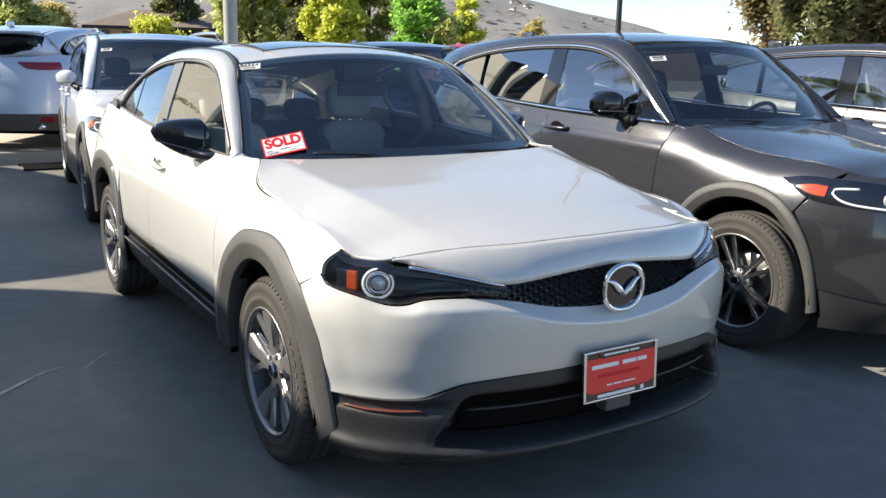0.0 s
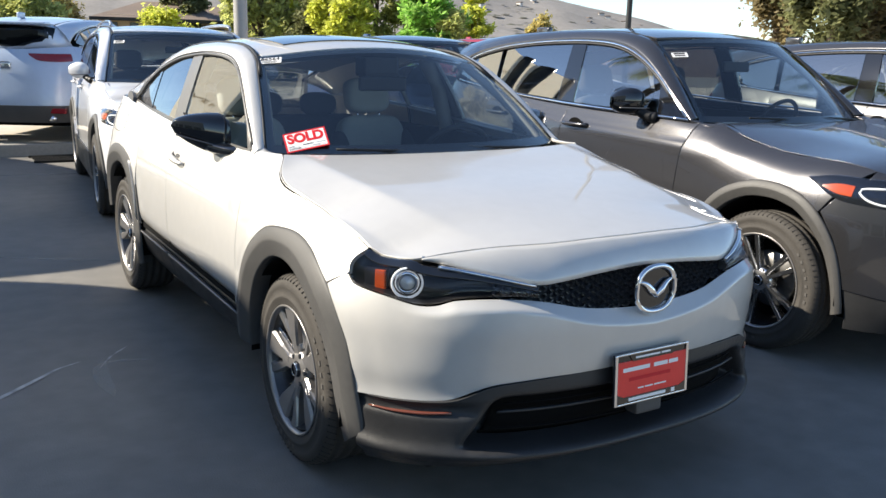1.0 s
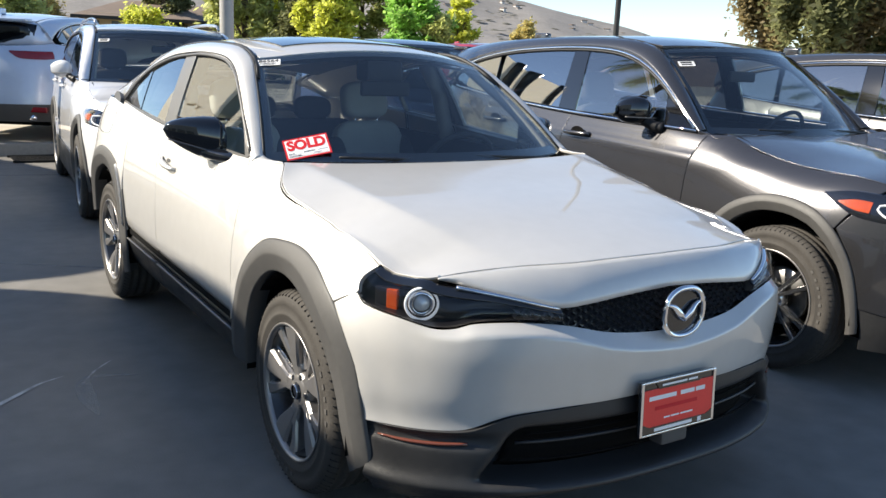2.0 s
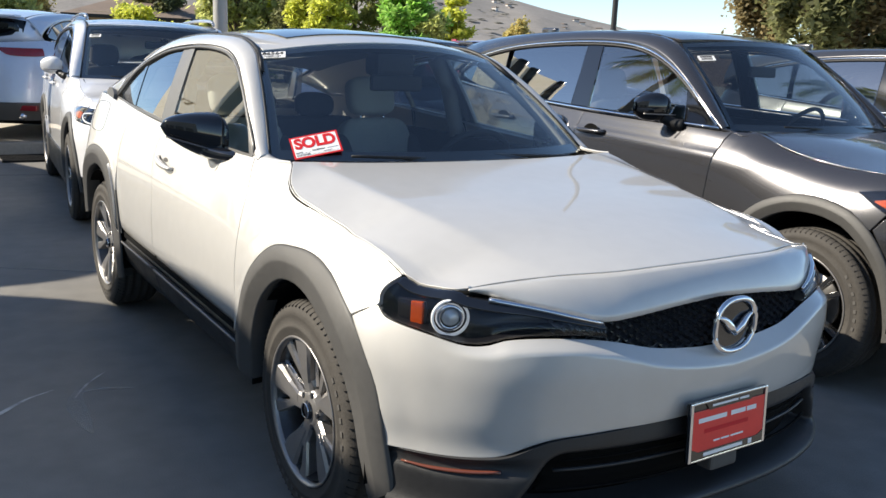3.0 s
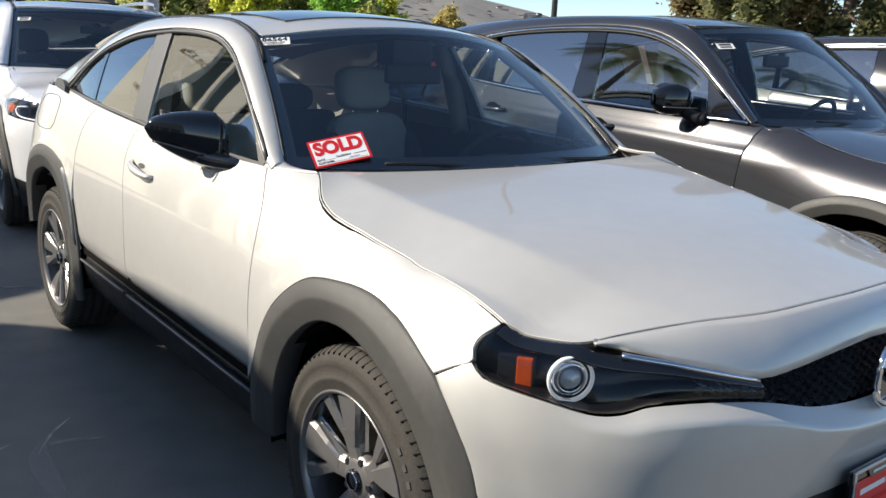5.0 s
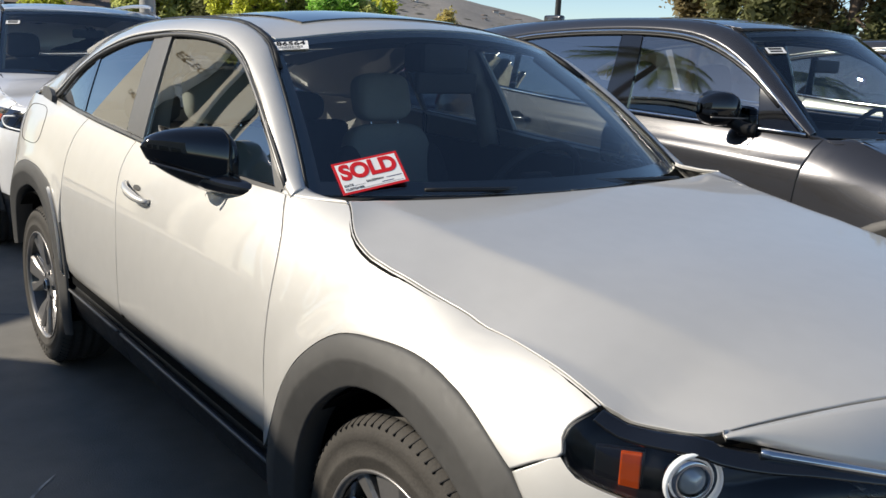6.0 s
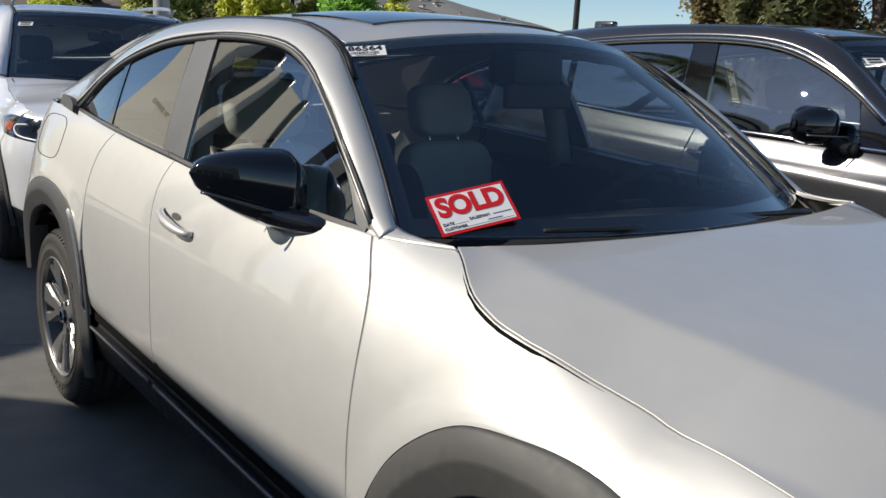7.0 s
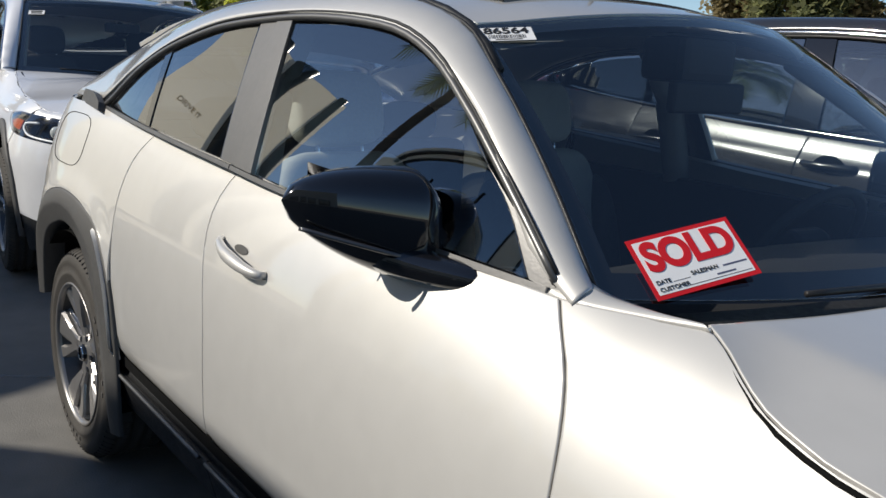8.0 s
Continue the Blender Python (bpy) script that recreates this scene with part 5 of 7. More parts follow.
def proportion(p):
    """Settles a point of the first body form to the car's true width, wheelbase and height."""
    x, y, z = p
    q = min((x / 0.87) ** 2, 1.2)
    mid = 1 / (1 + math.exp(-(y - 0.0) / 0.12)) / (1 + math.exp((y - 2.0) / 0.15))
    rise = min(max(z / 0.35, 0), 1)
    high = min(max((z - 1.1) / 0.3, 0), 1)
    return Vector((x * 1.04, y + 0.028 * (1 - q) - 0.040 * q * mid, z - 0.022 * rise * rise * (3 - 2 * rise) + high * (0.014 - 0.024 * min((x / 0.5) ** 2, 1))))


def settle(car):
    """Applies the proportions to every part; wheels, seats and flat cards keep their shape and only move."""
    rigid = {"wheel", "seat", "dealer_plate"}
    done = set()
    bpy.context.view_layer.update()

    def visit(ob, m):
        for child in ob.children:
            here = m @ child.matrix_local
            kind = child.name.split(".")[0]
            if kind == "wheel":
                continue
            if kind in rigid:
                at = here.translation
                child.matrix_local = m.inverted() @ (Matrix.Translation(proportion(at) - at) @ here)
                continue
            if child.type == "MESH" and child.data.name not in done:
                done.add(child.data.name)
                back = here.inverted()
                for v in child.data.vertices:
                    v.co = back @ proportion(here @ v.co)
                child.data.update()
            visit(child, here)
    visit(car, Matrix.Identity(4))


hero, HERO_FORM = crossover_white()
settle(hero)


# ---- the other cars: family crossovers of one pattern ----
def suv(name, label, coat, m, rails=False, rear=True, trim=None, tall=0.0, interior=True, group="parked cars"):
    car = thing(name, label, "car", m, group)
    trim = trim or CHROME
    R = 0.362
    F = Form(2.70, 0.915, -0.10, 2.80,
             curve((0.2, -0.84), (0.35, -0.92), (0.6, -0.93), (0.8, -0.91), (0.95, -0.86), (1.05, -0.78)),
             curve((0.25, 3.60), (0.5, 3.66), (0.8, 3.62), (1.1, 3.55), (1.3, 3.46)),
             curve((0.5, 1.125), (1.2, 1.145), (2.0, 1.175), (2.8, 1.23), (3.2, 1.27)),
             curve((-0.12, 1.035), (-0.1, 1.036), (0.2, 1.075), (0.5, 1.15), (0.9, 1.20), (1.8, 1.24), (2.8, 1.30), (3.4, 1.33)),
             curve((-0.6, 0.23), (0.2, 0.21), (0.7, 0.18), (2.4, 0.18)),
             curve((1.0, 1.602), (1.3, 1.650), (1.7, 1.674), (2.2, 1.672), (2.7, 1.650), (3.1, 1.61), (3.4, 1.565)),
             curve((-0.80, 0.985), (-0.5, 1.035), (-0.1, 1.075), (0.3, 1.118), (0.55, 1.14)), pf=2.5, pr=3.0,
             cabin=curve((0.5, 0.80), (0.9, 0.825), (1.5, 0.835), (2.2, 0.825), (2.9, 0.79), (3.4, 0.72)), tumble=(0.28, 0.22), ridge=curve((0.2, 0.985), (0.6, 1.0), (1.6, 1.045), (2.6, 1.10), (3.3, 1.13)))
    seam_x = curve((-0.55, 0.735), (-0.3, 0.762), (0.0, 0.768), (0.25, 0.765), (0.45, 0.755))
    seam_z = curve(*[(y, solve_z(F, seam_x(y), y)) for y in (-0.55, -0.45, -0.3, -0.15, 0.0, 0.15, 0.3, 0.45)])

    def hood_z(x, y):
        return F.hood_mid(y) - (F.hood_mid(y) - seam_z(y)) * min(abs(x) / seam_x(y), 1.05) ** 2.2 + 0.004 * math.exp(-((abs(x) - 0.40) / 0.12) ** 2)

    B, sill = F.base, 0.50
    arch_out = [(0.47, 0.30), (0.465, 0.50), (0.41, 0.67), (0.29, 0.80), (0.13, 0.868), (-0.02, 0.878), (-0.17, 0.85), (-0.30, 0.77), (-0.39, 0.65), (-0.44, 0.50), (-0.46, 0.30)]
    arch_in = [(0.40, 0.28), (0.40, 0.46), (0.36, 0.60), (0.265, 0.715), (0.13, 0.785), (-0.02, 0.797), (-0.15, 0.772), (-0.27, 0.69), (-0.35, 0.58), (-0.395, 0.44), (-0.405, 0.28)]
    ro, ri = [(B - y, z) for y, z in arch_out], [(B - y, z) for y, z in arch_in]
    cut_f = [(0.60, sill), (0.62, 0.7), (0.615, 0.95), (0.595, 1.06), (0.565, 1.125)]
    cut_m = [(1.67, sill), (1.69, 0.7), (1.69, 0.95), (1.68, 1.10), (1.665, 1.160)]
    cut_r = [(2.22, sill), (2.29, 0.68), (2.36, 0.85), (2.52, 0.98), (2.58, 1.10), (2.56, 1.21)]
    seam_line = [(y, seam_z(y)) for y in (-0.48, -0.35, -0.2, 0.0, 0.15, 0.3, 0.43)]
    body_panel(F, "fender", car, coat, flank(F, arch_out[2:8][::-1] + [(0.465, 0.50), (0.60, sill)]), flank(F, cut_f), flank(F, seam_line + [(0.565, 1.125)]), flank(F, [(-0.30, 0.77), (-0.36, 0.86), (-0.44, 0.95), (-0.48, seam_z(-0.48))]), 20, 14)
    for nm, l, r, top in (("front_door", cut_f, cut_m, (0.565, 0.9, 1.3, 1.665)), ("rear_door", cut_m, cut_r, (1.665, 2.0, 2.56))):
        body_panel(F, nm, car, coat, flank(F, [l[0], r[0]]), flank(F, r), flank(F, [(y, F.belt(y)) for y in top]), flank(F, l), 16, 34)
    body_panel(F, "quarter_panel", car, coat, flank(F, [cut_r[0]] + ro[2:9]), flank(F, [ro[8], (3.22, 0.9), (3.24, 1.10), (3.22, 1.27)]), flank(F, [(2.56, 1.21), (2.9, 1.24), (3.22, 1.27)]), flank(F, cut_r), 18, 14)
    seam_backing(F, car, [cut_f, cut_m, cut_r, seam_line])
    # crisp shoulder line along the doors
    arch_trim(F, car, arch_out, arch_in, CLAD)
    arch_trim(F, car, ro, ri, CLAD)
    for s in (1, -1):
        uv = coons(flank(F, [(0.40, 0.22), (2.30, 0.22)]), flank(F, [(2.30, 0.22), (2.235, sill)]), flank(F, [(0.465, sill), (2.235, sill)]), flank(F, [(0.40, 0.22), (0.465, sill)]), 12, 8, smooth=False)
        P = F.map(uv)
        P[..., 0] -= 0.010
        sheet("sill_cladding", P, LOWER, car, 0.02, MID, "", s)
    wheel_well(car, 0, R, 0.435, F.half)
    wheel_well(car, B, R, 0.435, F.half)
    box("underbody", (-0.62, -0.55, 0.20), (0.62, 3.2, 0.28), DARK, car, 0.03)
    box("bulkhead", (-0.48, -0.5, 0.25), (0.48, 0.45, 0.92), DARK, car, 0.04)
    # bonnet, nose, bumper
    lip = curve((0, -0.80), (0.3, -0.765), (0.55, -0.66), (0.70, -0.54), (0.738, -0.48))
    front = [(x, lip(abs(x))) for x in (-0.738, -0.70, -0.6, -0.45, -0.3, -0.15, 0)]
    rear_l = [(-0.735, 0.50), (-0.45, 0.425), (-0.2, 0.385), (0, 0.38)]
    side = [(-seam_x(y), y) for y in (-0.48, -0.35, -0.2, 0.0, 0.15, 0.3, 0.43)] + [(-0.735, 0.50)]
    xy = coons(front, [(0, -0.80), (0, -0.2), (0, 0.38)], rear_l, side, 14, 18)
    sheet("bonnet", shrink(whole(np.array([[(x, y, hood_z(x, y)) for x, y in row] for row in xy])), 0.002), coat, car, 0.015, (0, 0, 0))
    for s in (1, -1):
        tube("bonnet_seal", [(s * x, y, hood_z(x, y) - 0.011) for x, y in side], 0.009, DARK, car, 20, 6)
        edge = [F.out(F.at_y(y, z), z) for y, z in [(0.43, seam_z(0.43)), (0.50, 1.11), (0.565, 1.125)]] + [(F.glass_x(0.62, 1.13) - 0.010, 0.62, 1.135)]
        inner = [(-0.735, 0.505, hood_z(0.73, 0.49)), (-0.735, 0.55, 1.112), (-0.735, 0.59, 1.12), (-0.738, 0.63, 1.135)]
        sheet("fender_top", loft([edge, inner], steps(8, 0.004), 5, 0.004, (0, 0.5, 0.5)), coat, car, 0.01, (0, 0.5, 0.5), "", s)
    low3 = [F.out(a, z) for a, z in face(F, [(-0.70, 0.935), (-0.6, 0.915), (-0.45, 0.90), (-0.2, 0.925), (0, 0.93)])]
    low3 = [F.out(F.at_y(-0.47, 0.935), 0.935)] + low3
    top3 = [(x, y, hood_z(x, y)) for x, y in front]
    sheet("nose_panel", whole(loft([low3, top3], steps(18, 0.004), 6, 0.01, MID)), coat, car, 0.012, MID)
    lower = flank(F, [(-0.455, 0.42)]) + face(F, [(-0.80, 0.40), (-0.5, 0.36), (0, 0.36)])
    upper = flank(F, [(-0.302, 0.772), (-0.362, 0.858), (-0.42, 0.862)]) + face(F, [(-0.80, 0.85), (-0.62, 0.825), (-0.47, 0.79), (-0.40, 0.62), (-0.2, 0.50), (0, 0.48)])
    uv = coons(lower, [face(F, [(0, 0.36)])[0], face(F, [(0, 0.48)])[0]], upper, flank(F, [(-0.455, 0.42), (-0.43, 0.56), (-0.39, 0.66), (-0.31, 0.775)]), 26, 14, smooth=False)
    sheet("front_bumper", whole(F.map(uv)), coat, car, 0.015, MID)
    uv = coons(flank(F, [(-0.46, 0.22)]) + face(F, [(-0.75, 0.22), (0, 0.22)]), [face(F, [(0, 0.22)])[0], face(F, [(0, 0.36)])[0]], lower, flank(F, [(-0.46, 0.22), (-0.455, 0.42)]), 24, 8, smooth=False)
    sheet("lower_bumper", whole(F.map(uv, -0.004)), LOWER, car, 0.015, MID)
    g_low, g_top = face(F, [(-0.47, 0.79), (-0.40, 0.62), (-0.2, 0.50), (0, 0.48)]), face(F, [(-0.47, 0.90), (-0.40, 0.903), (-0.2, 0.925), (0, 0.93)])
    uv = coons(g_low, [g_low[-1], g_top[-1]], g_top, [g_low[0], g_top[0]], 16, 10)
    sheet("grille", whole(F.map(uv, -0.025)), BLACK_PLASTIC, car, 0, MID, "black grille")
    wing = [F.out(a, z) for a, z in face(F, [(-0.62, 0.815), (-0.46, 0.77), (-0.40, 0.62), (-0.2, 0.50), (0, 0.475)])]
    tube("grille_wing", [(x, y - 0.008, z) for x, y, z in wing + [(-q[0], q[1], q[2]) for q in wing[-2::-1]]], 0.012, CHROME, car, 50, 8)
    emb = [(0.085 * math.cos(t), F.front(0.74) - 0.01, 0.74 + 0.075 * math.sin(t)) for t in np.linspace(0, 2 * math.pi, 32, endpoint=False)]
    tube("emblem", emb, 0.009, CHROME, car, closed=True)
    for s in (1, -1):
        lamp = new("headlight")
        lamp.parent = car
        top = flank(F, [(-0.20, 0.928), (-0.33, 0.948), (-0.46, 0.945)]) + face(F, [(-0.72, 0.940), (-0.60, 0.920), (-0.50, 0.905)])
        low = flank(F, [(-0.20, 0.924), (-0.30, 0.872), (-0.39, 0.838)]) + face(F, [(-0.80, 0.822), (-0.62, 0.803), (-0.50, 0.80)])
        uv = coons(low, [low[-1], top[-1]], top, [low[0], top[0]], 24, 9)
        H = F.map(uv, 0.003)
        k = np.minimum(np.minimum(np.linspace(0, 8, H.shape[0])[:, None], np.linspace(8, 0, H.shape[0])[:, None]), np.minimum(np.linspace(0, 4, H.shape[1]), np.linspace(4, 0, H.shape[1]))[None]).clip(0, 1)[..., None]
        sheet("lamp_housing", H, PIANO, lamp, 0, MID, "black lamp housing", s)
        L = F.map(uv, 0.006)
        out = F.map(uv, 0.020)
        sheet("lamp_lens", L * (1 - k) + out * k, CLEAR, lamp, 0.002, MID, "", s).visible_shadow = False
        uv = coons(flank(F, [(-0.285, 0.893), (-0.36, 0.868), (-0.43, 0.860)]), flank(F, [(-0.43, 0.860), (-0.43, 0.908)]), flank(F, [(-0.285, 0.899), (-0.36, 0.912), (-0.43, 0.908)]), flank(F, [(-0.285, 0.893), (-0.285, 0.899)]), 8, 5)
        sheet("amber_reflector", F.map(uv, 0.008), AMBER, lamp, 0.003, MID, "", s)
        c = np.array(F.map([face(F, [(-0.70, 0.868), (-0.699, 0.868)]), face(F, [(-0.70, 0.869), (-0.699, 0.869)])], 0.006)[0, 0])
        mc = Matrix.Translation((s * c[0], c[1], c[2])) @ Vector((s * -0.45, -0.9, 0)).to_track_quat("-X", "Z").to_matrix().to_4x4()
        lathe("projector_lens", [(0.0, -0.016), (0.016, -0.014), (0.028, -0.008), (0.033, 0.0)], bpy.data.materials["pale_lens_glint"], lamp, mc, 20)
        loop = F.map([[q] * 2 for q in face(F, [(-0.765, 0.910), (-0.815, 0.900), (-0.825, 0.868), (-0.805, 0.840), (-0.72, 0.826), (-0.64, 0.822)])] + [], 0.0)[:, 0]
        tube("running_light", [(s * x, y - 0.010, z) for x, y, z in loop - np.array((0.006, 0, 0))], 0.0055, bpy.data.materials["white_ring_lens"], lamp, 24, 8)

    # cabin
    def shield(u, v, lift=0.0):
        b = Vector((0.73 * u, 0.41 + 0.225 * u * u, 1.125))
        t = Vector((0.605 * u, 1.03 + 0.13 * u * u, 1.607 - 0.03 * u * u))
        p = b.lerp(t, v)
        k = 4 * v * (1 - v) * 0.022 + lift
        return (p.x, p.y - k * 0.6, p.z + k * 0.8)
    U, V = steps(14, 0.004), steps(8, 0.004)
    sheet("windscreen", np.array([[shield(2 * u - 1, v) for v in V] for u in U]), WINDSHIELD, car, 0.004, MID, "tinted windscreen").visible_shadow = False
    for u0, u1, v0, v1 in ((-1, 1, 0, 0.07), (-1, 1, 0.95, 1), (-1, -0.955, 0.06, 0.96), (0.955, 1, 0.06, 0.96)):
        sheet("glass_border", np.array([[shield(u, v, -0.007) for v in np.linspace(v0, v1, 5)] for u in np.linspace(u0, u1, 10)]), PIANO, car, 0, MID)
    for s in (1, -1):
        inner = [(F.glass_x(y, z) - 0.012, y, z) for y, z in ((0.62, 1.135), (0.78, 1.25), (0.95, 1.37), (1.12, 1.47), (1.30, 1.54), (1.5, 1.573), (1.8, 1.583), (2.2, 1.570), (2.6, 1.535), (2.95, 1.47), (3.18, 1.39), (3.30, 1.32))]
        outer = [shield(-1.0, v) for v in (0.02, 0.25, 0.5, 0.75, 0.97)] + [(-0.60, 1.35, 1.622), (-0.597, 1.7, 1.640), (-0.592, 2.2, 1.637), (-0.585, 2.7, 1.613), (-0.575, 3.1, 1.573), (-0.565, 3.35, 1.53)]
        sheet("cant_rail", loft([inner, [(x - 0.004, y, z + 0.003) for x, y, z in outer]], steps(36, 0.002), 8, 0.018, (0, 1.5, 1.2)), coat, car, 0.02, (0, 1.5, 1.2), "", s)
        tube("roof_ditch", [(s * (x + 0.010), y, z - 0.002) for x, y, z in outer[4:]], 0.009, BLACK_PLASTIC, car, 24, 6)
        tube("windscreen_moulding", [(s * x, y, z) for x, y, z in outer[:5]], 0.006, BLACK_PLASTIC, car, 14, 6)

        def pane(nm, bottom, right, top, left, material, lift=0.0, depth=0.004, lab=""):
            yz = coons(bottom, right, top, left, 12, 8)
            return sheet(nm, np.array([[(F.glass_x(y, z) - lift, y, z) for y, z in row] for row in yz]), material, car, depth, (0, 1.5, 1.2), lab, s)
        bl = lambda y, d=0.02: (y, F.belt(y) + d)
        pane("front_window", [bl(0.88), bl(1.2), bl(1.63)], [bl(1.63), (1.65, 1.38), (1.685, 1.555)], [(0.93, 1.34), (1.12, 1.445), (1.30, 1.515), (1.5, 1.55), (1.685, 1.556)], [bl(0.88), (0.90, 1.25), (0.93, 1.34)], SIDE_GLASS, lab="side glass").visible_shadow = False
        pane("sail_panel", [bl(0.68, 0.015), bl(0.87)], [bl(0.87), (0.90, 1.26), (0.92, 1.335)], [(0.69, 1.155), (0.80, 1.25), (0.915, 1.338)], [bl(0.68, 0.015), (0.69, 1.155)], PIANO, 0.004, 0.02)
        pane("rear_window", [bl(1.80), bl(2.2), bl(2.52)], [bl(2.52), (2.55, 1.40), (2.56, 1.52)], [(1.83, 1.560), (2.2, 1.550), (2.56, 1.52)], [bl(1.80), (1.81, 1.4), (1.83, 1.56)], TINT_GLASS, lab="tinted rear side glass").visible_shadow = False
        pane("quarter_glass", [bl(2.58), bl(2.85), (3.12, 1.31)], [(3.12, 1.31), (3.12, 1.335)], [(2.62, 1.508), (2.88, 1.455), (3.12, 1.335)], [bl(2.58), (2.60, 1.4), (2.62, 1.508)], TINT_GLASS, lab="tinted quarter glass").visible_shadow = False
        pane("b_pillar", [bl(1.637), bl(1.792)], [bl(1.792), (1.805, 1.4), (1.825, 1.575)], [(1.69, 1.575), (1.825, 1.575)], [bl(1.637), (1.655, 1.38), (1.69, 1.575)], PIANO, 0.004, 0.02, "gloss black pillar")
        tube("belt_trim", [(s * (F.glass_x(y, F.belt(y)) - 0.006), y, F.belt(y) + 0.008) for y in np.linspace(0.64, 3.1, 9)], 0.009, trim, car, 24, 8)
        trim_line = [(0.66, 1.15), (0.80, 1.262), (0.95, 1.372), (1.12, 1.465), (1.30, 1.532), (1.5, 1.565), (1.8, 1.575), (2.2, 1.563), (2.6, 1.527), (2.95, 1.455), (3.15, 1.355)]
        tube("window_surround", [(s * (F.glass_x(y, z) - 0.008), y, z) for y, z in trim_line], 0.008, trim if trim is CHROME else PIANO, car, 40, 8)
        tube("weather_strip", [(s * (F.glass_x(y, z - 0.016) - 0.006), y, z - 0.016) for y, z in trim_line[1:]], 0.008, BLACK_PLASTIC, car, 36, 6)
        if rails:
            tube("roof_rail", [(s * -0.585, 1.30, 1.645), (s * -0.585, 1.40, 1.685), (s * -0.58, 2.0, 1.70), (s * -0.572, 2.8, 1.675), (s * -0.567, 2.95, 1.62)], 0.015, SILVER, car, 30, 8)
        # mirror and handles
        mir = new("door_mirror")
        mir.parent = car
        mir["label"] = "door mirror" if coat is not GRAY else "dark grey door mirror with a black foot"
        secs = []
        for k in range(13):
            f = k / 12
            x, e = -0.845 - 0.175 * f, math.sin(math.pi * (0.03 + 0.94 * f)) ** 0.42
            yc, zc, ry, rz = 0.99 + 0.07 * f, 1.225 - 0.004 * f, (0.085 - 0.03 * f) * e, (0.088 - 0.018 * f) * e
            sec = [(x * s, yc + (-ry * abs(math.cos(t)) ** 0.8 if math.cos(t) < 0 else ry * 0.6), zc + rz * math.copysign(abs(math.sin(t)) ** 0.7, math.sin(t))) for t in np.linspace(0, 2 * math.pi, 17)]
            secs.append(sec)
        sheet("mirror_shell", np.array(secs), coat if coat is not GRAY else PIANO, mir, 0, (s * -0.95, 1.01, 1.22))
        tube("mirror_strip", [(s * (-0.86 - 0.15 * u), 0.905 + 0.095 * u ** 1.5, 1.185) for u in np.linspace(0, 1, 6)], 0.004, SATIN, mir, 10, 6)
        tube("mirror_foot", [(s * -0.82, 0.88, 1.13), (s * -0.85, 0.93, 1.14), (s * -0.88, 0.98, 1.17)], [0.035, 0.03, 0.03], BLACK_PLASTIC, mir, 8, 10)
        for y0 in (1.54, 2.42):
            hd = new("door_handle")
            hd.parent = car
            z0 = 1.045 + 0.02 * (y0 - 1.5)
            tube("handle_bar", [(-s * (F.width(y0 + d, z0) + o), y0 + d, z0) for d, o in ((-0.11, 0.0), (-0.10, 0.022), (-0.03, 0.034), (0.05, 0.034), (0.10, 0.018), (0.11, 0.0))], 0.013, coat, hd, 18, 8)
            # dark disc on the door paints the shade behind the handle
            lathe("handle_cup", [(0.0, 0.002), (0.045, 0.0), (0.055, -0.003)], DARK, hd, Matrix.Translation((-s * (F.width(y0, z0) + 0.001), y0, z0)) @ Matrix.Diagonal((s, 1.2, 0.75, 1)), 20)
    roof_pt = lambda x, y: (x, y, F.roof(y) - 0.036 * (abs(x) / 0.59) ** 2.4)
    f_edge = [(x, 1.04 + 0.13 * (x / 0.60) ** 2) for x in np.linspace(-0.585, 0.585, 7)]
    xy = coons(f_edge, [f_edge[-1], (0.58, 2.0), (0.555, 3.33)], [(-0.555, 3.33), (0, 3.42), (0.555, 3.33)], [f_edge[0], (-0.58, 2.0), (-0.555, 3.33)], 14, 18)
    sheet("roof_panel", np.array([[roof_pt(x, y) for x, y in row] for row in xy]), coat, car, 0.015, (0, 1.5, 1.0))
    box("roof_fin", (-0.025, 2.95, 1.62), (0.025, 3.12, 1.70), coat, car, 0.02, 3, smooth=True)
    # tail
    E = F.yrq + 0.9 * math.pi / 2
    top_t = flank(F, [(3.22, 1.27), (3.40, 1.25)]) + [(E, 1.22)]
    uv = coons(flank(F, [(3.16, 0.50), (3.4, 0.50)]) + [(E, 0.50)], [(E, 0.50), (E, 1.22)], top_t, flank(F, [(3.16, 0.50), (3.24, 1.0), (3.22, 1.27)]), 16, 12)
    sheet("tailgate", whole(F.map(uv)), coat, car, 0.015, MID)
    uv = coons(flank(F, [(3.12, 0.28), (3.3, 0.28)]) + [(E, 0.28)], [(E, 0.28), (E, 0.50)], flank(F, [(3.16, 0.497), (3.4, 0.497)]) + [(E, 0.497)], flank(F, [(3.12, 0.28), (3.16, 0.497)]), 16, 8)
    sheet("rear_bumper", whole(F.map(uv, 0.012)), CLAD, car, 0.015, MID)
    q0 = np.array([F.out(a, z) for a, z in top_t])
    q1 = np.array([(-0.56, 3.345, 1.53), (-0.40, 3.43, 1.55), (0, 3.47, 1.56)])
    half = loft([q0, q1], steps(12, 0.004), 6, 0.02, MID)
    sheet("hatch_frame", whole(half), coat, car, 0.02, MID)
    inset = loft([[(x * 0.94, y + 0.012, z + 0.03) for x, y, z in q0[1:]], [(x * 1.02, y + 0.014, z - 0.03) for x, y, z in q1]], steps(10, 0.004), 6, 0.022, MID)
    sheet("rear_screen", whole(inset), REAR_GLASS, car, 0.006, MID, "tinted rear window")
    sheet("screen_back", whole(inset - np.array((0, 0.006, 0.002))), PIANO, car, 0, MID)
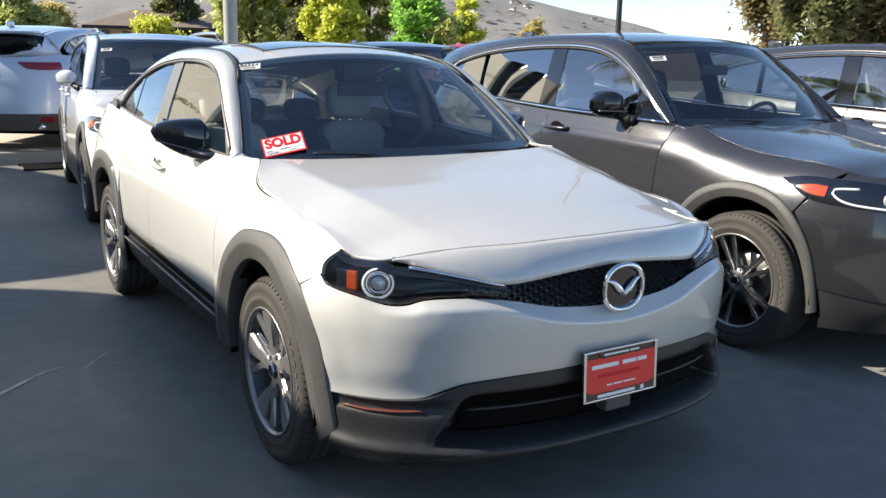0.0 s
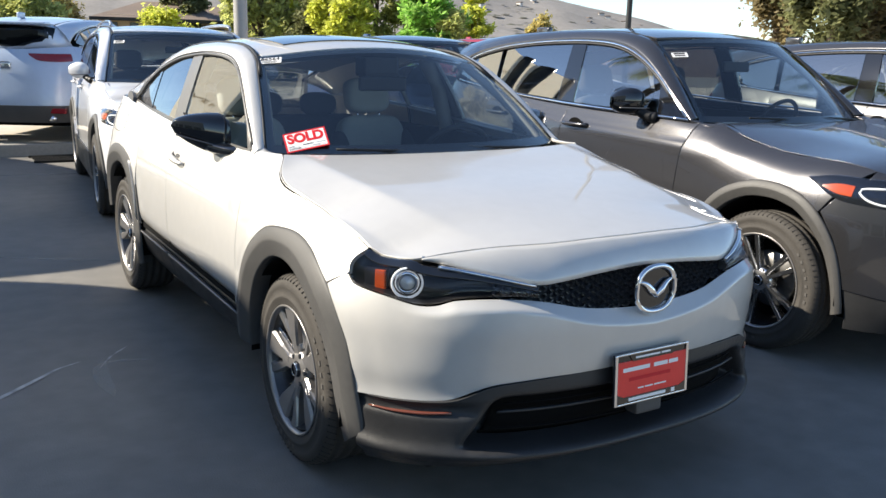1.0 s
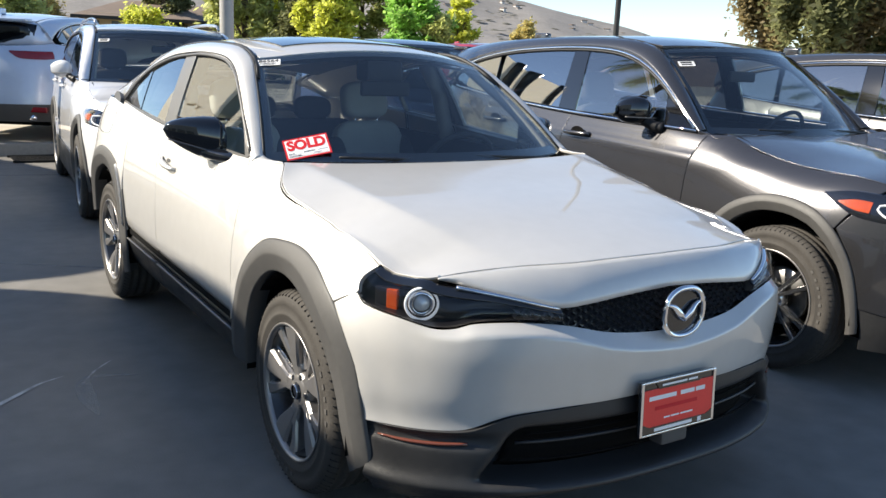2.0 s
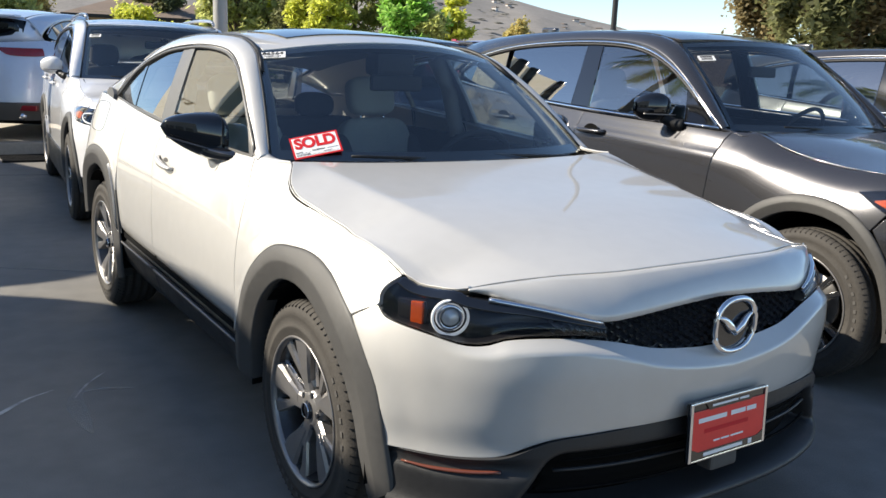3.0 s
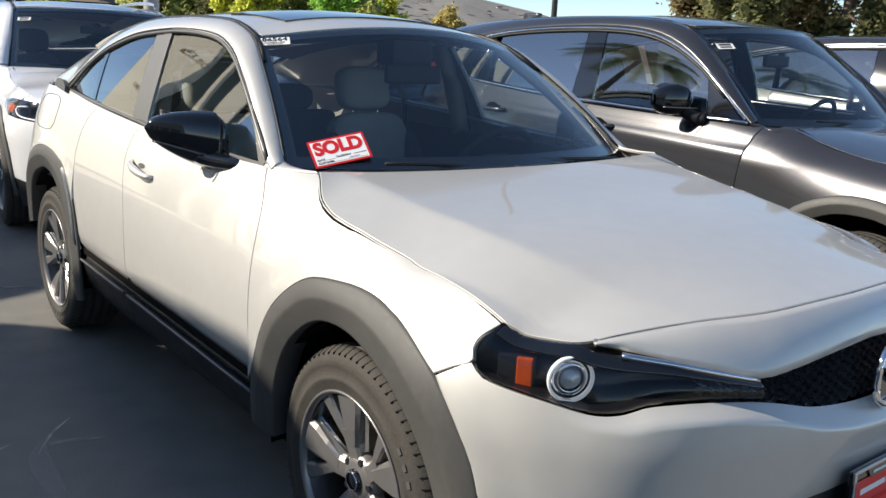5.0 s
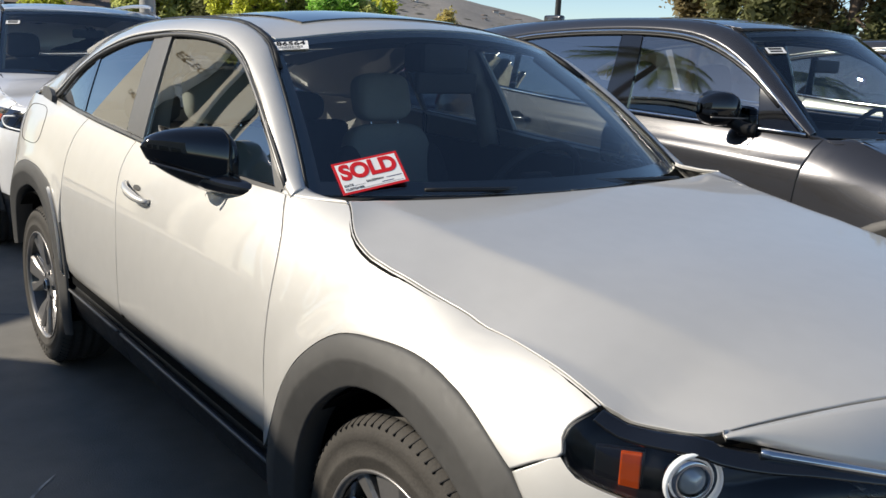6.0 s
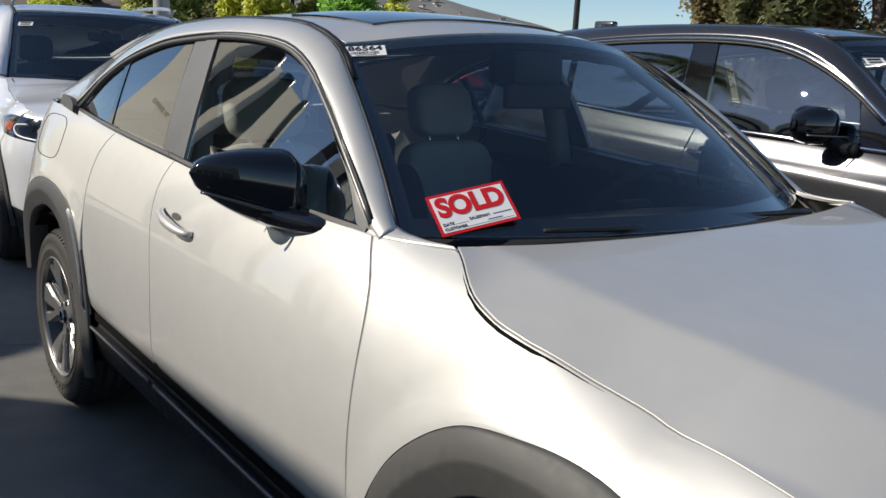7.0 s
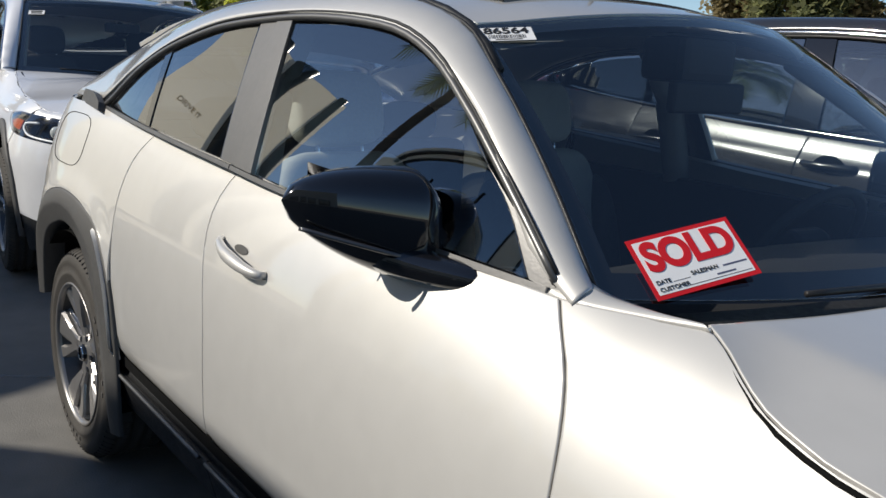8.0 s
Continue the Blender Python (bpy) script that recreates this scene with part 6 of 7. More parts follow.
    box("spoiler", (-0.52, 3.36, 1.535), (0.52, 3.56, 1.57), coat, car, 0.015, 3, smooth=True)
    for s in (1, -1):
        uv = coons(flank(F, [(3.34, 1.075), (3.44, 1.065)]) + [(F.yrq + 0.9 * 1.25, 1.075), (F.yrq + 0.9 * 1.39, 1.145)], [(F.yrq + 0.9 * 1.39, 1.145), (F.yrq + 0.9 * 1.39, 1.165)], flank(F, [(3.32, 1.165), (3.44, 1.165)]) + [(F.yrq + 0.9 * 1.25, 1.168), (F.yrq + 0.9 * 1.39, 1.17)], flank(F, [(3.34, 1.075), (3.32, 1.165)]), 14, 6)
        sheet("tail_light", F.map(uv, 0.012), RED_LENS, car, 0.01, MID, "dark red tail lamp", s)
        box("reflector", (s * 0.60 - 0.13, 3.52, 0.40), (s * 0.60 + 0.13, 3.60, 0.47), RED_LENS, car, 0.01)
        tube("exhaust_tip", [(s * 0.55, 3.40, 0.33), (s * 0.55, 3.60, 0.33)], 0.04, CHROME, car, 4, 16)
    box("rear_badge", (-0.07, 3.60, 0.96), (0.07, 3.625, 1.06), CHROME, car, 0.03, 4, smooth=True)
    # interior
    if interior:
        P = np.array([[(x, 0.56 + 0.40 * v + 0.09 * (x / 0.7) ** 2, 1.085 - 0.03 * v - 0.02 * (x / 0.7) ** 2) for v in np.linspace(0, 1, 5)] for x in np.linspace(-0.72, 0.72, 10)])
        P[:, :, 1] -= (0.14 * (1 - np.linspace(0, 1, 5)))[None]
        sheet("dashboard", P, CABIN, car, 0.12, (0, 0.7, 0.5))
        for x in (-0.37, 0.37):
            seat(car, x, 1.50, 0.50, SEAT_DARK, SEAT_DARK)
        box("rear_backrest", (-0.62, 2.45, 0.6), (0.62, 2.60, 1.22), SEAT_DARK, car, 0.05, 3, smooth=True)
        box("cabin_floor", (-0.76, 0.45, 0.34), (0.76, 3.2, 0.40), CABIN, car, 0.02)
        sheet("headliner", np.array([[(x, y, F.roof(y) - 0.06 - 0.03 * (abs(x) / 0.6) ** 2) for y in np.linspace(1.1, 3.2, 6)] for x in np.linspace(-0.6, 0.6, 6)]), LINER, car)
        ringpts = [(0.185 * math.cos(t), 0.185 * math.sin(t), 0) for t in np.linspace(0, 2 * math.pi, 28, endpoint=False)]
        tube("steering_wheel", ringpts, 0.014, CABIN, car, closed=True, seg=8).matrix_local = pose(0.37, 0.98, 1.06, -62)
        box("inner_mirror", (-0.12, 1.02, 1.40), (0.12, 1.045, 1.465), CABIN, car, 0.012)
        for s in (1, -1):
            box("door_card", (s * 0.80 - 0.02, 0.6, 0.4), (s * 0.80 + 0.02, 3.1, 1.10), CABIN, car, 0.01)
            tube("inner_pillar", [(s * x * 0.955, y + 0.03, z - 0.02) for x, y, z in [shield(-1.0, v) for v in (0.0, 0.3, 0.6, 1.0)]], 0.022, LINER, car, 10, 6)
    sheet("cowl", np.array([[(x, 0.385 + 0.16 * (x / 0.66) ** 2 + 0.09 * v, 1.110 + 0.006 * v - 0.02 * abs(x)) for v in (0, 0.5, 1)] for x in np.linspace(-0.70, 0.70, 10)]), BLACK_PLASTIC, car, 0.02, (0, 0.4, 0.5))
    for x0, x1 in ((0.55, -0.08), (0.04, -0.50)):
        tube("wiper_arm", [(x0, 0.50, 1.125), ((x0 + x1) / 2, 0.455, 1.145), (x1, 0.475, 1.155)], [0.009, 0.006, 0.005], BLACK_PLASTIC, car, 8, 6)
    for s in (1, -1):
        for y in (0, B):
            tyre_and_rim(car, -s * 0.795, y, R, 0.225, 0.242, s, thin_spokes)

    def on_glass(u, v):
        c, r = Vector(shield(u, v, 0.005)), Vector(shield(u + 0.05, v, 0.003)) - Vector(shield(u - 0.05, v, 0.003))
        return m @ plane_pose(c, r, Vector(shield(u, v + 0.03, 0.003)) - Vector(shield(u, v - 0.03, 0.003)))
    tag = thing("stock_sticker", "small white barcode sticker on a dark windscreen", "sticker", on_glass(-0.875, 0.775))
    box("sticker_paper", (-0.050, -0.022, 0), (0.050, 0.022, 0.0006), PAPER, tag, 0)
    for y0, h, w in ((0.004, 0.014, 0.036), (-0.014, 0.012, 0.034)):
        box("print_bar", (-w, y0, 0.0007), (w, y0 + h, 0.0010), INK, tag, 0)
    return car


suv("grey_crossover", "dark grey metallic crossover with chrome window trim", GRAY, pose(2.63, 0.07, 0))
suv("white_suv", "pearl white crossover with roof rails parked nose out", PEARL, pose(0.33, 5.15, 0, 0, 0, -5.5), rails=True)
# its tail is in shade, and the coat colour carries that blue
suv("white_suv", "white crossover seen from its tail, blue skylit shade put into its paint", SHADED_WHITE, pose(1.03, 13.13, 0.16, 0, 0, 150), interior=True)
suv("grey_crossover", "dark grey crossover with bright window pillars", GRAPHITE, pose(5.32, -0.32, 0))
suv("navy_crossover", "dark blue crossover in the next row", NAVY, pose(3.45, 5.3, 0, 0, 0, -3))
suv("red_crossover", "deep red crossover in the next row", RED, pose(7.75, 9.3, 0.10, 0, 0, -3))


# ---- ground ----
def ground_material():
    m = mat("dark_sealed_asphalt", (0.205, 0.195, 0.180), 0.75, 0, 0, 0.2, 0.22, 0.6, 0.5, 160, 0.1)
    return m


def worn(name, color, cover):
    """A thin broken film of pale rubber or paint, the asphalt showing through its gaps."""
    m = mat(name, color, 0.75, 0, 0, 0.2, 0.25, 14)
    n, l = m.node_tree.nodes, m.node_tree.links
    clear, mx, noise, amount, geo = n.new("ShaderNodeBsdfTransparent"), n.new("ShaderNodeMixShader"), n.new("ShaderNodeTexNoise"), n.new("ShaderNodeMath"), n.new("ShaderNodeTexCoord")
    noise.inputs["Scale"].default_value, noise.inputs["Detail"].default_value = 17, 7
    amount.operation = "MULTIPLY"
    amount.inputs[1].default_value = cover * 2
    l.new(geo.outputs["Object"], noise.inputs["Vector"])
    l.new(noise.outputs[0], amount.inputs[0])
    l.new(amount.outputs[0], mx.inputs[0])
    l.new(clear.outputs[0], mx.inputs[1])
    l.new(n["Principled BSDF"].outputs[0], mx.inputs[2])
    l.new(mx.outputs[0], n["Material Output"].inputs[0])
    return m


ASPHALT = ground_material()
CONCRETE = mat("pale_concrete", (0.52, 0.47, 0.40), 0.85, 0, 0, 0.3, 0.12, 0.8, 0.3, 60)
KERB = mat("grey_kerb_concrete", (0.30, 0.29, 0.27), 0.85, 0, 0, 0.3, 0.15, 2.0, 0.3, 60)
LINE = worn("worn_marking_paint", (0.30, 0.30, 0.295), 0.30)
SCUFF = worn("pale_tyre_scuff", (0.58, 0.57, 0.55), 0.75)
FAINT = worn("faint_tyre_scuff", (0.44, 0.43, 0.41), 0.24)
IRON = mat("dark_iron_grate", (0.02, 0.02, 0.02), 0.6, 0.5, 0, 0.3, 0.2, 8)
bm = bmesh.new()
bmesh.ops.create_grid(bm, x_segments=40, y_segments=40, size=2500)
tagged(part("ground", bm, ASPHALT), "dark sealed asphalt of a dealer's parking lot", "ground", kind="structure")
apron = box("pavement", (-13.0, 10.0, -0.05), (40, 27, 0.15), CONCRETE, None, 0.012)
tagged(apron, "pale concrete apron behind a low kerb", "pavement", kind="structure")
kerb = thing("kerb", "grey concrete kerb stones along the apron", "kerb", kind="structure")
stone = None
for k in range(30):
    x = -10 + k * 1.5
    if stone is None:
        stone = box("kerb_stone", (0, 0, -0.05), (1.492, 0.15, 0.158), KERB, kerb, 0.02, 2)
        stone.location = (x, 9.845, 0)
    else:
        o = link("kerb_stone", stone.data, kerb)
        o.location = (x, 9.845, 0)
# worn bay lines, almost the colour of the asphalt
lines = thing("bay_marking", "worn grey parking bay line on dark asphalt", "marking", kind="structure")
for (x0, y0), (x1, y1), w in (((-3.2, 4.94), (-0.45, 3.17), 0.03), ((-4.0, 8.55), (0.6, 7.75), 0.05)):
    a, b = Vector((x0, y0, 0)), Vector((x1, y1, 0))
    n = (b - a).normalized().cross(Vector((0, 0, 1))) * w / 2
    bm = bmesh.new()
    bm.faces.new([bm.verts.new(v + Vector((0, 0, 0.004))) for v in (a - n, b - n, b + n, a + n)])
    part("paint_line", bm, LINE, lines, smooth=False)
# pale curved tyre scuffs
for pts, w, film in (([(-1.95, 0.93), (-1.75, 1.09), (-1.58, 1.25), (-1.47, 1.355), (-1.36, 1.412)], 0.024, SCUFF), ([(-1.30, 1.28), (-1.253, 1.37), (-1.209, 1.441), (-1.125, 1.535)], 0.011, SCUFF),
                     ([(-1.31, 0.90), (-1.315, 1.08), (-1.30, 1.27), (-1.24, 1.40)], 0.075, FAINT), ([(-1.28, 1.33), (-1.195, 1.341), (-1.06, 1.29)], 0.035, FAINT), ([(-1.02, -0.62), (-1.0, -0.5), (-0.985, -0.38)], 0.010, SCUFF)):
    c = spline([(x, y, 0.004) for x, y in pts], 24)
    d = np.gradient(c, axis=0)
    d /= np.linalg.norm(d, axis=1, keepdims=True)
    n = np.stack([-d[:, 1], d[:, 0], 0 * d[:, 0]], 1)
    taper = (np.sin(np.linspace(0.02, math.pi - 0.02, 24)) ** 0.7 * w / 2)[:, None]
    tagged(link("tyre_scuff", grid_mesh(np.stack([c - n * taper, c + n * taper], 1), 0, (0, 0, -9)), None, film), "pale curved tyre scuff on dark asphalt", "scuff", kind="structure")
grate = thing("drain_grate", "black iron drain grate in the asphalt by the kerb", "drain", pose(-0.15, 9.35, 0.004))
for k in range(9):
    box("grate_bar", (-0.45, -0.25 + k * 0.058, 0), (0.45, -0.22 + k * 0.058, 0.02), IRON, grate, 0.003)
for y in (-0.28, 0.30):
    box("grate_rim", (-0.48, y - 0.02, 0), (0.48, y + 0.02, 0.024), IRON, grate, 0.003)


# ---- the showroom behind the camera: round-topped gables that shade the lot ----
STUCCO = mat("beige_stucco", (0.74, 0.68, 0.57), 0.9, 0, 0, 0.3, 0.07, 1.2, 0.3, 70)
FRAME = mat("dark_bronze_frame", (0.03, 0.028, 0.026), 0.4, 0.5, 0, 0.5, 0.1, 6)
SHOP_GLASS = mat("mirrored_showroom_glass", (0.62, 0.67, 0.72), 0.02, 1.0, 0, 0.5, 0.05, 2)
DARK_GLASS = mat("dark_showroom_glass", (0.10, 0.10, 0.10), 0.05, 0, 0.5, 0.5, 0.1, 2)
GABLES = ((8.60, 2.58, 1.24, 3.5), (14.95, 3.65, 1.50, 2.0))


# unseen roof line, heights chosen to lay its shadow edge on door and wheel
def eaves(y):
    z = 9.75
    for c, h, rise, p in GABLES:
        if abs(y - c) < h:
            z = 9.8 + rise * (1 - abs((y - c) / h) ** p) ** (1 / p)
    return z if y > 9.35 else curve((8.0, 10.55), (8.3, 10.68), (8.6, 10.85), (8.78, 11.0), (8.9, 11.055), (9.35, 11.045))(y)


show = thing("showroom", "beige stucco car showroom with round-topped gables", "building", kind="structure")
X = -14.0
ys = sorted(set([round(float(v), 4) for v in np.linspace(-16, 5.9, 8)] + [8.0, 8.15, 8.3, 8.45, 8.6, 8.75, 8.9, 9.1, 9.34] + [round(c + h * math.sin(t), 4) for c, h, _, _ in GABLES for t in np.linspace(-math.pi / 2, math.pi / 2, 41)] + [18.7, 19.0]))
P = np.array([[(X, y, z) for z in (0, eaves(y))] + [(X - 0.4, y, eaves(y)), (X - 0.4, y, 0)] for y in ys])
me = grid_mesh(P, 0, (X - 0.2, 0, 2))
me.polygons.foreach_set("use_smooth", [False] * len(me.polygons))
link("facade", me, show, STUCCO)
box("end_wall", (X - 9, 19.0, 0), (X, 19.3, 9.7), STUCCO, show, 0.02)
box("end_wall", (X - 9, -16.3, 0), (X, -16.0, 10.7), STUCCO, show, 0.02)
box("back_wall", (X - 9.3, -16, 0), (X - 9.0, 19.2, 8.9), STUCCO, show, 0.02)
box("roof_slab", (X - 9, -16, 8.6), (X - 0.4, 19.0, 8.8), STUCCO, show, 0.02)
for c, h, rise, p in GABLES:
    band = [(X + 0.05, c + (h - 0.28) * math.cos(t), 9.5 + (rise - 0.05) * math.sin(t) ** (2 / p)) for t in np.linspace(0.01, math.pi - 0.01, 24)]
    tube("gable_moulding", band, 0.09, FRAME, show, 30, 8)
    glass_pts = [(c + (h - 0.45) * math.cos(t), 9.1 + (rise - 0.1) * math.sin(t) ** (2 / p)) for t in np.linspace(0.01, math.pi - 0.01, 20)]
    outline = [(c + h - 0.45, 0.3)] + glass_pts + [(c - h + 0.45, 0.3)]
    bm = bmesh.new()
    bm.faces.new([bm.verts.new((X + 0.006, y, z)) for y, z in outline])
    part("shop_window", bm, SHOP_GLASS, show, smooth=False)
    tube("window_arch", [(X + 0.03, y, z) for y, z in glass_pts], 0.06, FRAME, show, 30, 8)
    for y in np.linspace(c - h + 0.45, c + h - 0.45, 4):
        box("mullion", (X, y - 0.03, 0.2), (X + 0.05, y + 0.03, 9.1), FRAME, show, 0.01)
for y in (-12.5, -8.5, -4.5, -0.5):
    box("shop_window", (X, y - 1.5, 0.3), (X + 0.02, y + 1.5, 3.1), DARK_GLASS, show, 0)
    for q in (-1.5, 0, 1.5):
        box("mullion", (X, y + q - 0.04, 0.2), (X + 0.08, y + q + 0.04, 3.15), FRAME, show, 0.01)


# a tall translucent banner further along, seen from its back with the sun behind it
# stand-in added out of view to fill the side-glass reflections with bright beige
PALE = mat("translucent_beige_fabric", (0.72, 0.66, 0.54), 0.9, 0, 0, 0.2, 0.04, 1.2)
b, tl, mx = PALE.node_tree.nodes["Principled BSDF"], PALE.node_tree.nodes.new("ShaderNodeBsdfTranslucent"), PALE.node_tree.nodes.new("ShaderNodeMixShader")
tl.inputs[0].default_value = (0.90, 0.83, 0.68, 1)
mx.inputs[0].default_value = 0.85
PALE.node_tree.links.new(b.outputs[0], mx.inputs[1])
PALE.node_tree.links.new(tl.outputs[0], mx.inputs[2])
PALE.node_tree.links.new(mx.outputs[0], PALE.node_tree.nodes["Material Output"].inputs[0])
INK_BROWN = PALE.copy()
INK_BROWN.name = "faded_brown_print"
INK_BROWN.node_tree.nodes[tl.name].inputs[0].default_value = (0.60, 0.53, 0.41, 1)
wing = thing("banner_wall", "translucent beige banner added for the side-glass reflections, with dark columns and lettering", "banner", kind="structure")
PY = 24.0
side = [(-14.3 + 0.9 * (z / 12) ** 2, z) for z in np.linspace(0, 12, 12)]
bm = bmesh.new()
bm.faces.new([bm.verts.new((x, PY - 0.5, z)) for x, z in side + [(-6.6, 12), (-6.6, 0)]])
part("banner_cloth", bm, PALE, wing, smooth=False)
for x, r in ((-13.9, 0.16), (-12.0, 0.36), (-10.6, 0.42)):
    tube("banner_column", [(x, PY - 0.55, 0), (x + 0.1, PY - 0.55, 6), (x + 0.9, PY - 0.55, 12.2)], r, FRAME, wing, 24, 10)
for text, x, z, h in (("ELECTRIC", -9.4, 9.6, 0.40), ("DRIVE IT", -8.1, 6.0, 0.36)):
    lettering("banner_letters", text, h, INK_BROWN, wing, Matrix.Translation((x, PY - 0.55, z)) @ Matrix(((1, 0, 0), (0, 0, -1), (0, 1, 0))).to_4x4(), -1.0, 0.012)


# ---- poles ----
GALV = mat("grey_painted_steel", (0.36, 0.35, 0.33), 0.5, 0.2, 0, 0.5, 0.08, 3)
BRONZE = mat("dark_bronze_pole", (0.03, 0.03, 0.03), 0.45, 0.3, 0, 0.5, 0.1, 3)


def bearing(az, d, z=0.0):
    """A place by its bearing and distance from where the walk begins."""
    return Vector((-1.93 + d * math.sin(radians(az)), -2.87 + d * math.cos(radians(az)), z))


def light_pole(name, label, p, r, h, material, base):
    o = thing(name, label, "lamp post", Matrix.Translation(p))
    tube("shaft", [(0, 0, 0), (0, 0, h / 2), (0, 0, h)], [r, r * 0.95, r * 0.85], material, o, 6, 16)
    lathe("footing", [(0.0, base), (r * 1.9, base), (r * 2.0, base - 0.03), (r * 2.0, 0.0)], KERB, o, pose(0, 0, 0, 0, -90, 0) @ Matrix.Diagonal((-1, 1, 1, 1)), 20)


light_pole("lamp_post", "thick pale grey lamp post behind the cars", bearing(18.57, 16.6), 0.125, 9.0, GALV, 0.75)
light_pole("lamp_post", "slim dark lamp post against the sky", bearing(42.95, 24.0), 0.075, 9.0, BRONZE, 0.6)


# ---- far off: house, trees, hill ----
WALL_TAN = mat("tan_house_wall", (0.50, 0.38, 0.24), 0.9, 0, 0, 0.3, 0.06, 0.5, 0.2, 10)
ROOF_BROWN = mat("brown_roof_tiles", (0.20, 0.155, 0.125), 0.85, 0, 0, 0.3, 0.15, 0.6, 0.4, 8)
WINDOW_DARK = mat("dark_house_window", (0.03, 0.035, 0.04), 0.15, 0, 0, 0.5, 0.1, 3)


def house():
    h = thing("house", "tan single-storey house with brown hipped roof", "house", Matrix.Translation(bearing(14.83, 58)) @ Matrix.Rotation(radians(-14), 4, "Z"))
    box("wall", (-4.2, 0, 0), (-1.4, 8, 3.25), WALL_TAN, h, 0.03)
    box("wall", (-1.4, 1.5, 0), (9.0, 9, 3.0), WALL_TAN, h, 0.03)
    for lo, hi, ridge, top in (((-4.9, -0.7), (2.5, 9), (-2.0, 1.4), 4.25), ((-2.0, 0.6), (9.8, 9.8), (1.0, 8.2), 4.15)):
        bm = bmesh.new()
        z = 3.05
        a = [bm.verts.new(v) for v in ((lo[0], lo[1], z), (hi[0], lo[1], z), (hi[0], hi[1], z), (lo[0], hi[1], z))]
        m = (lo[1] + hi[1]) / 2
        r = [bm.verts.new((ridge[0], m, top)), bm.verts.new((ridge[1], m, top))]
        for f in ((a[0], a[1], r[1], r[0]), (a[1], a[2], r[1]), (a[2], a[3], r[0], r[1]), (a[3], a[0], r[0]), (a[3], a[2], a[1], a[0])):
            bm.faces.new(f)
        part("roof", bm, ROOF_BROWN, h, smooth=False)
        box("fascia", (lo[0], lo[1] - 0.02, z - 0.18), (hi[0], lo[1] + 0.06, z + 0.02), FRAME, h, 0.01)
    box("roof_vent", (-0.8, 3.4, 4.1), (0.9, 4.6, 4.55), WALL_TAN, h, 0.02)
    for x in (-3.6, -2.4):
        w = box("window", (x - 0.25, -0.05, 1.3), (x + 0.25, 0.02, 2.8), WINDOW_DARK, h, 0.01)
        box("window_frame", (x - 0.31, -0.03, 2.8), (x + 0.31, 0.02, 2.88), WALL_TAN, w, 0.01)
    for x in (0.2, 2.4, 4.8, 7.0):
        w = box("window", (x - 0.6, 1.44, 0.9), (x + 0.6, 1.52, 2.5), WINDOW_DARK, h, 0.01)
        box("window_frame", (x - 0.66, 1.46, 2.5), (x + 0.66, 1.54, 2.6), FRAME, w, 0.01)


house()
BARK = mat("grey_brown_bark", (0.14, 0.105, 0.08), 0.95, 0, 0, 0.2, 0.3, 3, 0.6, 20)
LEAVES = {}


def leaf_mat(name, c):
    if name not in LEAVES:
        m = mat(name, c, 0.6, 0, 0, 0.3)
        n, l = m.node_tree.nodes, m.node_tree.links
        geo, ramp = n.new("ShaderNodeNewGeometry"), n.new("ShaderNodeValToRGB")
        ramp.color_ramp.elements[0].color = (*[v * 0.65 for v in c], 1)
        ramp.color_ramp.elements[1].color = (*[min(1, v * 1.5) for v in c], 1)
        l.new(geo.outputs["Random Per Island"], ramp.inputs[0])
        b = n["Principled BSDF"]
        l.new(ramp.outputs[0], b.inputs["Base Color"])
        b.inputs["Transmission Weight"].default_value = 0.0
        tr, mx = n.new("ShaderNodeBsdfTranslucent"), n.new("ShaderNodeMixShader")
        l.new(ramp.outputs[0], tr.inputs[0])
        mx.inputs[0].default_value = 0.6
        l.new(b.outputs[0], mx.inputs[1])
        l.new(tr.outputs[0], mx.inputs[2])
        l.new(mx.outputs[0], n["Material Output"].inputs[0])
        LEAVES[name] = m
    return LEAVES[name]


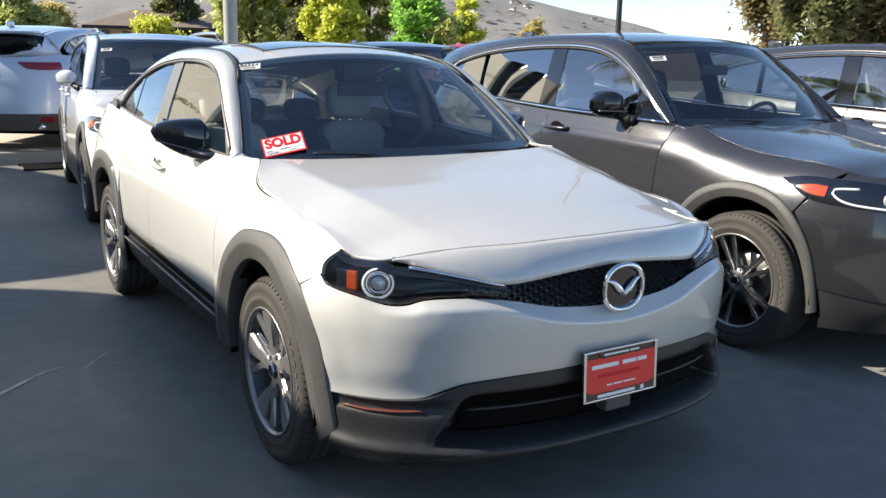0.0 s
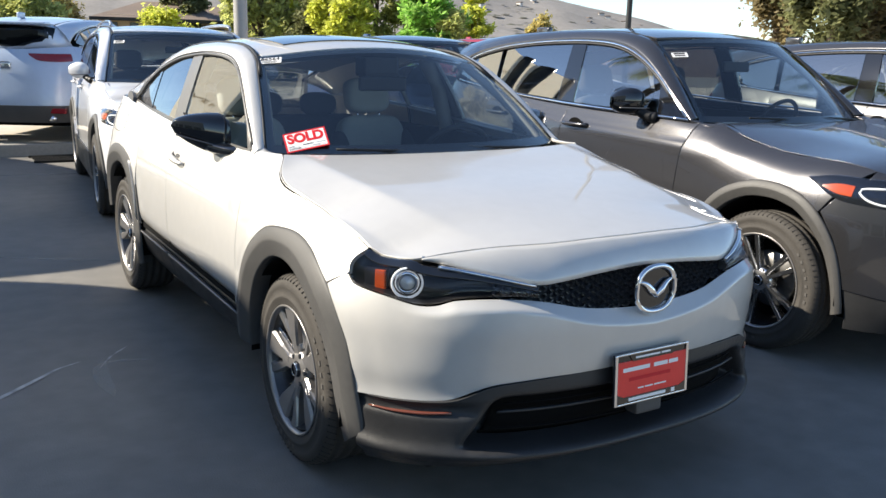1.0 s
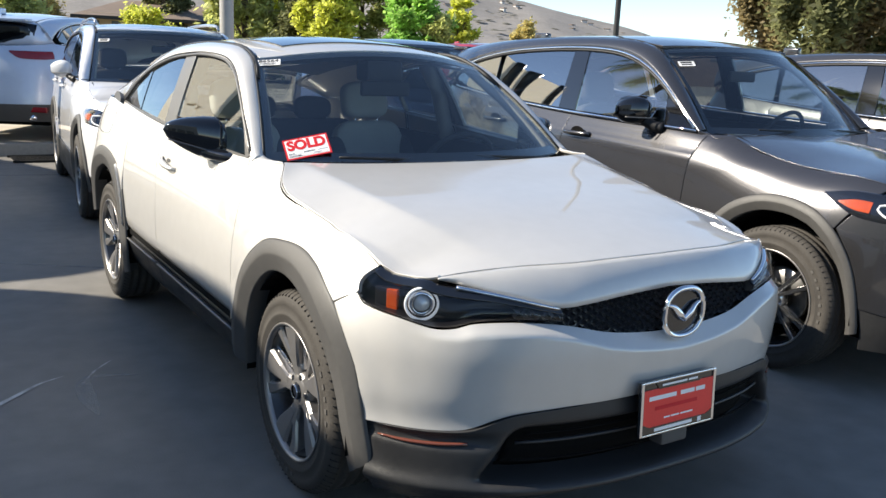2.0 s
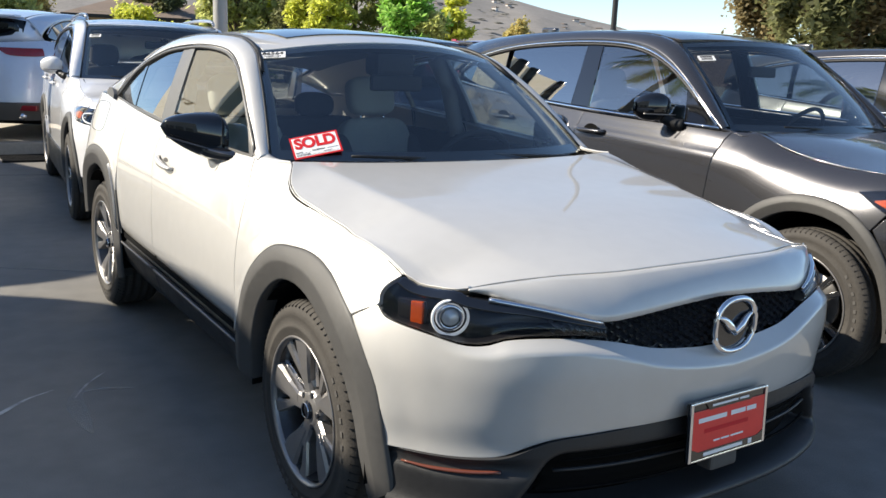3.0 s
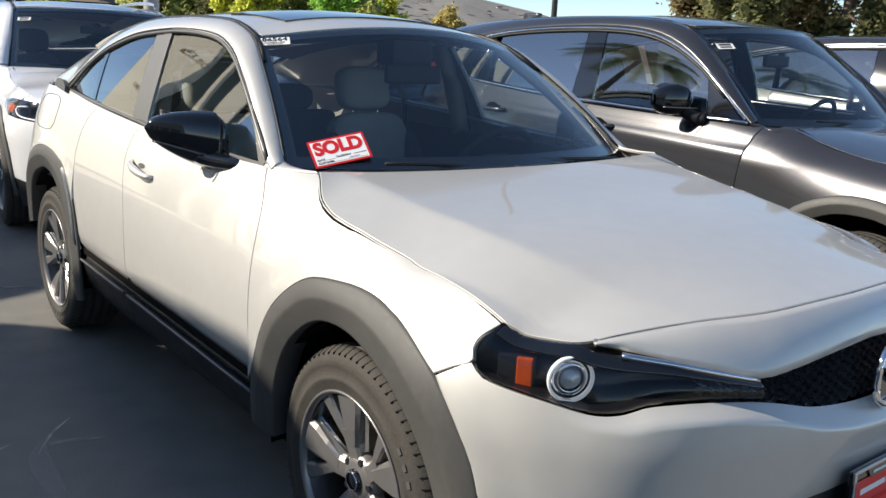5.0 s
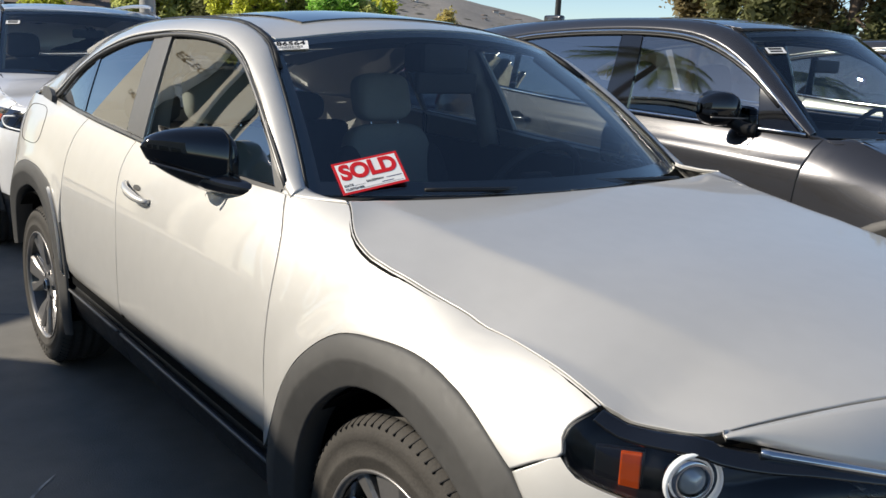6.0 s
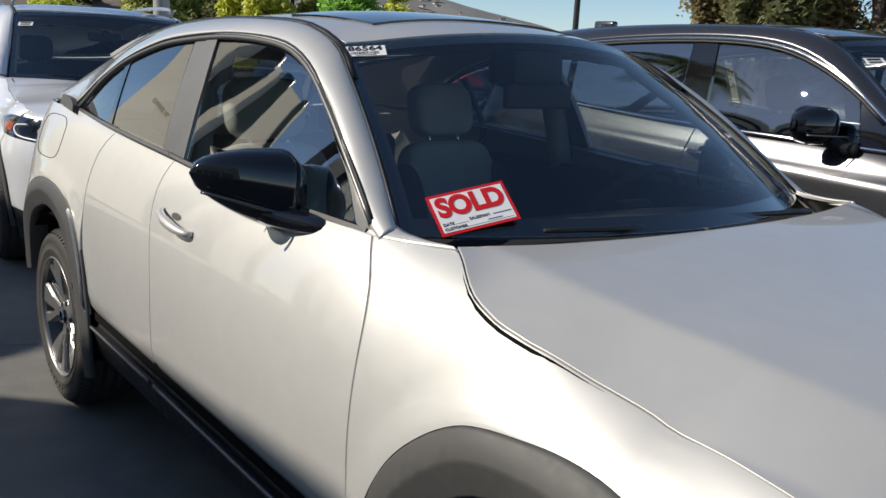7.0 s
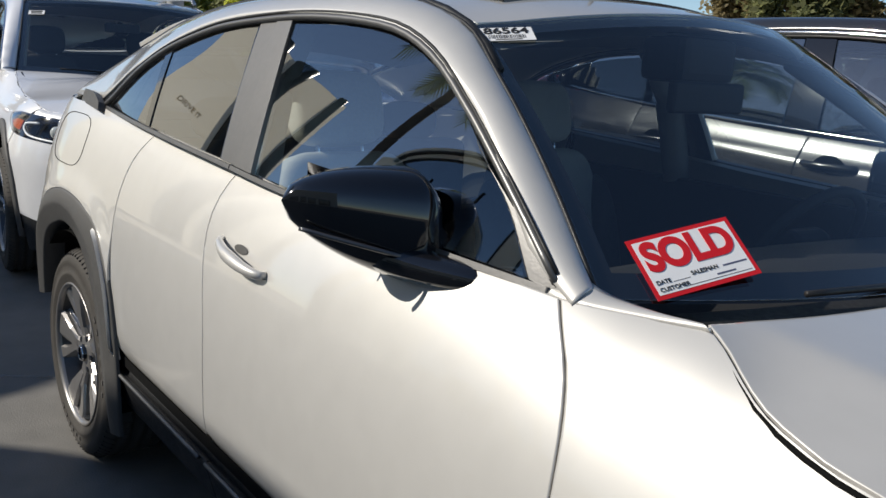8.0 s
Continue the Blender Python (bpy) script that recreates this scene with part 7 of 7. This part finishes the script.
def tree(label, p, height, spread, leaf, seed, count=2600, size=0.13, low=0.12, hang=0.0, clumps=46, column=0.0, category="tree", name="tree"):
    """A trunk that forks into limbs, and a crown of leaf blades gathered in uneven clumps."""
    rnd = np.random.RandomState(seed)
    t = thing(name, label, category, Matrix.Translation(p))
    trunk_h = height * (low + 0.12)
    pts = [(0, 0, -0.1), (rnd.uniform(-.1, .1), rnd.uniform(-.1, .1), trunk_h * 0.5), (rnd.uniform(-.2, .2), rnd.uniform(-.2, .2), trunk_h), (rnd.uniform(-.3, .3), 0, height * 0.75)]
    r0 = 0.035 * height
    tube("trunk", pts, [r0, r0 * 0.75, r0 * 0.6, r0 * 0.2], BARK, t, 10, 9)
    centres = []
    for k in range(clumps):
        a, f = rnd.uniform(0, 2 * math.pi), rnd.uniform(0, 1)
        z = low + (1 - low) * f
        reach = spread * (math.sin(math.pi * (0.12 + 0.80 * f)) ** (0.6 - 0.3 * column)) * rnd.uniform(0.35, 1.0)
        centres.append((reach * math.cos(a), reach * math.sin(a), height * z * rnd.uniform(0.94, 1.03)))
    for c in centres[::5]:
        tube("limb", [pts[2], (c[0] * 0.45, c[1] * 0.45, pts[2][2] * 0.5 + c[2] * 0.5), c], [r0 * 0.4, r0 * 0.25, r0 * 0.06], BARK, t, 6, 6)
    verts, faces = [], []
    per = int(count * 3.4) // clumps
    for c in centres:
        rad = spread * rnd.uniform(0.20, 0.40)
        g = rnd.normal(0, 0.48, (per, 3)) * rad
        g[:, 2] *= 0.75
        if hang:
            g[:, 2] -= np.abs(rnd.exponential(hang, per))
            g[:, :2] *= 0.7
        for q in g + np.array(c):
            u = rnd.normal(0, 1, 3)
            u /= np.linalg.norm(u)
            up = rnd.normal(0, 0.6, 3) + np.array((-0.35, -0.1, 0.9))
            v = np.cross(u, up)
            v /= np.linalg.norm(v) + 1e-9
            u = np.cross(up / np.linalg.norm(up), v)
            s = size * rnd.uniform(0.8, 1.7)
            b = len(verts)
            verts += [tuple(q - u * s), tuple(q + v * s * 0.45), tuple(q + u * s), tuple(q - v * s * 0.45)]
            faces.append((b, b + 1, b + 2, b + 3))
    me = bpy.data.meshes.new("crown")
    me.from_pydata(verts, [], faces)
    link("crown", me, t, leaf)
    return t


OLIVE, LIME, VIVID = leaf_mat("olive_leaves", (0.46, 0.48, 0.17)), leaf_mat("yellow_green_leaves", (0.60, 0.62, 0.12)), leaf_mat("bright_green_leaves", (0.30, 0.52, 0.11))
DUSKY, GUM, DRY = leaf_mat("dark_olive_leaves", (0.19, 0.20, 0.09)), leaf_mat("brown_olive_leaves", (0.28, 0.23, 0.12)), leaf_mat("dry_yellow_leaves", (0.5, 0.42, 0.16))
for args in (
        ("olive-green tree beyond the lot", bearing(20.23, 44), 6.5, 2.0, OLIVE, 1, 5200, 0.13),
        ("yellow-green tree beyond the lot", bearing(21.58, 46), 6.0, 1.5, LIME, 2, 3600, 0.12),
        ("dark olive conifer beyond the lot", bearing(23.03, 42), 6.8, 1.15, DUSKY, 3, 5200, 0.10),
        ("bright yellow-green tree beyond the lot", bearing(25.15, 40), 5.6, 1.25, LIME, 4, 6000, 0.11),
        ("sparse olive-green tree beyond the lot", bearing(27.27, 43), 5.4, 1.8, OLIVE, 5, 4600, 0.11),
        ("vivid green broadleaf tree beyond the lot", bearing(30.55, 38), 4.35, 1.25, VIVID, 6, 5600, 0.13),
        ("light green young tree beyond the lot", bearing(33.35, 40), 4.1, 0.75, LIME, 7, 2600, 0.10),
        ("green shrub beyond the lot", bearing(31.90, 37), 3.0, 0.8, OLIVE, 8, 2000, 0.11),
        ("dry orange-leaved tree by the far wall", bearing(37.59, 75), 4.6, 1.5, DRY, 9, 1800, 0.14),
        ("yellow-green bush before the house", bearing(14.35, 50), 3.4, 1.45, LIME, 10, 4400, 0.11, 0.05),
        ("tall dark pine behind the house", bearing(15.41, 60), 7.5, 1.3, DUSKY, 11, 4600, 0.13, 0.3),
        ("olive-yellow bush beside the house", bearing(6.15, 46), 4.3, 1.7, OLIVE, 12, 4600, 0.12, 0.05),
        ("dry yellow bush beside the house", bearing(8.37, 60), 4.4, 1.6, DRY, 13, 3600, 0.11, 0.05),
        ("grey-brown bare tree at the lot's edge", bearing(3.26, 48), 6.5, 1.6, GUM, 14, 1800, 0.10, 0.2),
        ("small far tree on the skyline", bearing(46.27, 120), 4.1, 1.6, LIME, 15, 700, 0.22),
        ("small far tree on the skyline", bearing(47.62, 120), 4.3, 1.9, OLIVE, 16, 900, 0.22)):
    tree(*args)
for k, (az, d, h, sp, leaf, low) in enumerate(((51.6, 30, 6.2, 1.3, GUM, 0.42), (54.6, 28, 6.5, 1.6, DUSKY, 0.34), (57.2, 30, 6.8, 1.8, GUM, 0.30), (60.0, 29, 6.6, 1.7, DUSKY, 0.32), (63.0, 31, 6.8, 1.9, GUM, 0.30), (66.5, 30, 6.6, 1.8, DUSKY, 0.30))):
    tree("dusty olive gum tree with drooping foliage", bearing(az, d), h, sp, leaf, 40 + k, 2600, 0.10, low, 0.30, 30, 0.0)

FROND = leaf_mat("palm_frond_leaves", (0.10, 0.13, 0.05))


def palm(p, height, seed):
    """A slim palm: ringed trunk and arching fronds of narrow leaflets."""
    rnd = np.random.RandomState(seed)
    t = thing("palm_tree", "slim palm with arching fronds before the showroom", "palm tree", Matrix.Translation(p))
    tube("trunk", [(0, 0, -0.1), (0.1, 0.05, height * 0.5), (0, 0, height)], [0.22, 0.16, 0.14], BARK, t, 24, 10)
    for k in range(15):
        a, rise = 2 * math.pi * k / 15 + rnd.uniform(-0.15, 0.15), rnd.uniform(-0.5, 1.1)
        c = spline([(0, 0, height), (0.9 * math.cos(a), 0.9 * math.sin(a), height + 0.5 * rise + 0.25), (1.8 * math.cos(a), 1.8 * math.sin(a), height + 0.3 * rise), (2.5 * math.cos(a), 2.5 * math.sin(a), height - 0.7 + 0.2 * rise)], 26)
        side = np.array((-math.sin(a), math.cos(a), 0))
        verts, faces = [], []
        for i in range(2, 26):
            reach = 0.62 * math.sin(math.pi * (0.12 + 0.80 * i / 26))
            for g in (-1, 1):
                tipp = c[i] + side * g * reach + (c[i] - c[i - 2]) * 1.2 + np.array((0, 0, -0.12 - 0.1 * rnd.rand()))
                b = len(verts)
                verts += [tuple(c[i - 1]), tuple(c[i]), tuple(tipp)]
                faces.append((b, b + 1, b + 2))
        me = bpy.data.meshes.new("frond")
        me.from_pydata(verts, [], faces)
        link("frond", me, t, FROND)


palm((-9.0, 12.6, 0), 11.0, 1)

# low wall at the far edge of the lot
FAR_WALL = mat("pink_brown_block_wall", (0.30, 0.21, 0.17), 0.9, 0, 0, 0.3, 0.08, 0.4, 0.2, 6)
a, b = bearing(30.65, 80), bearing(50.90, 80)
wall = prism("far_wall", [(0, -0.15), ((b - a).length, -0.15), ((b - a).length, 0.15), (0, 0.15)], 2.6, FAR_WALL, None, Matrix.Translation(a) @ Matrix.Rotation(math.atan2((b - a).y, (b - a).x), 4, "Z"))
tagged(wall, "long low pinkish block wall in the distance", "wall", kind="structure")

# hill
HILL = mat("dry_scrub_hillside", (0.23, 0.215, 0.20), 0.95, 0, 0, 0.2, 0.22, 0.035, 0.0)
ridge = curve((-12, 5.6), (6, 5.2), (20, 4.9), (31.5, 4.6), (37.4, 3.8), (40.3, 3.15), (43.9, 2.45), (47, 1.7), (52, 1.2), (58, 0.9), (73, 0.8))
verts, faces = [], []
azs, rows = np.linspace(-12, 75, 150), np.linspace(0, 1, 16)
for i, az in enumerate(azs):
    for j, f in enumerate(rows):
        d = 420 + 520 * f
        p = bearing(az, d)
        top = 1.5 + 940 * math.tan(radians(ridge(az)))
        rough = noise.fractal(Vector((p.x, p.y, 0)) / 70, 1.0, 2.0, 5) * 7 * (0.25 + math.sin(math.pi * f))
        verts.append((p.x, p.y, -1 + top * f ** 1.25 + rough * (1 if 0 < j else 0) * min(1, top / 30)))
n = len(rows)
faces = [(i * n + j, (i + 1) * n + j, (i + 1) * n + j + 1, i * n + j + 1) for i in range(len(azs) - 1) for j in range(n - 1)]
me = bpy.data.meshes.new("hill")
me.from_pydata(verts, [], faces)
me.polygons.foreach_set("use_smooth", [True] * len(faces))
tagged(link("hill", me, None, HILL), "dry scrubby hillside with scattered houses", "hill", kind="structure")
FAR_HOUSE = mat("far_white_house", (0.52, 0.49, 0.46), 0.9, 0, 0, 0.3, 0.05, 0.2)
rnd = random.Random(7)
for k in range(34):
    az = rnd.choice((rnd.uniform(31.5, 35), rnd.uniform(36, 44)))
    f = rnd.uniform(0.62, 0.92)
    d = 420 + 520 * f
    p = bearing(az, d)
    top = 1.5 + 940 * math.tan(radians(ridge(az)))
    z = -1 + top * f ** 1.25 - 1
    w, h = rnd.uniform(2.5, 5), rnd.uniform(1.5, 3)
    o = thing("far_house", "tiny pale house on the far hillside", "house", Matrix.Translation((p.x, p.y, z)) @ Matrix.Rotation(rnd.uniform(0, 3), 4, "Z"), "houses on the hill")
    box("wall", (-w / 2, -2.5, -3), (w / 2, 2.5, h), FAR_HOUSE, o, 0.05)
    box("roof", (-w / 2 - 0.4, -2.9, h), (w / 2 + 0.4, 2.9, h + 0.8), ROOF_BROWN, o, 0.3)
# scrub clumps on the slope
vs, fs = [], []
rs = np.random.RandomState(3)
for k in range(1500):
    az, f = rs.uniform(-8, 72), rs.uniform(0.05, 0.97)
    d = 420 + 520 * f
    p = bearing(az, d)
    top = 1.5 + 940 * math.tan(radians(ridge(az)))
    z = -1 + top * f ** 1.25 - 0.5
    r = rs.uniform(1.2, 4.5)
    b0 = len(vs)
    for q in range(5):
        t = 2 * math.pi * q / 5
        vs.append((p.x + r * math.cos(t), p.y + r * math.sin(t), z))
    vs.append((p.x + rs.uniform(-1, 1), p.y, z + r * rs.uniform(0.1, 0.25)))
    fs += [(b0 + q, b0 + (q + 1) % 5, b0 + 5) for q in range(5)]
me = bpy.data.meshes.new("hill_scrub")
me.from_pydata(vs, [], fs)
tagged(link("hill_scrub", me, None, leaf_mat("grey_green_scrub", (0.15, 0.15, 0.12))), "grey-green scrub scattered over the far hill", "scrub", kind="stuff")
